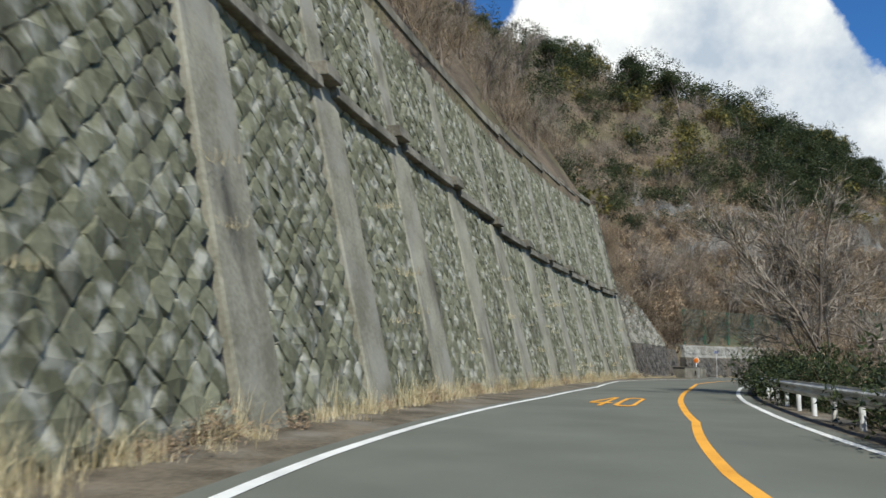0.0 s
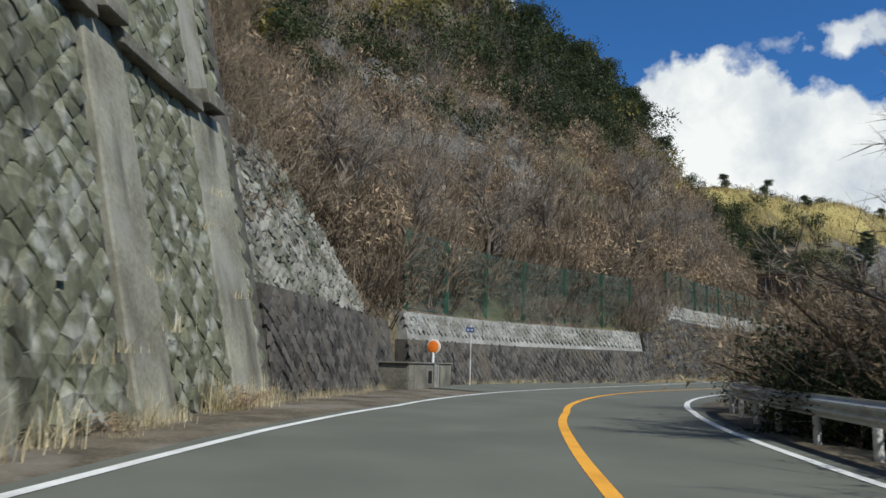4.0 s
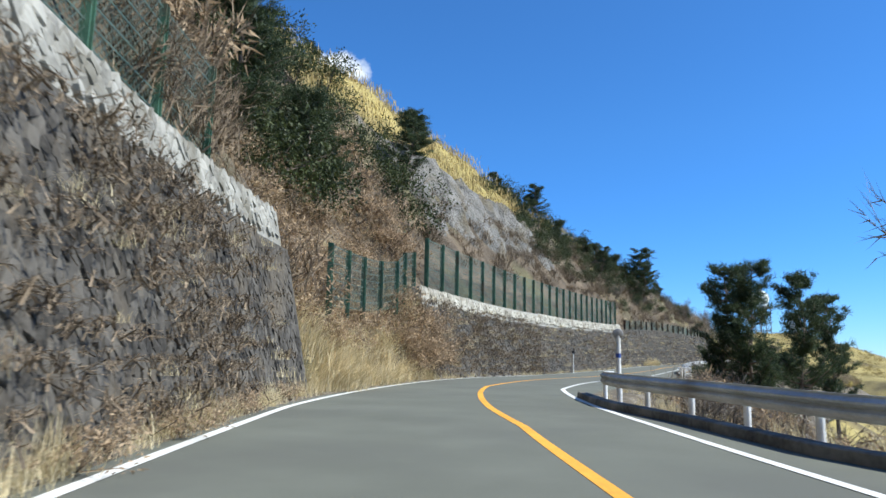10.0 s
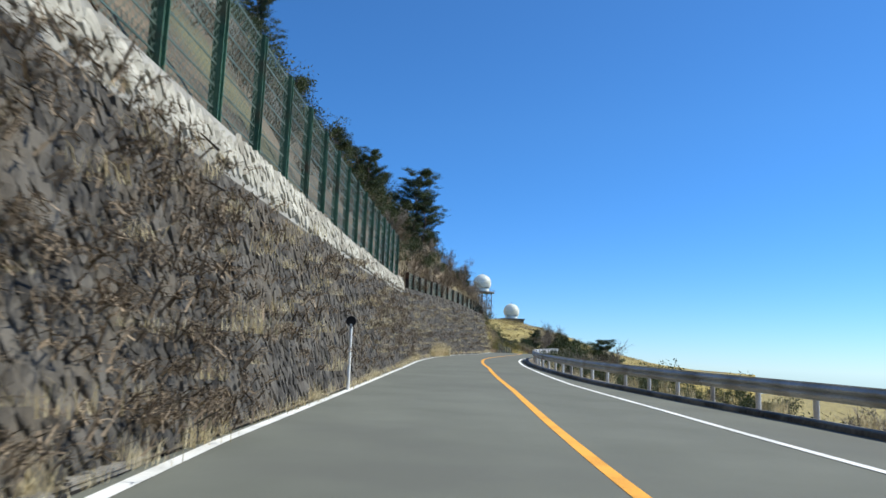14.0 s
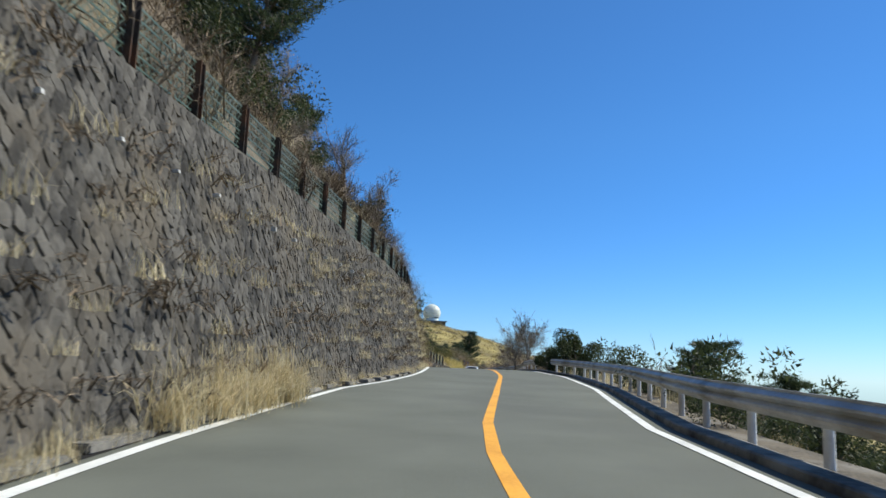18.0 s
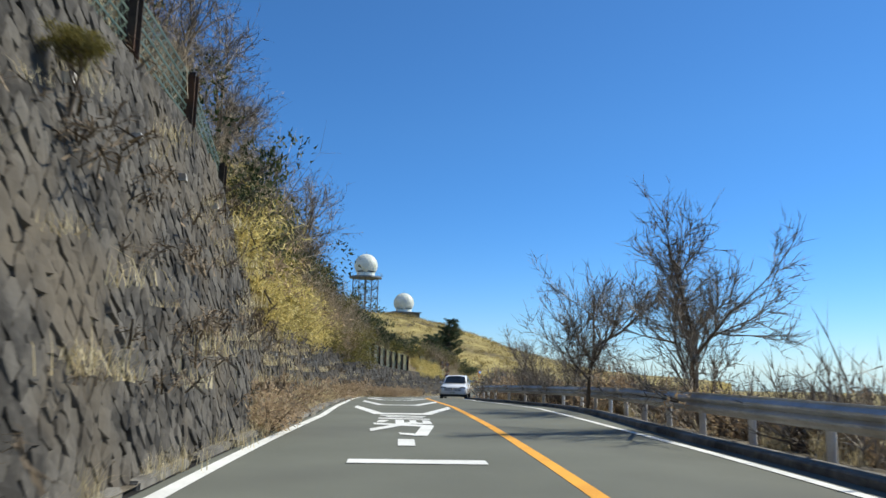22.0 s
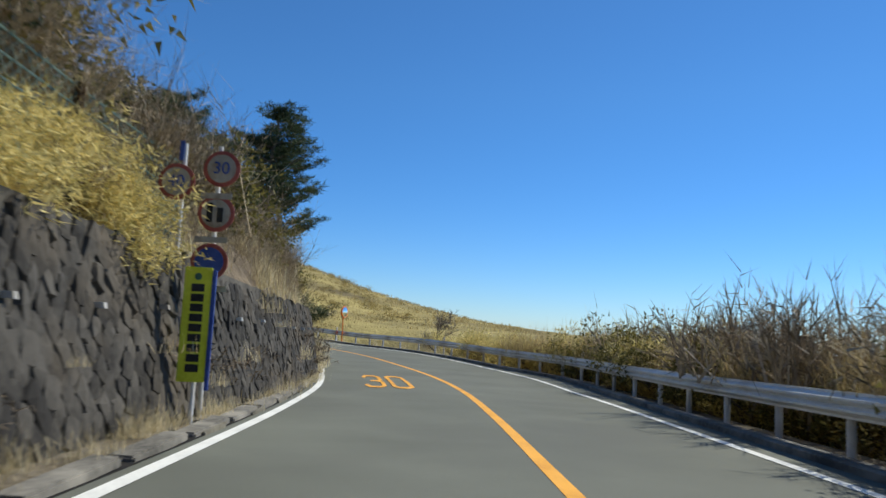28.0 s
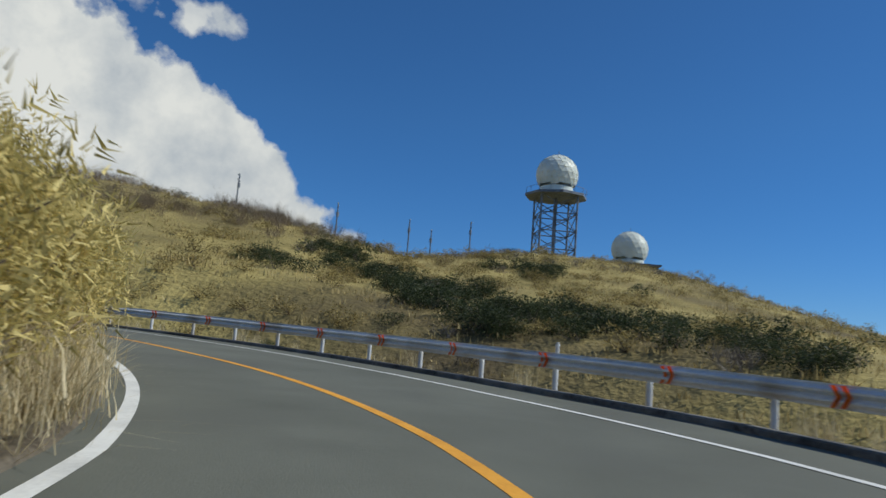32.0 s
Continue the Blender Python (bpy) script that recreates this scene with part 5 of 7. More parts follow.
gathered("valley_rust", RUSTY, valley(95, 150, 1.8, 7, 0, (0.5, 0.9), 90) + valley(238, 300, 1.4, 5, 0, (0.5, 1.1), 120), [M_RUST, M_TWIG], "rust-brown bushes on the valley side of the road", "brush")
gathered("valley_shrubs", SHRUB_FINE, valley(6, 62, 1.3, 4.0, 0, (0.7, 1.3), 150) + valley(150, 240, 3, 8, 0, (0.8, 1.6), 40) + valley(165, 236, 1.3, 3.2, -0.1, (0.35, 0.7), 90), [M_EVERGREEN, M_BARK], "dark green shrubs behind the guard rail", "shrubs")
gathered("valley_grass", TUFT, valley(96, 290, 0.95, 4.5, 0, (0.35, 0.8), 420) + valley(346, 420, 1.2, 5, 0, (0.4, 0.9), 200), [M_STRAW], "dry grass on the verge behind the guard rail", "grass")

# ---- things along the road ----
M_RAIL = material("rail_zinc", (0.42, 0.43, 0.43), (0.62, 0.63, 0.63), 1.5, 16, 0.5, 0.08, 0.1, stain=(0.30, 0.28, 0.25), stain_scale=0.9)
M_RAILWHITE = material("rail_white_paint", (0.60, 0.61, 0.60), (0.78, 0.78, 0.76), 1.2, 14, 0.5, 0.08, stain=(0.42, 0.38, 0.33), stain_scale=0.7)
M_GREENPOST = material("green_fence_paint", (0.035, 0.10, 0.065), (0.09, 0.19, 0.125), 1.5, 14, 0.6, 0.1, stain=(0.10, 0.09, 0.06), stain_scale=1.2)
M_OLDPOST = material("dark_weathered_post", (0.022, 0.018, 0.015), (0.075, 0.058, 0.045), 2, 14, 0.8, 0.2, stain=(0.15, 0.07, 0.035), stain_scale=1.4)
M_NET = material("green_wire", (0.05, 0.085, 0.065), (0.13, 0.18, 0.145), 2, 20, 0.55, 0, 0.3)
M_BROWN = material("brown_sign_steel", (0.035, 0.022, 0.018), (0.085, 0.055, 0.042), 1.5, 12, 0.5, 0.1)
M_ORANGE = material("orange_reflector", (0.80, 0.16, 0.02), (0.95, 0.26, 0.03), 3, 20, 0.35, 0.05)
M_FADED = material("faded_sign_face", (0.30, 0.275, 0.235), (0.44, 0.41, 0.36), 2.5, 14, 0.6, 0.1, stain=(0.24, 0.19, 0.15), stain_scale=4.0)
M_FADEDRED = material("faded_sign_red", (0.26, 0.055, 0.045), (0.4, 0.11, 0.09), 3, 18, 0.6, 0.05)
M_CREAM = material("cream_paint", (0.62, 0.58, 0.46), (0.78, 0.74, 0.62), 2, 14, 0.5, 0.1)
M_BLUE = material("sign_blue", (0.02, 0.05, 0.22), (0.05, 0.10, 0.36), 3, 20, 0.45, 0.05)
M_LIME = material("banner_yellow", (0.50, 0.55, 0.03), (0.66, 0.70, 0.06), 3, 20, 0.55, 0.05)
M_BLACK = material("black_rubber", (0.008, 0.008, 0.009), (0.03, 0.03, 0.032), 3, 20, 0.6, 0.1)
M_DOME = material("radome_panels", (0.66, 0.70, 0.62), (0.80, 0.83, 0.75), 0.6, 6, 0.45, 0.05)
M_LATTICE = material("tower_steel", (0.10, 0.12, 0.15), (0.22, 0.25, 0.29), 1.5, 10, 0.6, 0.05)
M_CARPAINT = material("white_car_paint", (0.74, 0.75, 0.76), (0.82, 0.83, 0.83), 0.6, 4, 0.18, 0, gloss=0.6)
M_CARGLASS = material("tinted_glass", (0.012, 0.016, 0.02), (0.03, 0.036, 0.042), 1, 4, 0.05, 0, gloss=0.8)
M_CHROME = material("chrome_trim", (0.5, 0.5, 0.5), (0.65, 0.65, 0.65), 2, 10, 0.2, 0, 0.9)
M_KERB = material("stained_kerb", (0.07, 0.066, 0.058), (0.24, 0.225, 0.195), 1.0, 12, 0.9, 0.4, stain=(0.30, 0.28, 0.24), stain_scale=1.2)
M_MIRROR = bpy.data.materials.new("mirror_steel")
M_MIRROR.use_nodes = True
_b = M_MIRROR.node_tree.nodes["Principled BSDF"]
_b.inputs["Base Color"].default_value, _b.inputs["Metallic"].default_value, _b.inputs["Roughness"].default_value = (0.85, 0.87, 0.88, 1), 1.0, 0.04
# near black: paints the shade of recesses that are not modelled in depth
M_HOLESHADE = material("painted_gap_shade", (0.008, 0.007, 0.006), (0.02, 0.018, 0.016), 3, 12, 1.0, 0)


def box(bm, x0, x1, y0, y1, z0, z1):
    vs = [bm.verts.new((x, y, z)) for x in (x0, x1) for y in (y0, y1) for z in (z0, z1)]
    for f in ((0, 1, 3, 2), (4, 6, 7, 5), (0, 4, 5, 1), (2, 3, 7, 6), (0, 2, 6, 4), (1, 5, 7, 3)):
        bm.faces.new([vs[i] for i in f])
    return vs


def box_mesh(x0, x1, y0, y1, z0, z1, bevel=0.0):
    bm = bmesh.new()
    box(bm, x0, x1, y0, y1, z0, z1)
    if bevel:
        bmesh.ops.bevel(bm, geom=bm.edges[:], offset=bevel, segments=2, affect="EDGES")
    return bm


def rod(a, b, r0, r1=None, sides=10, caps=True):
    """A round bar from a to b."""
    a, b = Vector(a), Vector(b)
    bm = bmesh.new()
    d = b - a
    m = Matrix.Translation((a + b) / 2) @ d.to_track_quat("Z", "Y").to_matrix().to_4x4()
    bmesh.ops.create_cone(bm, cap_ends=caps, segments=sides, radius1=r0, radius2=r0 if r1 is None else r1, depth=d.length, matrix=m)
    return bm


def disc(radius, depth, x=0.0, z=0.0, y=0.0, segments=36, dome=0.0):
    """A round plate that faces -y, with its rim rounded over; dome: how far its middle bulges."""
    bm = bmesh.new()
    rings = [(0.02, -dome), (0.35, -dome * 0.88), (0.7, -dome * 0.5), (0.93, -dome * 0.12), (1.0, depth * 0.3), (1.0, depth), (0.02, depth)]
    vs = [[bm.verts.new((x + radius * r * math.cos(a), y + q, z + radius * r * math.sin(a))) for a in [k * 2 * math.pi / segments for k in range(segments)]] for r, q in rings]
    for u, w in zip(vs, vs[1:]):
        for k in range(segments):
            bm.faces.new((u[k], u[(k + 1) % segments], w[(k + 1) % segments], w[k]))
    bm.faces.new(vs[0][::-1])
    bm.faces.new(vs[-1])
    bmesh.ops.recalc_face_normals(bm, faces=bm.faces)
    return bm


def ring(radius, tube, z=0.0, y=0.0, segments=36):
    bm = bmesh.new()
    rows = []
    for k in range(segments):
        a = k * 2 * math.pi / segments
        rows.append([bm.verts.new(((radius + tube * math.cos(q)) * math.cos(a), y + tube * math.sin(q), z + (radius + tube * math.cos(q)) * math.sin(a))) for q in [j * math.pi / 3 for j in range(6)]])
    for k in range(segments):
        for j in range(6):
            bm.faces.new((rows[k][j], rows[(k + 1) % segments][j], rows[(k + 1) % segments][(j + 1) % 6], rows[k][(j + 1) % 6]))
    bmesh.ops.recalc_face_normals(bm, faces=bm.faces)
    return bm


def letters(text, size, mat, name, parent=None, depth=0.004, stretch=1.0, squeeze=1.0):
    """Writing in the built-in font, laid flat in x and y."""
    cu = bpy.data.curves.new(name, "FONT")
    cu.body, cu.size, cu.align_x, cu.align_y, cu.extrude = text, size, "CENTER", "CENTER", depth
    ob = bpy.data.objects.new(name, cu)
    dg = bpy.context.evaluated_depsgraph_get()
    me = bpy.data.meshes.new_from_object(ob.evaluated_get(dg))
    bpy.data.objects.remove(ob)
    bpy.data.curves.remove(cu)
    for v in me.vertices:
        v.co.y *= stretch
        v.co.x *= squeeze
    me.materials.clear()
    return part(name, me, mat, parent)


# guard rails
def guard_rail(s0, s1, out, label, mat=M_RAIL, spacing=2.0, top=0.74, chevrons=(), taper=False):
    rail = new("guard_rail")
    tagged(rail, label, "guard rail")
    ss = np.unique(np.r_[np.arange(s0, s1, 0.5), s1])
    wave = [(0.0, 0.0), (0.0, 0.035), (-0.075, 0.085), (-0.075, 0.115), (-0.005, 0.165), (-0.075, 0.215), (-0.075, 0.245), (0.0, 0.295), (0.0, 0.33)]
    prof = [(o, top - 0.33 + h) for o, h in wave] + [(o + 0.012, top - 0.33 + h) for o, h in wave[::-1]]
    n = len(prof)
    rows = []
    for s in ss:
        bend = 0.0
        if taper:
            bend = 0.5 * max(0, 1 - (s - s0) / 1.5) ** 2 + 0.5 * max(0, 1 - (s1 - s) / 1.5) ** 2
        e = float(RIM(s)) + out + bend
        rows.append(at(s, np.array([e + p[0] for p in prof]), np.array([p[1] for p in prof])))
    verts = np.concatenate(rows)
    faces = [(i * n + q, (i + 1) * n + q, (i + 1) * n + (q + 1) % n, i * n + (q + 1) % n) for i in range(len(rows) - 1) for q in range(n)]
    faces += [tuple(range(n)), tuple(len(verts) - 1 - q for q in range(n))]
    part("beam", mesh_from("beam", verts, faces), mat, rail)
    post = None
    for s in np.arange(s0 + 0.8, s1, spacing):
        e = float(RIM(s)) + out + 0.09
        m = stand(s, e)
        if post is None:
            bm = rod((0, 0, -0.4), (0, 0, top - 0.02), 0.057, sides=12)
            post_me = bpy.data.meshes.new("post")
            bm.to_mesh(post_me)
            bm.free()
            post_me.materials.append(M_RAILWHITE)
            bm = box_mesh(-0.085, -0.02, -0.04, 0.04, top - 0.23, top - 0.11, 0.008)
            clip_me = bpy.data.meshes.new("bracket")
            bm.to_mesh(clip_me)
            bm.free()
            clip_me.materials.append(mat)
        post = new("post", post_me)
        post.parent = rail
        post.matrix_world = m
        clip = new("bracket", clip_me)
        clip.parent = rail
        clip.matrix_world = m
    for s in chevrons:
        for k in range(2):
            bm = bmesh.new()
            y0 = k * 0.17
            pts = [(0.0, -0.15), (-0.1, 0.0), (0.0, 0.15)]
            for (ya, za), (yb, zb) in zip(pts, pts[1:]):
                vs = [bm.verts.new(c) for c in ((-0.082, y0 + ya, top - 0.165 + za), (-0.082, y0 + ya + 0.09, top - 0.165 + za), (-0.082, y0 + yb + 0.09, top - 0.165 + zb), (-0.082, y0 + yb, top - 0.165 + zb))]
                bm.faces.new(vs)
            bmesh.ops.solidify(bm, geom=bm.faces[:], thickness=0.006)
            c = part("arrow_mark", bm, M_ORANGE, rail)
            c.matrix_world = stand(s, float(RIM(s)) + out - 0.003)
    return rail


guard_rail(6, 61, 0.85, "grey steel guard rail in the shade of roadside bushes", taper=True)
guard_rail(88, 126.0, 0.8, "galvanised guard rail curling round at the outlet", taper=True)
guard_rail(145, 233.0, 0.85, "pale galvanised guard rail on short white posts", M_RAIL)
guard_rail(238.4, 298, 0.8, "grey guard rail with a long shadow on the kerb", M_RAIL)
guard_rail(299, 408, 0.8, "weathered white guard rail with orange arrow marks round the bend", M_RAILWHITE, top=0.84, chevrons=np.arange(357.5, 400, 2.6))

# kerbs
kerb_right = strip("kerb_right", np.arange(140, 411, 1.0), lambda s: [(float(RIM(s)) + 0.3, -0.05), (float(RIM(s)) + 0.31, 0.08), (float(RIM(s)) + 0.33, 0.1), (float(RIM(s)) + 0.6, 0.1), (float(RIM(s)) + 0.62, -0.1)], M_KERB)
tagged(kerb_right, "low stained concrete kerb under the guard rail", "kerb", kind="structure")
kerb_outlet = strip("kerb_outlet", np.arange(88, 127, 1.0), lambda s: [(float(RIM(s)) + 0.3, -0.05), (float(RIM(s)) + 0.31, 0.13), (float(RIM(s)) + 0.33, 0.15), (float(RIM(s)) + 0.55, 0.15), (float(RIM(s)) + 0.57, -0.1)], M_KERB)
tagged(kerb_outlet, "low concrete kerb curving with the outlet", "kerb", kind="structure")
apron = strip("pavement_turnout", np.arange(66.5, 96, 0.5), lambda s: [(min(float(WALL_L(s)) + 0.45, float(EDGE_L(s)) - 0.4), 0.075), (float(WALL_L(s)) * 0.5 + float(EDGE_L(s)) * 0.5, 0.06), (float(EDGE_L(s)) - 0.32, 0.008)], M_ASPHALT)
tagged(apron, "asphalt turnout beside the stone wall", "pavement", kind="structure")

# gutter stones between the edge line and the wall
# the gutter's inner shade is a near-black sheet, seen between the stones
gutter = strip("gutter", np.arange(143, 341, 1.0), lambda s: [(float(EDGE_L(s)) - 0.5, 0.05), (float(EDGE_L(s)) - 0.49, 0.012), (float(EDGE_L(s)) - 0.2, 0.006)], M_HOLESHADE)
tagged(gutter, "near-black strip painted as the shade in the gutter along the edge line", "gutter", kind="structure")
_cap = box_mesh(-0.13, 0.13, -0.72, 0.72, -0.02, 0.085, 0.02)
_cap_me = bpy.data.meshes.new("kerb_stone")
_cap.to_mesh(_cap_me)
_cap.free()
_cap_me.materials.append(M_KERB)
for s in list(np.arange(143.5, 248, 1.75)) + list(np.arange(249, 340, 1.75)):
    ob = new("kerb_stone", _cap_me)
    ob.parent = gutter
    ob.matrix_world = stand(s, float(EDGE_L(s)) - 0.36)


# fences
def fence(s_list, off_of, foot, height, label, post_mat, net=True, lean=0.0, slim=0.06):
    f = new("fence")
    tagged(f, label, "fence", "fences on the walls")
    bm = bmesh.new()
    box(bm, -slim, slim, -slim, -slim + 0.02, -0.3, height)
    box(bm, -slim, slim, slim - 0.02, slim, -0.3, height)
    box(bm, -0.012, 0.012, -slim + 0.02, slim - 0.02, -0.3, height)
    me = bpy.data.meshes.new("post")
    bm.to_mesh(me)
    bm.free()
    me.materials.append(post_mat)
    for s in s_list:
        p = new("post", me)
        p.parent = f
        p.matrix_world = stand(s, float(off_of(s)), float(foot(s))) @ Matrix.Rotation(lean, 4, "Y")
    if net:
        for a, b in zip(s_list, s_list[1:]):
            if b - a > 4:
                continue
            bm = bmesh.new()
            pa, pb = spot(a, float(off_of(a)), float(foot(a))), spot(b, float(off_of(b)), float(foot(b)))
            w = (pb - pa)
            tilt = Vector((0, 0, 1))
            nrm = w.cross(tilt).normalized() * 0.007

            def wire(u0, v0, u1, v1, t):
                p0, p1 = pa + w * u0 + tilt * (v0 * height), pa + w * u1 + tilt * (v1 * height)
                d = (p1 - p0).normalized().cross(nrm.normalized()) * t
                q = [p0 - d, p0 + d, p1 + d, p1 - d]
                f_ = [bm.verts.new(x + nrm) for x in q]
                g_ = [bm.verts.new(x - nrm) for x in q]
                bm.faces.new(f_), bm.faces.new(g_[::-1])

            for v in np.linspace(0.03, 0.97, 8):
                wire(0, v, 1, v, 0.012)
            m = int(w.length / 0.16)
            for k in range(-int(height / 0.16), m):
                u0, v0, u1, v1 = k / m, 0.0, k / m + height / w.length, 1.0
                if u0 < 0:
                    v0 = -u0 / (u1 - u0)
                    u0 = 0
                if u1 > 1:
                    v1 = v0 + (1 - u0) / (u1 - u0) * (v1 - v0)
                    u1 = 1
                if v1 - v0 > 0.02:
                    wire(u0, v0, u1, v1, 0.004)
                    wire(1 - u0, v0, 1 - u1, v1, 0.004)
            part("net", bm, M_NET, f)
    return f


def behind(d, k=BATTER):
    return lambda s: float(WALL_L(s)) - k * float(WALL_TOP(s)) - d


fence([68.5, 71.6, 74.8, 78.0, 81.2, 84.2, 87.0], behind(0.5), lambda s: 3.0, 3.3, "tall green steel fence posts behind the turnout wall", M_GREENPOST, slim=0.08)
fence(list(np.arange(93.5, 122, 2.6)), behind(0.35), lambda s: float(WALL_TOP(s)) - 0.1, 2.3, "green steel fence along the parapet of the bend", M_GREENPOST, slim=0.07)
_gap_top = table((128, 4.7), (132.2, 4.8), (134.4, 4.95), (136.6, 5.25), (137.7, 5.8), (139.4, 6.1))
fence([128.3, 130.3, 132.2, 134.4, 136.6, 137.7, 139.0], lambda s: -4.3, lambda s: float(_gap_top(s)) - 2.1, 2.1, "green fence posts standing in brush between two walls", M_GREENPOST, slim=0.08)
fence(list(np.arange(140.4, 194.2, 2.27)), behind(0.3), lambda s: float(FPAR_TOP(s)) - 0.1, 2.7, "green steel fence with wire netting on the pale parapet", M_GREENPOST, slim=0.09)
fence(list(np.arange(196.5, 246, 2.35)), behind(0.25), lambda s: float(WALL_TOP(s)) - 0.15, 1.25, "old dark fence posts with torn netting on the high wall", M_OLDPOST, slim=0.1)
fence(list(np.arange(276.8, 301, 2.42)), behind(0.25), lambda s: float(WALL_TOP(s)) - 0.15, 1.5, "dark fence posts with wire netting above the low wall", M_OLDPOST, slim=0.11)
fence([306, 309.4, 313, 316.4], behind(0.6), lambda s: float(WALL_TOP(s)), 1.7, "rusty fence posts with sagging green netting", M_OLDPOST, slim=0.05)


# overhead sign seen from behind
def overhead_sign():
    sign = tagged(new("overhead_sign"), "dark brown back of an overhead road sign on a pole", "road sign")
    foot = Vector((49.9, 68.0, -1.0))
    a = Vector((47.1, 72.9, 5.7))
    side = Vector((0.5, -0.87, 0)).normalized()
    part("pole", rod(foot, (49.9, 68.0, 7.6), 0.13, 0.11, 14), M_BROWN, sign)
    part("pole_cap", rod((49.9, 68.0, 7.6), (49.9, 68.0, 7.68), 0.14, 0.09, 14), M_BROWN, sign)
    turn = math.degrees(math.atan2(side.y, side.x))
    m = pose(a.x, a.y, a.z, 0, 0, turn)
    board = part("board", box_mesh(0, 2.85, 0.0, 0.06, 0, 1.62, 0.015), M_BROWN, sign)
    board.matrix_world = m
    for z in (0.35, 1.36):
        o = part("arm", rod((0.15, -0.09, z), (5.75, -0.09, z), 0.055, sides=12), M_BROWN, sign)
        o.matrix_world = m
        o = part("clamp", box_mesh(5.45, 5.9, -0.2, 0.16, z - 0.09, z + 0.09, 0.02), M_BROWN, sign)
        o.matrix_world = m
    for x in (0.55, 2.3):
        o = part("stiffener", box_mesh(x - 0.03, x + 0.03, -0.055, -0.004, 0.3, 1.42, 0.006), M_STEEL, sign)
        o.matrix_world = m
    for z in (0.55, 0.8, 1.08):
        o = part("stiffener", box_mesh(0.65, 2.2, -0.045, -0.004, z - 0.02, z + 0.02, 0.005), M_BROWN, sign)
        o.matrix_world = m


overhead_sign()


# old concrete box with an orange reflector, and the blue plate on a pole
def concrete_box():
    ob = tagged(new("concrete_box"), "stained old concrete box at the end of a wall", "concrete block")
    ob.matrix_world = stand(66.4, -4.35)
    part("body", box_mesh(-0.55, 0.55, -1.6, 2.35, -0.1, 0.9, 0.03), M_CONCRETE, ob)
    part("lid", box_mesh(-0.6, 0.6, -1.68, 2.42, 0.9, 0.955, 0.015), M_CONCRETE, ob, "rust-stained concrete lid")
    # the hollow's shade, painted as a black slab on the front face
    part("slot", box_mesh(0.54, 0.566, 0.12, 0.42, 0.22, 0.66, 0.004), M_HOLESHADE, ob)
    part("rib", box_mesh(0.55, 0.63, 0.55, 0.72, -0.05, 0.9, 0.02), M_PALE, ob, "pale upright rib")
    part("rib", box_mesh(0.55, 0.6, 0.86, 0.98, -0.05, 0.9, 0.015), M_PALE, ob, "pale upright rib")
    part("panel", box_mesh(0.55, 0.575, 1.15, 2.1, 0.05, 0.8, 0.01), M_CONCRETE, ob)


concrete_box()


def reflector():
    ob = tagged(new("reflector_post"), "round orange reflector with a cream rim on a white post", "reflector")
    ob.matrix_world = stand(66.95, -3.85, 0.9)
    part("post", rod((0, 0, 0), (0, 0, 0.42), 0.05, sides=14), M_WHITE, ob)
    part("backing", disc(0.27, 0.05, z=0.62, y=0.0), M_CREAM, ob)
    part("lens", disc(0.215, 0.02, z=0.62, y=-0.035, dome=0.02), M_ORANGE, ob)


reflector()


def plate_pole():
    ob = tagged(new("plate_pole"), "small blue plate on a slim white pole by the stone wall", "signpost")
    ob.matrix_world = stand(70.5, -4.05, 0.0)
    part("pole", rod((0, 0, -0.1), (0, 0, 2.5), 0.03, sides=12), M_RAILWHITE, ob)
    plate = part("plate", box_mesh(-0.2, 0.16, -0.035, -0.02, 2.22, 2.42, 0.004), M_BLUE, ob)
    for x in (-0.14, -0.08, 0.03, 0.09):
        part("bar", box_mesh(x - 0.018, x + 0.018, -0.04, -0.036, 2.27, 2.37), M_WHITE, plate)


plate_pole()


def delineator(s, off, h, label, size=0.13):
    ob = tagged(new("delineator_post"), label, "delineator")
    ob.matrix_world = stand(s, off)
    part("post", rod((0, 0, -0.1), (0, 0, h), 0.042, sides=12), M_WHITE, ob)
    part("head", disc(size, 0.06, z=h + size * 0.5, y=-0.03), M_BLACK, ob)
    part("clip", box_mesh(-0.03, 0.03, -0.045, 0.045, h - 0.12, h - 0.05, 0.006), M_STEEL, ob)


delineator(167.6, -2.58, 1.62, "slim white delineator post with a dark round head by the wall")


def outlet_post(s, off):
    ob = tagged(new("outlet_post"), "stout pale steel post with a round grey cap by the rail", "marker post")
    ob.matrix_world = stand(s, off)
    part("post", rod((0, 0, -0.2), (0, 0, 1.72), 0.07, sides=16), M_RAILWHITE, ob)
    part("band", rod((0, 0, 1.1), (0, 0, 1.22), 0.073, sides=16), M_BLUE, ob)
    part("cap", disc(0.15, 0.08, z=1.78, y=-0.04, dome=0.03), M_STEEL, ob, "round grey cap")


outlet_post(126.6, 4.75)


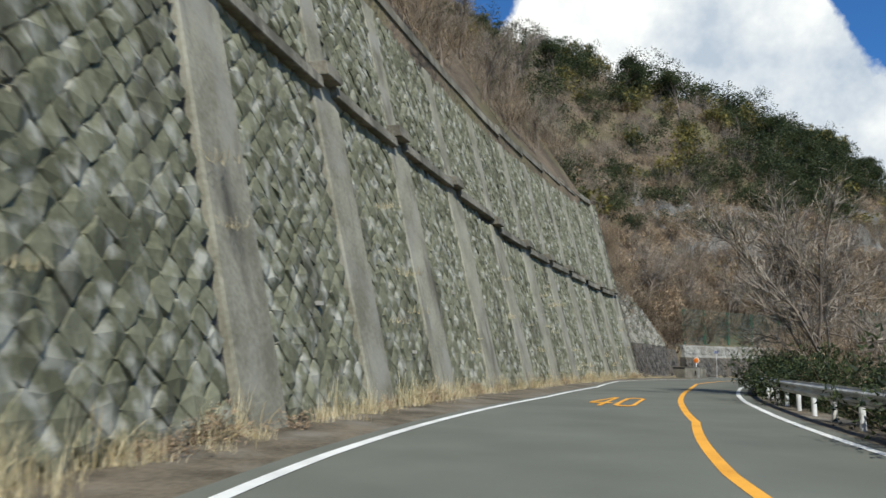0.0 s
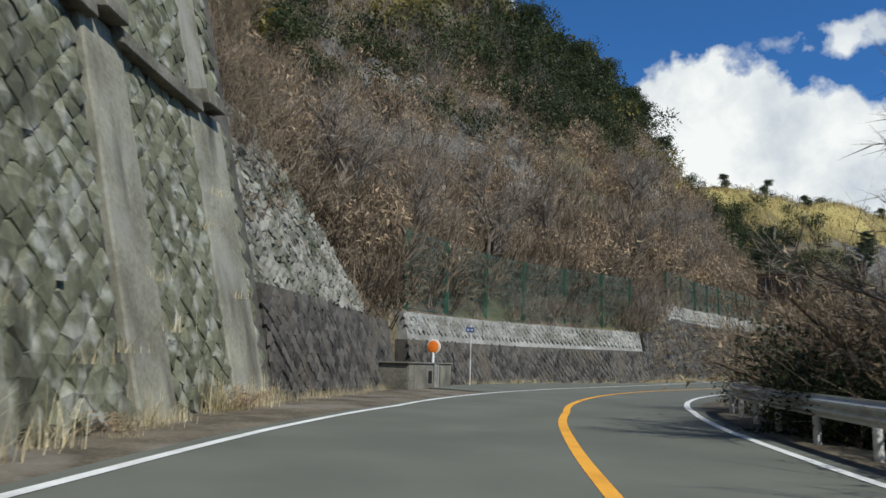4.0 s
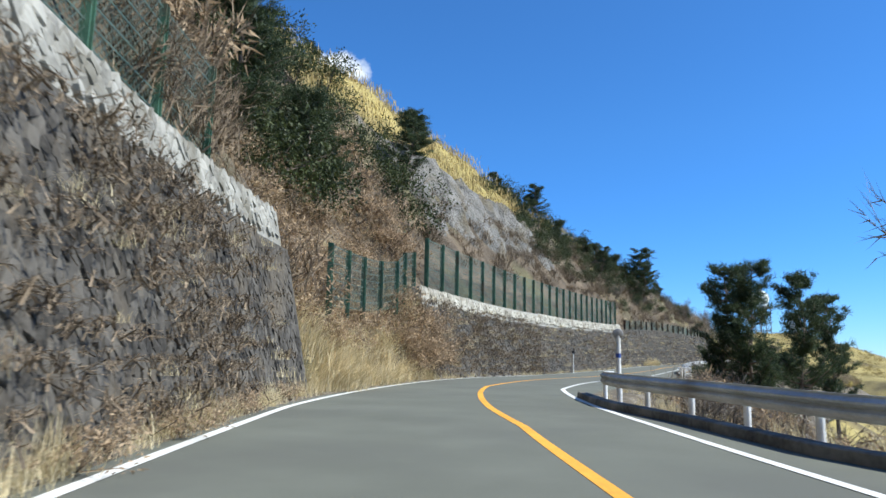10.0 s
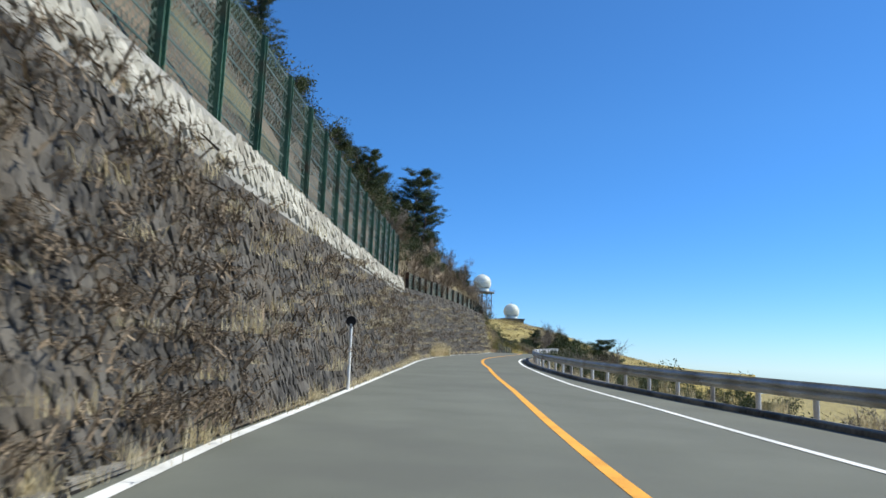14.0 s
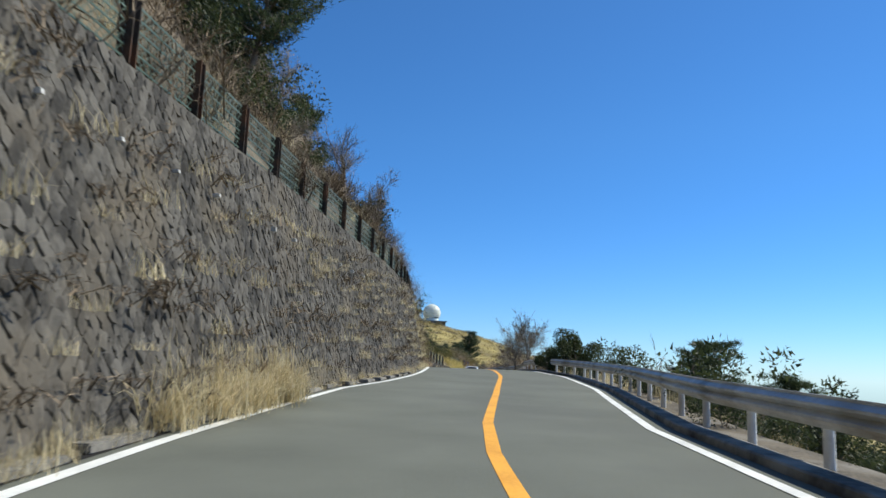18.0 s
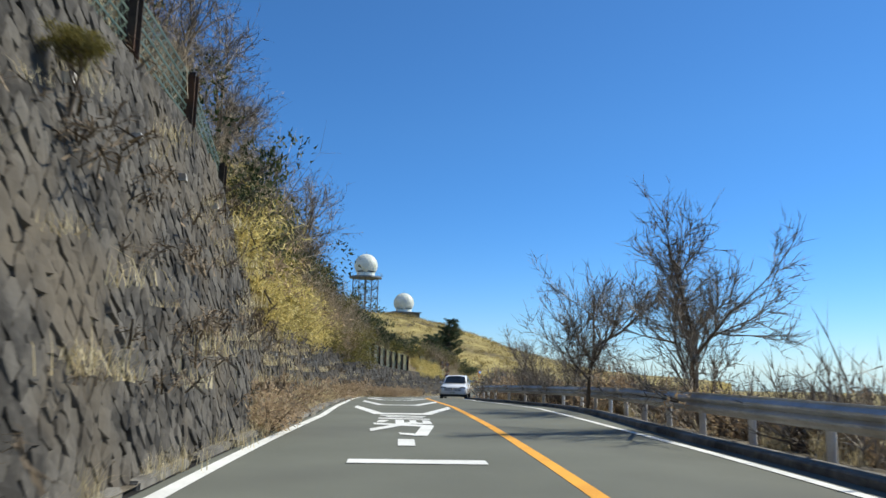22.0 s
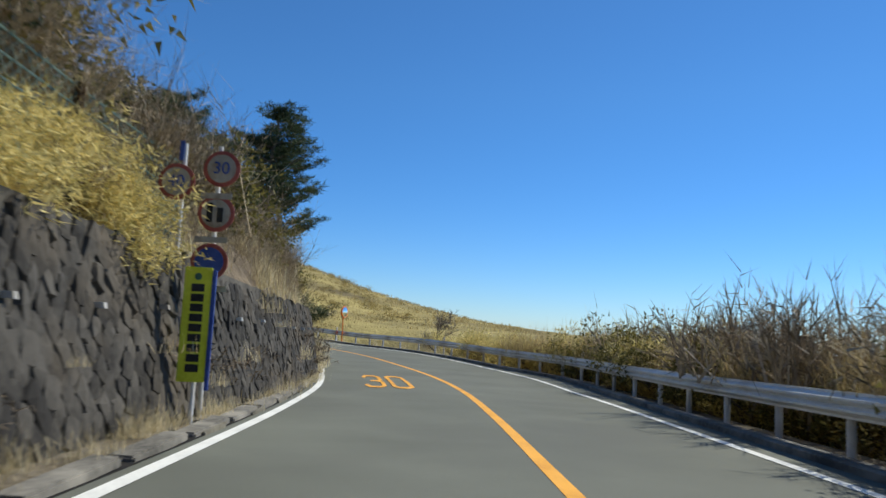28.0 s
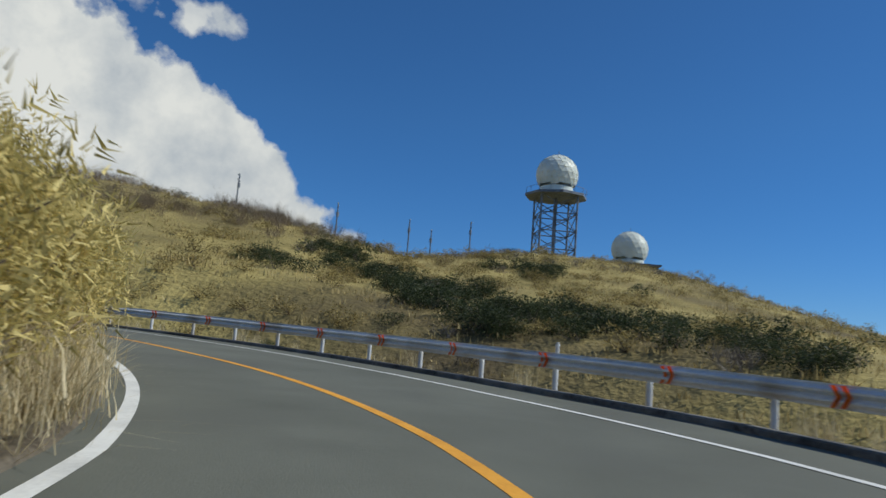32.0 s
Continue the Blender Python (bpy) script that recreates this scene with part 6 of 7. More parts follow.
# cluster of road signs and the yellow banner
def sign_cluster():
    ob = tagged(new("road_sign_post"), "cluster of faded round traffic signs on two steel poles", "road sign")
    ob.matrix_world = stand(314.7, -2.99)
    part("pole", rod((0.0, 0, -0.2), (0.0, 0, 3.72), 0.035, sides=12), M_RAILWHITE, ob)
    part("pole", rod((-0.5, 0.06, -0.2), (-0.5, 0.06, 3.75), 0.03, sides=12), M_RAILWHITE, ob)

    def round_sign(x, z, y, face, rim, text):
        d = part("sign", disc(0.25, 0.02, x, z, y), rim, ob, "round traffic sign")
        part("sign_face", disc(0.195, 0.008, x, z, y - 0.012), face, d)
        if text:
            t = letters(text, 0.235, M_BLUE, "numerals", d)
            t.matrix_world = ob.matrix_world @ pose(x, y - 0.024, z, 90, 0, 0)
        return d

    round_sign(0.05, 3.4, -0.06, M_FADED, M_FADEDRED, "30")
    round_sign(-0.56, 3.2, -0.03, M_FADED, M_FADEDRED, "40")
    d = round_sign(0.02, 2.78, -0.06, M_FADED, M_FADEDRED, "")
    part("symbol", box_mesh(-0.1, -0.02, -0.088, -0.078, 2.66, 2.92, 0.003), M_BLACK, d)
    part("symbol", box_mesh(0.04, 0.12, -0.088, -0.078, 2.66, 2.86, 0.003), M_BLACK, d)
    d = round_sign(-0.02, 2.12, -0.06, M_BLUE, M_FADEDRED, "")
    bar = part("slash", box_mesh(-0.22, 0.22, -0.088, -0.078, -0.03, 0.03, 0.003), M_FADEDRED, d)
    bar.matrix_world = ob.matrix_world @ pose(-0.02, 0, 2.12, 0, 45, 0)
    part("sub_plate", box_mesh(-0.2, 0.22, -0.07, -0.06, 2.98, 3.06, 0.003), M_FADED, ob)
    part("sub_plate", box_mesh(-0.24, 0.2, -0.07, -0.06, 2.38, 2.46, 0.003), M_FADED, ob)
    part("sub_plate", box_mesh(-0.24, 0.24, -0.07, -0.06, 1.72, 1.8, 0.003), M_FADED, ob)
    part("sub_plate", box_mesh(-0.56, -0.5, 0.0, 0.01, 3.5, 3.78, 0.003), M_BLUE, ob, "blue plate seen edge on")


sign_cluster()


def banner():
    ob = tagged(new("yellow_banner"), "upright yellow banner board with black characters on a post", "banner")
    ob.matrix_world = stand(314.0, -2.93, 0, 6)
    part("pole", rod((0.03, 0.05, -0.1), (0.03, 0.05, 1.75), 0.03, sides=12), M_RAILWHITE, ob)
    face = part("board", box_mesh(-0.17, 0.17, -0.02, 0.02, 0.55, 1.98, 0.01), M_LIME, ob)
    part("edge", box_mesh(0.17, 0.22, -0.03, 0.03, 0.45, 1.95, 0.008), M_BLUE, ob, "blue side board")
    for k in range(9):
        z = 1.72 - k * 0.125
        part("bar", box_mesh(-0.075, 0.085, -0.026, -0.0205, z - 0.048, z + 0.048, 0.004), M_BLACK, face)
    part("mark", disc(0.045, 0.004, 0, 1.86, -0.026), M_GREENPOST, face)


banner()


def gutter_opening(s, long, group):
    """A roadside gutter's uncovered mouth: a black slab painted as its inner shade, between thin concrete lips."""
    ob = tagged(new("gutter_opening"), "open mouth of a concrete roadside gutter beside the edge line, inner shade painted", "gutter", group)
    ob.matrix_world = stand(s, float(EDGE_L(s)) - 0.43, 0.018)
    # solid slab just above the dirt; its black stands for the shade below
    part("pit", box_mesh(-0.19, 0.19, -long / 2, long / 2, -0.1, 0.012, 0.004), M_HOLESHADE, ob)
    for x in (-0.215, 0.215):
        part("lip", box_mesh(x - 0.025, x + 0.025, -long / 2 - 0.05, long / 2 + 0.05, -0.1, 0.04, 0.008), M_CONCRETE, ob)
    for y in (-1, 1):
        part("cover_end", box_mesh(-0.19, 0.19, y * (long / 2 + 0.025) - 0.025, y * (long / 2 + 0.025) + 0.025, -0.1, 0.05, 0.008), M_CONCRETE, ob)


for _s, _long in ((219.6, 0.9), (222.0, 0.9), (224.6, 0.6), (230.6, 0.8), (232.4, 0.8), (234.2, 0.8), (243.0, 0.6), (246.0, 0.8), (249.9, 0.8), (253.4, 0.8), (256.9, 0.8), (261.4, 0.8), (265.0, 0.8), (313.7, 0.8), (316.2, 0.8), (318.5, 0.8), (321.2, 0.7)):
    gutter_opening(_s, _long, "gutter openings beside the edge line")


def curve_mirror(s, off):
    ob = tagged(new("curve_mirror"), "round convex traffic mirror with an orange rim on an orange post", "traffic mirror")
    ob.matrix_world = stand(s, off, -0.05, 28)
    part("post", rod((0, 0.12, -0.4), (0, 0.12, 2.75), 0.045, sides=14), M_ORANGE, ob)
    part("hood", ring(0.4, 0.04, 2.3, 0.02), M_ORANGE, ob)
    part("housing", disc(0.4, 0.12, z=2.3, y=0.0), M_ORANGE, ob)
    part("mirror_face", disc(0.375, 0.01, z=2.3, y=-0.012, dome=0.06), M_MIRROR, ob, "convex steel mirror", smooth=True)
    part("clamp", box_mesh(-0.06, 0.06, 0.05, 0.18, 2.2, 2.4, 0.01), M_STEEL, ob)


curve_mirror(356.8, 7.05)
for _s in (330.5, 345.2, 358.0, 368.0):
    ob = tagged(new("rail_marker"), "short white marker post behind the guard rail", "marker post", "marker posts on the bend")
    ob.matrix_world = stand(_s, float(RIM(_s)) + 1.12)
    part("post", rod((0, 0, -0.3), (0, 0, 1.02), 0.045, sides=12), M_RAILWHITE, ob)
    part("cap", rod((0, 0, 1.02), (0, 0, 1.07), 0.05, 0.02, 12), M_STEEL, ob)


# painted words and marks on the road
DIGITS = {
    "0": [[(0.09, 0.12), (0.09, 0.88), (0.3, 0.95), (0.7, 0.95), (0.91, 0.88), (0.91, 0.12), (0.7, 0.05), (0.3, 0.05), (0.09, 0.12)]],
    "3": [[(0.09, 0.8), (0.25, 0.95), (0.75, 0.95), (0.9, 0.86), (0.9, 0.6), (0.72, 0.52), (0.4, 0.52)], [(0.72, 0.52), (0.91, 0.42), (0.91, 0.14), (0.72, 0.05), (0.25, 0.05), (0.09, 0.18)]],
    "4": [[(0.72, 0.0), (0.72, 0.95), (0.6, 0.95), (0.06, 0.36), (0.06, 0.28), (1.0, 0.28)]],
}


def road_word(text, s0, s1, off0, off1, mat, name, label):
    """Tall painted numerals between two stations, laid on the road's surface; s0 is their foot."""
    wide = (off1 - off0) / (len(text) + 0.28 * (len(text) - 1))
    verts, faces = [], []
    for i, ch in enumerate(text):
        left = off0 + i * 1.28 * wide
        for path in DIGITS[ch]:
            pts = [np.array([left + u * wide, s0 + v * (s1 - s0)]) for u, v in path]
            for a, b in zip(pts, pts[1:]):
                # strokes that run along the road are narrow, those across it are long
                half = np.array([abs(wide) * 0.1, abs(s1 - s0) * 0.052])
                d = (b - a) / half
                d = d / (np.linalg.norm(d) + 1e-9)
                n_ = np.array([-d[1], d[0]]) * half
                a, b = a - d * half * 0.55, b + d * half * 0.55
                for k in range(4):
                    p, q = a + (b - a) * k / 4, a + (b - a) * (k + 1) / 4
                    base = len(verts)
                    verts += [tuple(spot(c[1], c[0], 0.012 + 0.0004 * (base % 7))) for c in (p - n_, p + n_, q + n_, q - n_)]
                    faces.append((base, base + 1, base + 2, base + 3))
    bm = bmesh.new()
    vs = [bm.verts.new(v) for v in verts]
    for f in faces:
        face = bm.faces.new([vs[k] for k in f])
        face.normal_update()
        if face.normal.z < 0:
            face.normal_flip()
    return tagged(part(name, bm, mat), label, "road marking", kind="structure")


road_word("40", 19.3, 24.1, -0.2, 1.06, M_YELLOW, "speed_marking_forty", "yellow speed number 40 painted on the road")
road_word("30", 323.6, 328.9, -1.22, 0.08, M_YELLOW, "speed_marking_thirty", "yellow speed number 30 painted on the road")
road_word("40", 108.8, 104.4, 3.42, 2.28, M_YELLOW, "speed_marking_oncoming", "yellow speed number painted in the oncoming lane")


def mark(name, points, mat, label):
    """A flat painted shape from corners (s, off)."""
    bm = bmesh.new()
    vs = [bm.verts.new(spot(s, o, 0.012)) for s, o in points]
    bm.faces.new(vs)
    bmesh.ops.recalc_face_normals(bm, faces=bm.faces)
    for f in bm.faces:
        if f.normal.z < 0:
            f.normal_flip()
    return tagged(part(name, bm, mat), label, "road marking", kind="structure")


for s in (250.8, 257.4, 264.3, 268.9):
    c = (float(EDGE_L(s)) + float(MIDDLE(s))) / 2 + 0.1
    pts = [(s + 4.1, c - 1.44), (s + 5.8, c - 1.46), (s + 0.65, c - 0.5), (s + 0.65, c + 0.5), (s + 5.8, c + 1.46), (s + 4.1, c + 1.44), (s, c + 0.68), (s, c - 0.68)]
    for part_pts in (pts[0:3] + [pts[7]], [pts[7], pts[2], pts[3], pts[6]], [pts[6], pts[3]] + pts[4:6]):
        mark("chevron_marking", part_pts, M_WHITE, "white slow-down chevron painted in the lane")
# slow-down characters, as strokes
STROKES = [
    [(240.9, -0.55), (240.9, 1.0), (241.25, 1.0), (241.25, -0.55)],
    [(243.75, 0.0), (243.75, 0.24), (242.8, 0.24), (242.8, 0.0)],
    [(247.4, -0.5), (246.85, 0.66), (246.35, 0.64), (246.9, -0.47)],
    [(245.75, -0.5), (247.75, 0.2), (247.65, 0.4), (245.15, -0.46)],
    [(246.5, 0.42), (246.6, 0.66), (244.4, 0.46), (244.4, 0.24)],
    [(245.0, 0.0), (244.8, 0.26), (244.4, 0.26), (244.6, 0.04)],
    [(250.5, -0.46), (250.1, 0.62), (249.75, 0.6), (250.1, -0.45)],
    [(249.9, -0.3), (249.65, 0.54), (249.35, 0.54), (249.5, -0.26)],
    [(249.25, -0.45), (249.0, 0.66), (248.65, 0.66), (248.8, -0.44)],
    [(248.5, -0.08), (248.5, 0.1), (247.1, 0.12), (247.2, -0.06)],
    [(248.45, 0.22), (248.4, 0.36), (247.3, 0.36), (247.3, 0.22)],
    [(248.4, 0.48), (248.35, 0.64), (247.2, 0.66), (247.2, 0.49)],
    [(247.6, 0.12), (247.6, 0.49), (247.15, 0.49), (247.1, 0.12)],
    [(248.3, -0.42), (248.4, -0.18), (247.6, -0.3), (247.7, -0.44)],
]
for stroke in STROKES:
    mark("word_marking", stroke, M_WHITE, "white painted stroke of a road word")


# radar station on the hill
def radome(x, y, z, radius, label):
    ob = tagged(new("radome"), label, "radome", "radomes on the hill")
    ob.matrix_world = pose(x, y, z)
    bm = bmesh.new()
    bmesh.ops.create_icosphere(bm, subdivisions=3, radius=radius)
    low = [v for v in bm.verts if v.co.z < -0.72 * radius]
    bmesh.ops.delete(bm, geom=low, context="VERTS")
    part("dome", bm, M_DOME, ob)
    bm = bmesh.new()
    bmesh.ops.create_icosphere(bm, subdivisions=3, radius=radius * 1.004)
    bmesh.ops.delete(bm, geom=[v for v in bm.verts if v.co.z < -0.72 * radius], context="VERTS")
    bmesh.ops.wireframe(bm, faces=bm.faces[:], thickness=0.04, use_replace=True)
    part("seam", bm, M_CREAM, ob)
    part("base_ring", rod((0, 0, -radius * 0.98), (0, 0, -radius * 0.62), radius * 0.78, radius * 0.78, 32), M_DOME, ob)
    part("rod", rod((radius * 0.2, 0, radius * 0.9), (radius * 0.2, 0, radius * 1.25), 0.05, sides=6), M_LATTICE, ob)
    return ob


def radar_tower(x, y, z0, z1, half):
    ob = tagged(new("radar_tower"), "tall open steel lattice tower carrying a radome", "radar tower")
    ob.matrix_world = pose(x, y, 0, 0, 0, 20)
    deck = part("deck", rod((0, 0, z1), (0, 0, z1 + 0.5), half * 1.75, half * 1.75, 8), M_LATTICE, ob)
    for a in range(16):
        q = a * math.pi / 8
        part("rail_post", rod((half * 1.7 * math.cos(q), half * 1.7 * math.sin(q), z1 + 0.5), (half * 1.7 * math.cos(q), half * 1.7 * math.sin(q), z1 + 1.6), 0.04, sides=5), M_LATTICE, deck)
    part("rail_ring", rod((0, 0, z1 + 1.5), (0, 0, z1 + 1.58), half * 1.71, half * 1.71, 24, False), M_LATTICE, deck)
    c = [(half, half), (half, -half), (-half, -half), (-half, half)]
    levels = np.linspace(z0, z1, 5)
    for (xa, ya), (xb, yb) in zip(c, c[1:] + c[:1]):
        part("leg", rod((xa, ya, z0 - 1), (xa, ya, z1), 0.2, sides=8), M_LATTICE, ob)
        for lo, hi in zip(levels, levels[1:]):
            part("brace", rod((xa, ya, lo), (xb, yb, hi), 0.09, sides=6), M_LATTICE, ob)
            part("brace", rod((xb, yb, lo), (xa, ya, hi), 0.09, sides=6), M_LATTICE, ob)
            part("girt", rod((xa, ya, hi), (xb, yb, hi), 0.11, sides=6), M_LATTICE, ob)
    part("stair_core", box_mesh(-0.32, 0.32, -0.32, 0.32, z0 - 1, z1, 0.05), M_LATTICE, ob)


radar_tower(447.0, 101.9, 19.5, 34.0, 3.6)
radome(447.0, 101.9, 38.7, 4.25, "pale green radome on a steel tower")
radome(463.1, 87.4, 26.6, 3.9, "pale green radome standing low on the hill")
hut = tagged(new("radar_hut"), "low dark base building under a radome", "hut")
hut.matrix_world = pose(463.1, 87.4, 21.0, 0, 0, 15)
part("body", box_mesh(-5, 5, -5, 5, -2, 1.6, 0.1), M_CONCRETE, hut)
part("roof", box_mesh(-5.5, 5.5, -5.5, 5.5, 1.6, 2.0, 0.05), M_LATTICE, hut)


def power_pole(x, y, h, turn):
    ob = tagged(new("power_pole"), "dark utility pole with cross arms on the hilltop", "utility pole", "utility poles on the hill")
    z = land(x, y)
    ob.matrix_world = pose(x, y, z, 0, 0, turn)
    part("pole", rod((0, 0, -0.5), (0, 0, h), 0.16, 0.11, 10), M_LATTICE, ob)
    for k in (0.4, 1.3):
        part("cross_arm", box_mesh(-1.0, 1.0, -0.06, 0.06, h - k - 0.08, h - k + 0.08), M_LATTICE, ob)
    for x_ in (-0.9, 0.0, 0.9):
        part("insulator", rod((x_, 0, h - 0.32), (x_, 0, h - 0.05), 0.07, 0.04, 8), M_DOME, ob)
    part("transformer", rod((0.35, 0, h - 2.6), (0.35, 0, h - 1.7), 0.26, sides=10), M_LATTICE, ob)


for x, y, h, a in ((419.2, 157.1, 9.5, 20), (428.1, 140.7, 10, 20), (436.1, 128.8, 9, 20), (440.4, 125.5, 7, 20), (448.3, 119.4, 9, 20)):
    power_pole(x, y, h, a)


# the oncoming car
def white_car():
    car = tagged(new("car"), "white compact sport utility car with a dark grille and tinted glass", "car")
    car.matrix_world = stand(283.5, 2.55, 0.012, 178)
    # outline from the side: along y (front at +y), height z, half width
    rows = [(2.16, 0.42, 0.62, 0.70), (2.12, 0.32, 0.78, 0.80), (1.95, 0.24, 0.88, 0.87), (1.5, 0.22, 0.95, 0.89), (0.95, 0.22, 0.995, 0.89), (0.4, 0.22, 1.02, 0.89), (-0.6, 0.22, 1.06, 0.89), (-1.4, 0.24, 1.08, 0.89), (-1.9, 0.28, 1.06, 0.86), (-2.12, 0.36, 1.0, 0.8), (-2.17, 0.5, 0.9, 0.72)]
    bm = bmesh.new()
    loops = []
    for y, lo, hi, w in rows:
        sec = [(0, lo), (w * 0.8, lo), (w * 0.98, lo + (hi - lo) * 0.2), (w, lo + (hi - lo) * 0.55), (w * 0.96, lo + (hi - lo) * 0.86), (w * 0.84, hi), (0, hi + 0.025)]
        full = sec + [(-x, z) for x, z in sec[-2:0:-1]]
        loops.append([bm.verts.new((x, y, z)) for x, z in full])
    for a, b in zip(loops, loops[1:]):
        for k in range(len(a)):
            bm.faces.new((a[k], a[(k + 1) % len(a)], b[(k + 1) % len(a)], b[k]))
    bm.faces.new(loops[0]), bm.faces.new(loops[-1][::-1])
    bmesh.ops.recalc_face_normals(bm, faces=bm.faces)
    part("body", bm, M_CARPAINT, car, smooth=True)
    cab = [(0.75, 0.99, 1.02, 0.80), (-0.1, 0.99, 1.47, 0.73), (-0.4, 0.99, 1.54, 0.70), (-1.1, 0.99, 1.53, 0.70), (-1.6, 1.03, 1.44, 0.70), (-2.0, 1.03, 1.1, 0.74)]
    bm = bmesh.new()
    loops = []
    for y, lo, hi, w in cab:
        sec = [(0, lo), (0.82, lo), (w, hi - 0.06), (w * 0.85, hi), (0, hi + 0.02)]
        loops.append([bm.verts.new((x, y, z)) for x, z in sec + [(-x, z) for x, z in sec[-2:0:-1]]])
    for a, b in zip(loops, loops[1:]):
        for k in range(len(a)):
            bm.faces.new((a[k], a[(k + 1) % len(a)], b[(k + 1) % len(a)], b[k]))
    bm.faces.new(loops[0]), bm.faces.new(loops[-1][::-1])
    bmesh.ops.recalc_face_normals(bm, faces=bm.faces)
    part("roof", bm, M_CARPAINT, car)

    def pane(name, pts, mat, th=0.012):
        b2 = bmesh.new()
        f = b2.faces.new([b2.verts.new(p) for p in pts])
        bmesh.ops.solidify(b2, geom=[f], thickness=th)
        return part(name, b2, mat, car)

    b2 = bmesh.new()
    low = [b2.verts.new(p) for p in ((-0.72, 0.76, 1.05), (-0.4, 0.81, 1.065), (0, 0.825, 1.07), (0.4, 0.81, 1.065), (0.72, 0.76, 1.05))]
    high = [b2.verts.new(p) for p in ((-0.62, -0.06, 1.445), (-0.35, -0.03, 1.505), (0, -0.02, 1.52), (0.35, -0.03, 1.505), (0.62, -0.06, 1.445))]
    for k in range(4):
        b2.faces.new((low[k], low[k + 1], high[k + 1], high[k]))
    bmesh.ops.solidify(b2, geom=b2.faces[:], thickness=0.03)
    part("windscreen", b2, M_CARGLASS, car)
    for sx in (1, -1):
        pane("side_window", [(sx * 0.83, 0.45, 1.08), (sx * 0.755, -0.2, 1.42), (sx * 0.735, -0.55, 1.47), (sx * 0.83, -0.55, 1.08)], M_CARGLASS, 0.02)
        pane("side_window", [(sx * 0.83, -0.62, 1.08), (sx * 0.735, -0.62, 1.47), (sx * 0.73, -1.35, 1.43), (sx * 0.83, -1.5, 1.1)], M_CARGLASS, 0.02)
        part("mirror", box_mesh(min(sx * 0.86, sx * 1.04), max(sx * 0.86, sx * 1.04), 0.55, 0.68, 1.0, 1.14, 0.03), M_CARPAINT, car)
        part("headlight", box_mesh(min(sx * 0.45, sx * 0.8), max(sx * 0.45, sx * 0.8), 1.98, 2.125, 0.76, 0.84, 0.02), M_CARGLASS, car, "slim dark headlight")
        part("fog_light", box_mesh(min(sx * 0.55, sx * 0.78), max(sx * 0.55, sx * 0.78), 2.02, 2.13, 0.42, 0.47, 0.01), M_CHROME, car)
        for y in (1.32, -1.3):
            w = part("wheel", rod((sx * 0.70, y, 0.32), (sx * 0.9, y, 0.32), 0.33, sides=28), M_BLACK, car, "black tyre")
            part("rim", rod((sx * 0.88, y, 0.32), (sx * 0.915, y, 0.32), 0.22, 0.19, 20), M_CHROME, w)
            part("arch", rod((sx * 0.80, y, 0.34), (sx * 0.897, y, 0.34), 0.41, sides=28), M_BLACK, car)
    grille = part("grille", box_mesh(-0.56, 0.56, 2.08, 2.18, 0.55, 0.78, 0.03), M_BLACK, car)
    for k in range(6):
        part("slat", box_mesh(-0.55 + 0.012 * abs(k - 3), 0.55 - 0.012 * abs(k - 3), 2.17, 2.192, 0.562 + k * 0.036, 0.58 + k * 0.036), M_CARPAINT, grille)
    part("bumper_cladding", box_mesh(-0.84, 0.84, 1.98, 2.15, 0.2, 0.4, 0.04), M_BLACK, car, "black lower bumper cladding")
    plate = part("plate", box_mesh(-0.165, 0.165, 2.18, 2.2, 0.42, 0.585, 0.005), M_WHITE, car)
    for x_ in (-0.1, -0.03, 0.04, 0.11):
        part("bar", box_mesh(x_ - 0.02, x_ + 0.02, 2.2, 2.206, 0.45, 0.52), M_GREENPOST, plate)
    part("emblem", disc(0.06, 0.01, 0, 0.68, 2.2), M_CHROME, car)
    part("skid_plate", box_mesh(-0.55, 0.55, 2.0, 2.14, 0.2, 0.27, 0.02), M_CHROME, car)


white_car()

# ---- single trees ----
def plant_tree(kind, s, off, h, height, label, category="tree", name=None, slim=1.0):
    t = tree(name or {"bare": "bare_tree", "pine": "pine_tree", "evergreen": "evergreen_tree", "olive": "olive_tree", "bamboo": "yellow_shrub", "bush": "evergreen_bush"}[kind], kind, label, category, height, slim)
    t.matrix_world = stand(s, off, h, float(PLANT.uniform(0, 360)))
    return t


def hill_tree(kind, s, d, height, label, category="tree"):
    t = plant_tree(kind, s, 0, 0, height, label, category)
    x, y, z = hill_spot(s, d)
    t.matrix_world = pose(x, y, z - 0.15, 0, 0, float(PLANT.uniform(0, 360)))
    return t


def again(t, s, d, k=1.0):
    x, y, z = hill_spot(s, d)
    c = copy_thing(t, pose(x, y, z - 0.15, 0, 0, float(PLANT.uniform(0, 360))))
    c.scale = (k, k, k * float(PLANT.uniform(0.9, 1.1)))
    return c


def topped(tree_, base, top, narrow=1.0):
    """Size a planted tree so that it reaches a height over the road."""
    k = (top - base) / max(v.co.z for c in tree_.children for v in c.data.vertices)
    tree_.scale = (k * narrow, k * narrow, k)


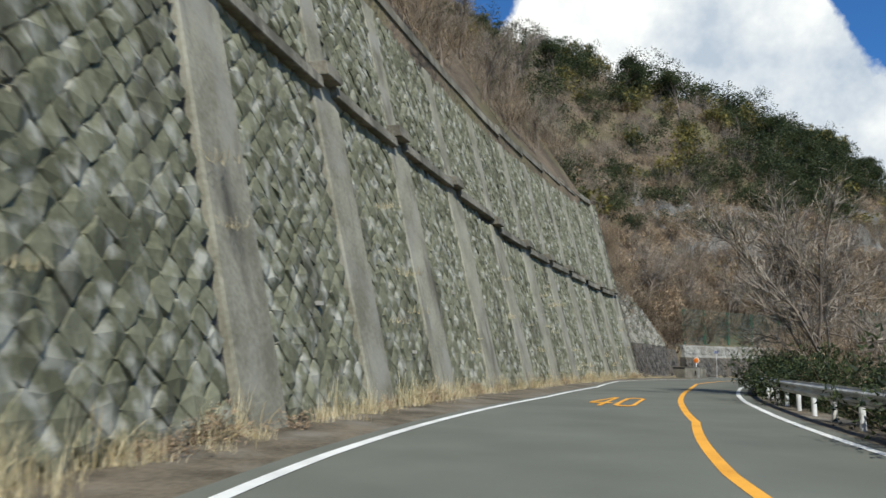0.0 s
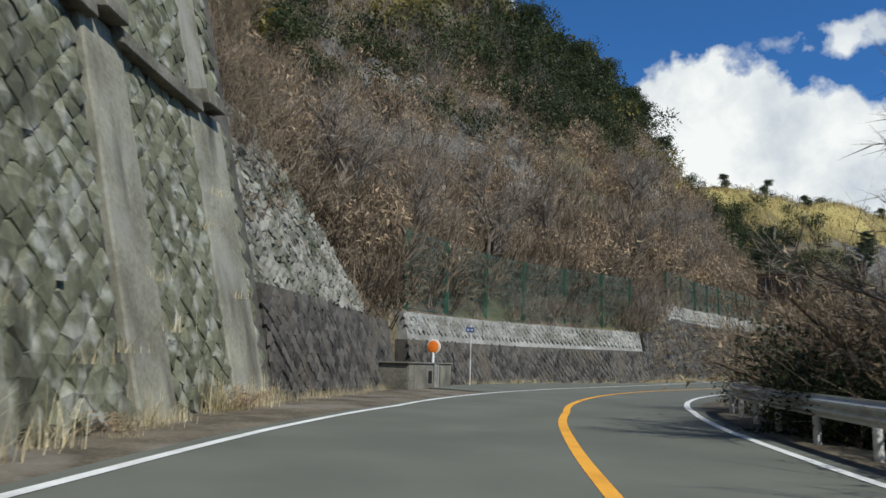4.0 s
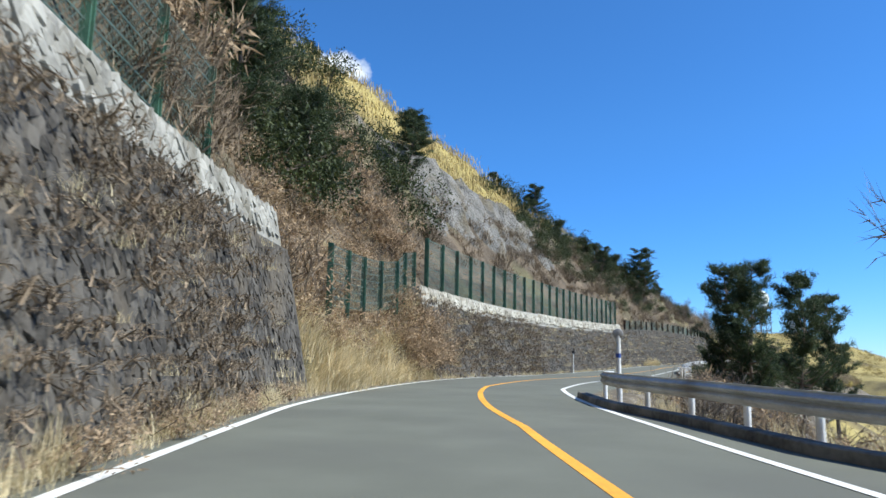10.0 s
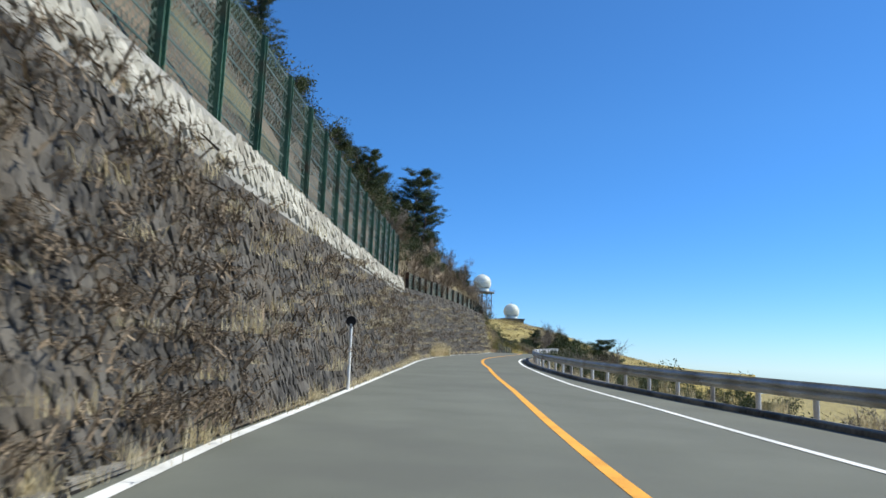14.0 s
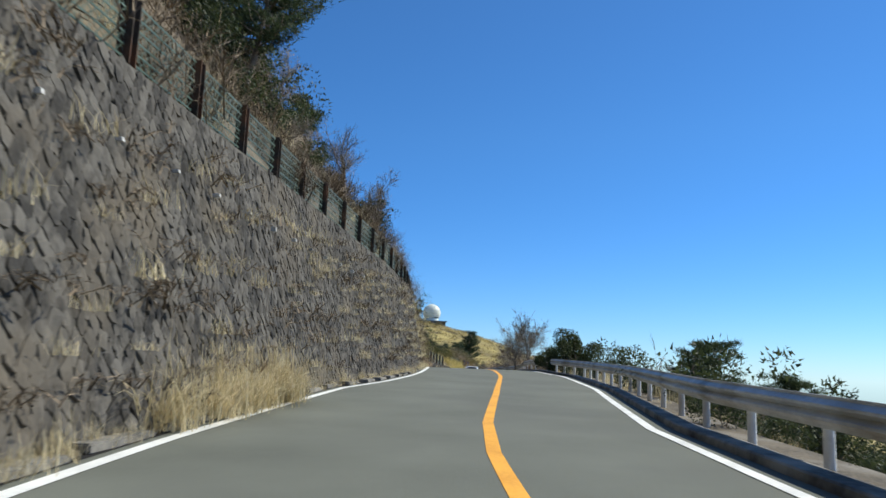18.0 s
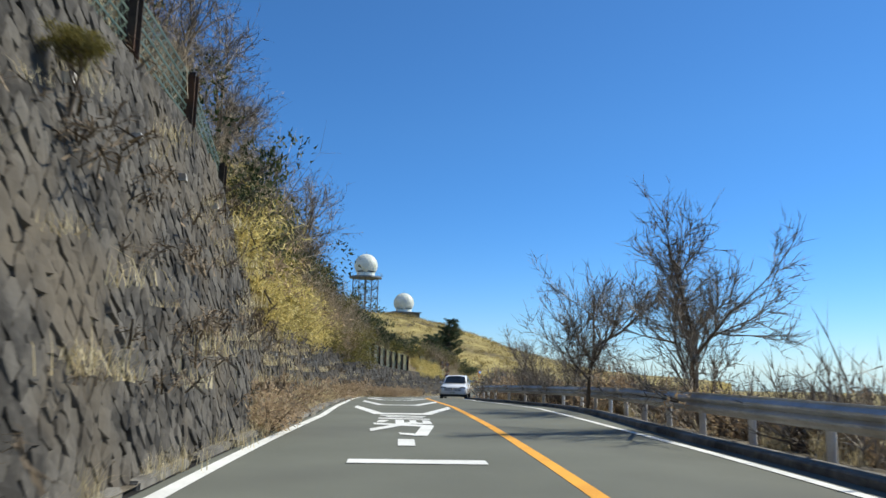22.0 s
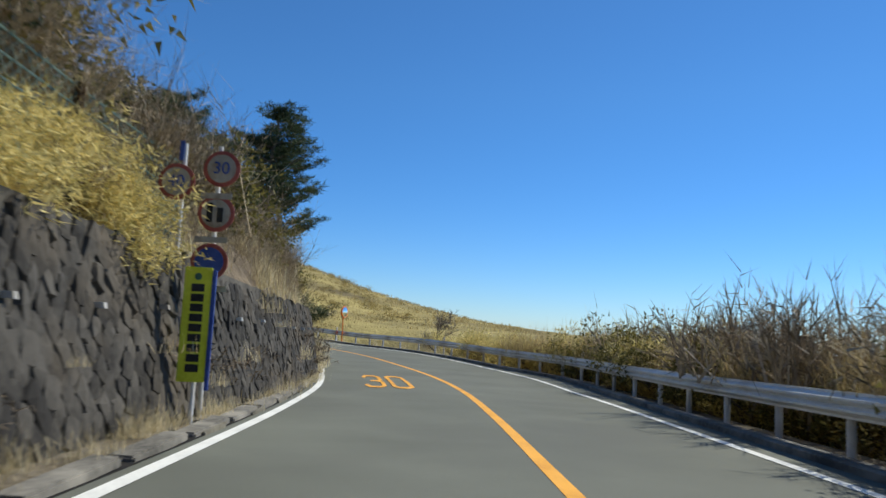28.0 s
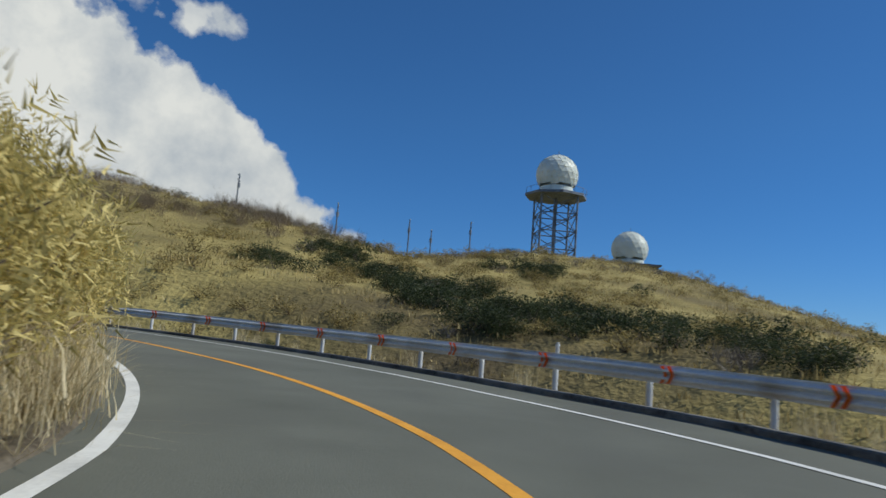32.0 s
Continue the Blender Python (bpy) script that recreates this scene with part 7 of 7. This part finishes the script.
PLANT = np.random.default_rng(21)
plant_tree("bare", 31, 8.0, -2.4, 11, "bare grey tree leaning over the road behind the rail", slim=0.6)
plant_tree("bare", 50, 8.5, -1.5, 8, "bare tree among rust-brown bushes behind the rail")
topped(plant_tree("bare", 121, 12.2, -4.4, 10.5, "slender bare tree standing beyond the guard rail", slim=0.45), -4.4, 10.2, 0.5)
for s, off, top in ((142.7, 10.1, 5.75), (141.7, 11.5, 5.9), (143.5, 13.2, 5.5), (146, 15.0, 4.6)):
    p = plant_tree("pine", s, off, -3.2, 8.0, "dark pine tree rising from the valley side")
    topped(p, -3.2, top, 0.6)
plant_tree("bare", 196, 8.5, -4, 6.0, "bare tree top showing over the guard rail")
plant_tree("pine", 214, 9.8, -4.6, 5.0, "small pine tree showing over the guard rail")
plant_tree("pine", 222, 10, -4.5, 6.0, "small pine tree below the guard rail")
plant_tree("bush", 235.6, 6.6, -0.5, 3.4, "dense dark evergreen bush breaking the line of the guard rail")
topped(plant_tree("bare", 246.9, 6.1, -0.8, 5.6, "bare spreading tree behind the guard rail", slim=0.7), -0.8, 4.8)
topped(plant_tree("bare", 255.3, 5.8, -0.8, 4.8, "bare many-stemmed tree behind the guard rail", slim=0.7), -0.8, 4.9)
topped(plant_tree("bare", 260.5, 6.4, -1.0, 4.6, "bare tree spreading over the guard rail", slim=0.7), -1.0, 3.4)
topped(plant_tree("bare", 264, 6.4, -1.0, 4.0, "bare tree in a row behind the guard rail", slim=0.7), -1.0, 3.0)
plant_tree("bare", 281, 7.4, -1.2, 5.6, "low bare tree behind the guard rail")
plant_tree("bare", 349, 9.0, -0.5, 3.6, "small bare tree beyond the bend")
t_bare = hill_tree("bare", 76, 1.2, 7.5, "bare grey tree above the turnout wall")
for s, d, k in ((71, 0.8, 0.95), (83, 2.5, 0.9), (90, 2.0, 0.9), (96, 4, 1.0), (66.8, 2.4, 1.1), (104, 3, 0.8), (62, 3, 0.9), (112, 3.5, 0.7), (200, 2.2, 0.45), (214, 1.8, 0.5), (222, 1.5, 0.5), (231, 1.4, 0.55)):
    again(t_bare, s, d, k)
t_thicket = hill_tree("bare", 252, 1.6, 5.6, "large bare tree above yellow bamboo grass")
for s, d, k in ((247, 1.2, 0.8), (255, 0.7, 0.8), (260.4, 0.15, 1.05), (258, 2.2, 0.9), (264, 1.8, 0.6), (270, 2.0, 0.5), (356, 3, 0.55), (362, 3.5, 0.6), (344, 4, 0.6)):
    again(t_thicket, s, d, k)
for s, off, top in ((38, 11.5, 8.0), (43, 12.5, 8.5), (48, 11.0, 7.5), (54, 12.5, 8.0), (60, 12.0, 8.0)):
    c = copy_thing(t_bare, stand(s, off, -3.2, float(PLANT.uniform(0, 360))))
    c.scale = (top / 7.5,) * 3
t_oak = hill_tree("evergreen", 108, 16, 7.0, "dark round evergreen oak on the ridge")
for s, d, k in ((112, 14, 1.0), (116, 17, 1.0), (104, 18, 1.1), (99, 20, 1.1), (120, 15, 0.8), (92, 24, 1.2), (84, 26, 1.2), (76, 27, 1.2), (68, 27, 1.1), (60, 26, 1.1), (140, 17, 0.5), (146, 16, 0.5), (152, 15.5, 0.45), (168, 14, 0.45), (181, 11, 0.45), (186, 9, 0.45), (126, 17, 0.5), (131, 16, 0.45), (114, 11, 0.9), (117, 13, 0.95), (119, 10, 0.7), (110, 12, 0.9), (106, 14, 0.95), (201, 7, 0.55), (206, 6.5, 0.6), (211, 6, 0.55), (218, 5, 0.5), (224, 4.4, 0.45), (195, 8, 0.6), (190, 10, 0.55)):
    again(t_oak, s, d, k)
t_pine = hill_tree("pine", 334.8, 1.2, 5.6, "dark pine tree standing on the bank above the wall")
for s, d, k in ((330, 2.6, 0.72), (326, 3.5, 0.66), (338, 3.0, 0.75), (127, 4.0, 1.2), (131, 6.0, 1.2), (135, 4.5, 1.1), (150, 5.5, 0.95), (153, 7, 0.8), (190, 8.5, 0.9), (204, 5.0, 0.85), (215.5, 3.4, 1.45), (213, 2.6, 1.0), (232, 1.6, 0.5), (286, 4, 0.7), (297, 3.6, 0.55), (301, 3.2, 0.5), (318, 4, 0.5), (322, 2.6, 0.6), (342, 3, 0.7)):
    again(t_pine, s, d, k)
hill_tree("pine", 333.2, 1.8, 6.4, "tall dark pine tree on the bank at the wall's end")
t_olive = hill_tree("olive", 282, 2.6, 1.8, "olive-leaved shrub tree above the low wall")
for s, d, k in ((288, 3.4, 0.9), (294, 2.8, 1.0), (300, 3.6, 0.9), (307, 2.6, 1.2), (322, 2.8, 1.2)):
    again(t_olive, s, d, k)
hill_tree("evergreen", 351.0, 1.9, 4.4, "dark broad-leaved evergreen tree above yellow bamboo grass")
hill_tree("bare", 353.5, 0.9, 3.2, "bare branching tree above yellow bamboo grass")
t_yellow = hill_tree("bamboo", 305.5, 0.9, 2.0, "bright yellow shrub on top of the stone wall", "shrub")
again(t_yellow, 316.8, 0.6, 0.9)
small = plant_tree("olive", 238.6, -2.75, 3.0, 0.8, "small green shrub growing out of the stone wall", "shrub")

# ---- dome hill ----
def hill_xy(n, x0, x1, y0, y1, test):
    out = []
    while len(out) < n:
        x, y = R(x0, x1), R(y0, y1)
        if test(x, y):
            out.append((x, y))
    return out


def clear(x, y, d=10):
    return float(np.min((LINE[:, 0] - x) ** 2 + (LINE[:, 1] - y) ** 2)) > d * d


gathered("hill_grass", FIELD, [ground_place(x, y, R(0.9, 1.6), R(0.5, 0.9)) for x, y in hill_xy(4600, 318, 470, 30, 185, lambda x, y: clear(x, y, 9) and dome_hill(x, y) > 1.5)], [M_FIELD], "rough yellow grass covering the dome hill", "grass")
SCRUB = [(373, 113, 4), (370, 107, 5), (365, 102, 6), (358, 97, 6), (352, 92, 6), (394, 99, 5), (359, 88, 6), (355, 84, 6), (350, 80, 5), (345, 76, 4), (378, 118, 4), (362, 116, 4)]
_patch = lambda x, y: clear(x, y, 9) and min(math.hypot(x - q[0], y - q[1]) / q[2] for q in SCRUB) < 1 + 0.4 * fog(x, y, 5, 3)
gathered("hill_shrubs", SHRUB_MID, [ground_place(x, y, R(0.9, 2.0), R(0.7, 1.0), 0.2) for x, y in hill_xy(170, 330, 410, 65, 130, _patch)] + [ground_place(x, y, R(0.9, 1.7), R(0.7, 1.0), 0.2) for x, y in hill_xy(14, 340, 440, 60, 160, lambda x, y: clear(x, y, 14))], [M_EVERGREEN, M_BARK], "dark evergreen scrub in patches on the dome hill", "scrub")
gathered("hill_brown_scrub", BRUSH_FINE, [ground_place(x, y, R(1.0, 1.9), R(0.6, 0.9), 0.2) for x, y in hill_xy(200, 322, 460, 45, 170, lambda x, y: clear(x, y, 10) and (dome_hill(x, y) > 15 and fog(x, y, 30, 9) > -0.1 or _patch(x, y)))], [M_TWIGGREY], "leafless grey scrub on the dome hill", "scrub")
gathered("hill_tussocks", RUSTY, [ground_place(x, y, R(0.7, 1.6), R(0.6, 0.9), 0.15) for x, y in hill_xy(520, 318, 450, 55, 180, lambda x, y: clear(x, y, 10) and dome_hill(x, y) > 2 and fog(x, y, 12, 4) > -0.15)], [M_TUSSOCK, M_TWIG], "shaggy olive-yellow tussocks on the dome hill", "grass")
gathered("skyline_scrub", BRUSH_BIG, [ground_place(x, y, R(0.6, 1.1), R(0.8, 1.1), 0.2) for x, y in hill_xy(130, 345, 400, 105, 178, lambda x, y: clear(x, y, 16) and dome_hill(x, y) > 12.5 and fog(x, y, 18, 7) > -0.1)], [M_TWIG], "brown leafless scrub along the crest of the dome hill", "scrub")
# tall grass bank on the valley side before the bend
gathered("reed_bank", TUFT_FINE, valley(291, 340, 1.2, 5.0, 0.75, (1.0, 1.6), 420, (0.9, 1.2)), [M_REED], "tall dry reeds on the bank behind the guard rail", "grass")
gathered("reed_bamboo", SASA, valley(291, 340, 1.4, 5.0, 0.5, (0.9, 1.5), 150) + valley(334, 347, 1.5, 4.0, 0.3, (0.8, 1.4), 60), [M_BAMBOO, M_TWIG], "yellow-green bamboo grass behind the guard rail", "bamboo grass")
gathered("reed_brush", BRUSH + BRUSH_FINE, valley(291, 332, 1.3, 5.0, 0.75, (1.0, 1.5), 170, (0.9, 1.3)), [M_DRYBRUSH], "brown dead stems among the reeds behind the guard rail", "brush")
gathered("tall_bamboo", SASA_TALL, valley(320, 333, 1.8, 4.0, 0.0, (0.9, 1.5), 40, (1.0, 1.3)), [M_BAMBOO, M_TWIG], "tall feathery bamboo behind the guard rail", "bamboo")
gathered("reed_shrubs", SHRUB_FINE, valley(292, 334, 1.4, 4.5, 0.3, (0.9, 1.4), 85), [M_OLIVE, M_BARK], "olive shrubs behind tall dry grass", "shrubs")
# evergreens crowding the top of the low wall
for s, d, k in ((304.5, 3.2, 0.4), (309.5, 3.4, 0.4), (317.5, 2.2, 0.42)):
    again(t_oak, s, d, k)
again(t_bare, 356.2, 1.6, 0.45)
# trees leaning over the top of the tall wall
for s, d, k in ((24, 1.2, 0.5), (30, 1.5, 0.6), (36, 1.4, 0.6), (42, 1.8, 0.65), (48, 1.6, 0.6), (53.5, 2.2, 0.6), (39, 4, 0.8), (50, 4.5, 0.8)):
    again(t_bare, s, d, k)
for s, d, k in ((33, 3.2, 0.4), (45, 3.4, 0.45), (51.5, 3.6, 0.4)):
    again(t_oak, s, d, k)
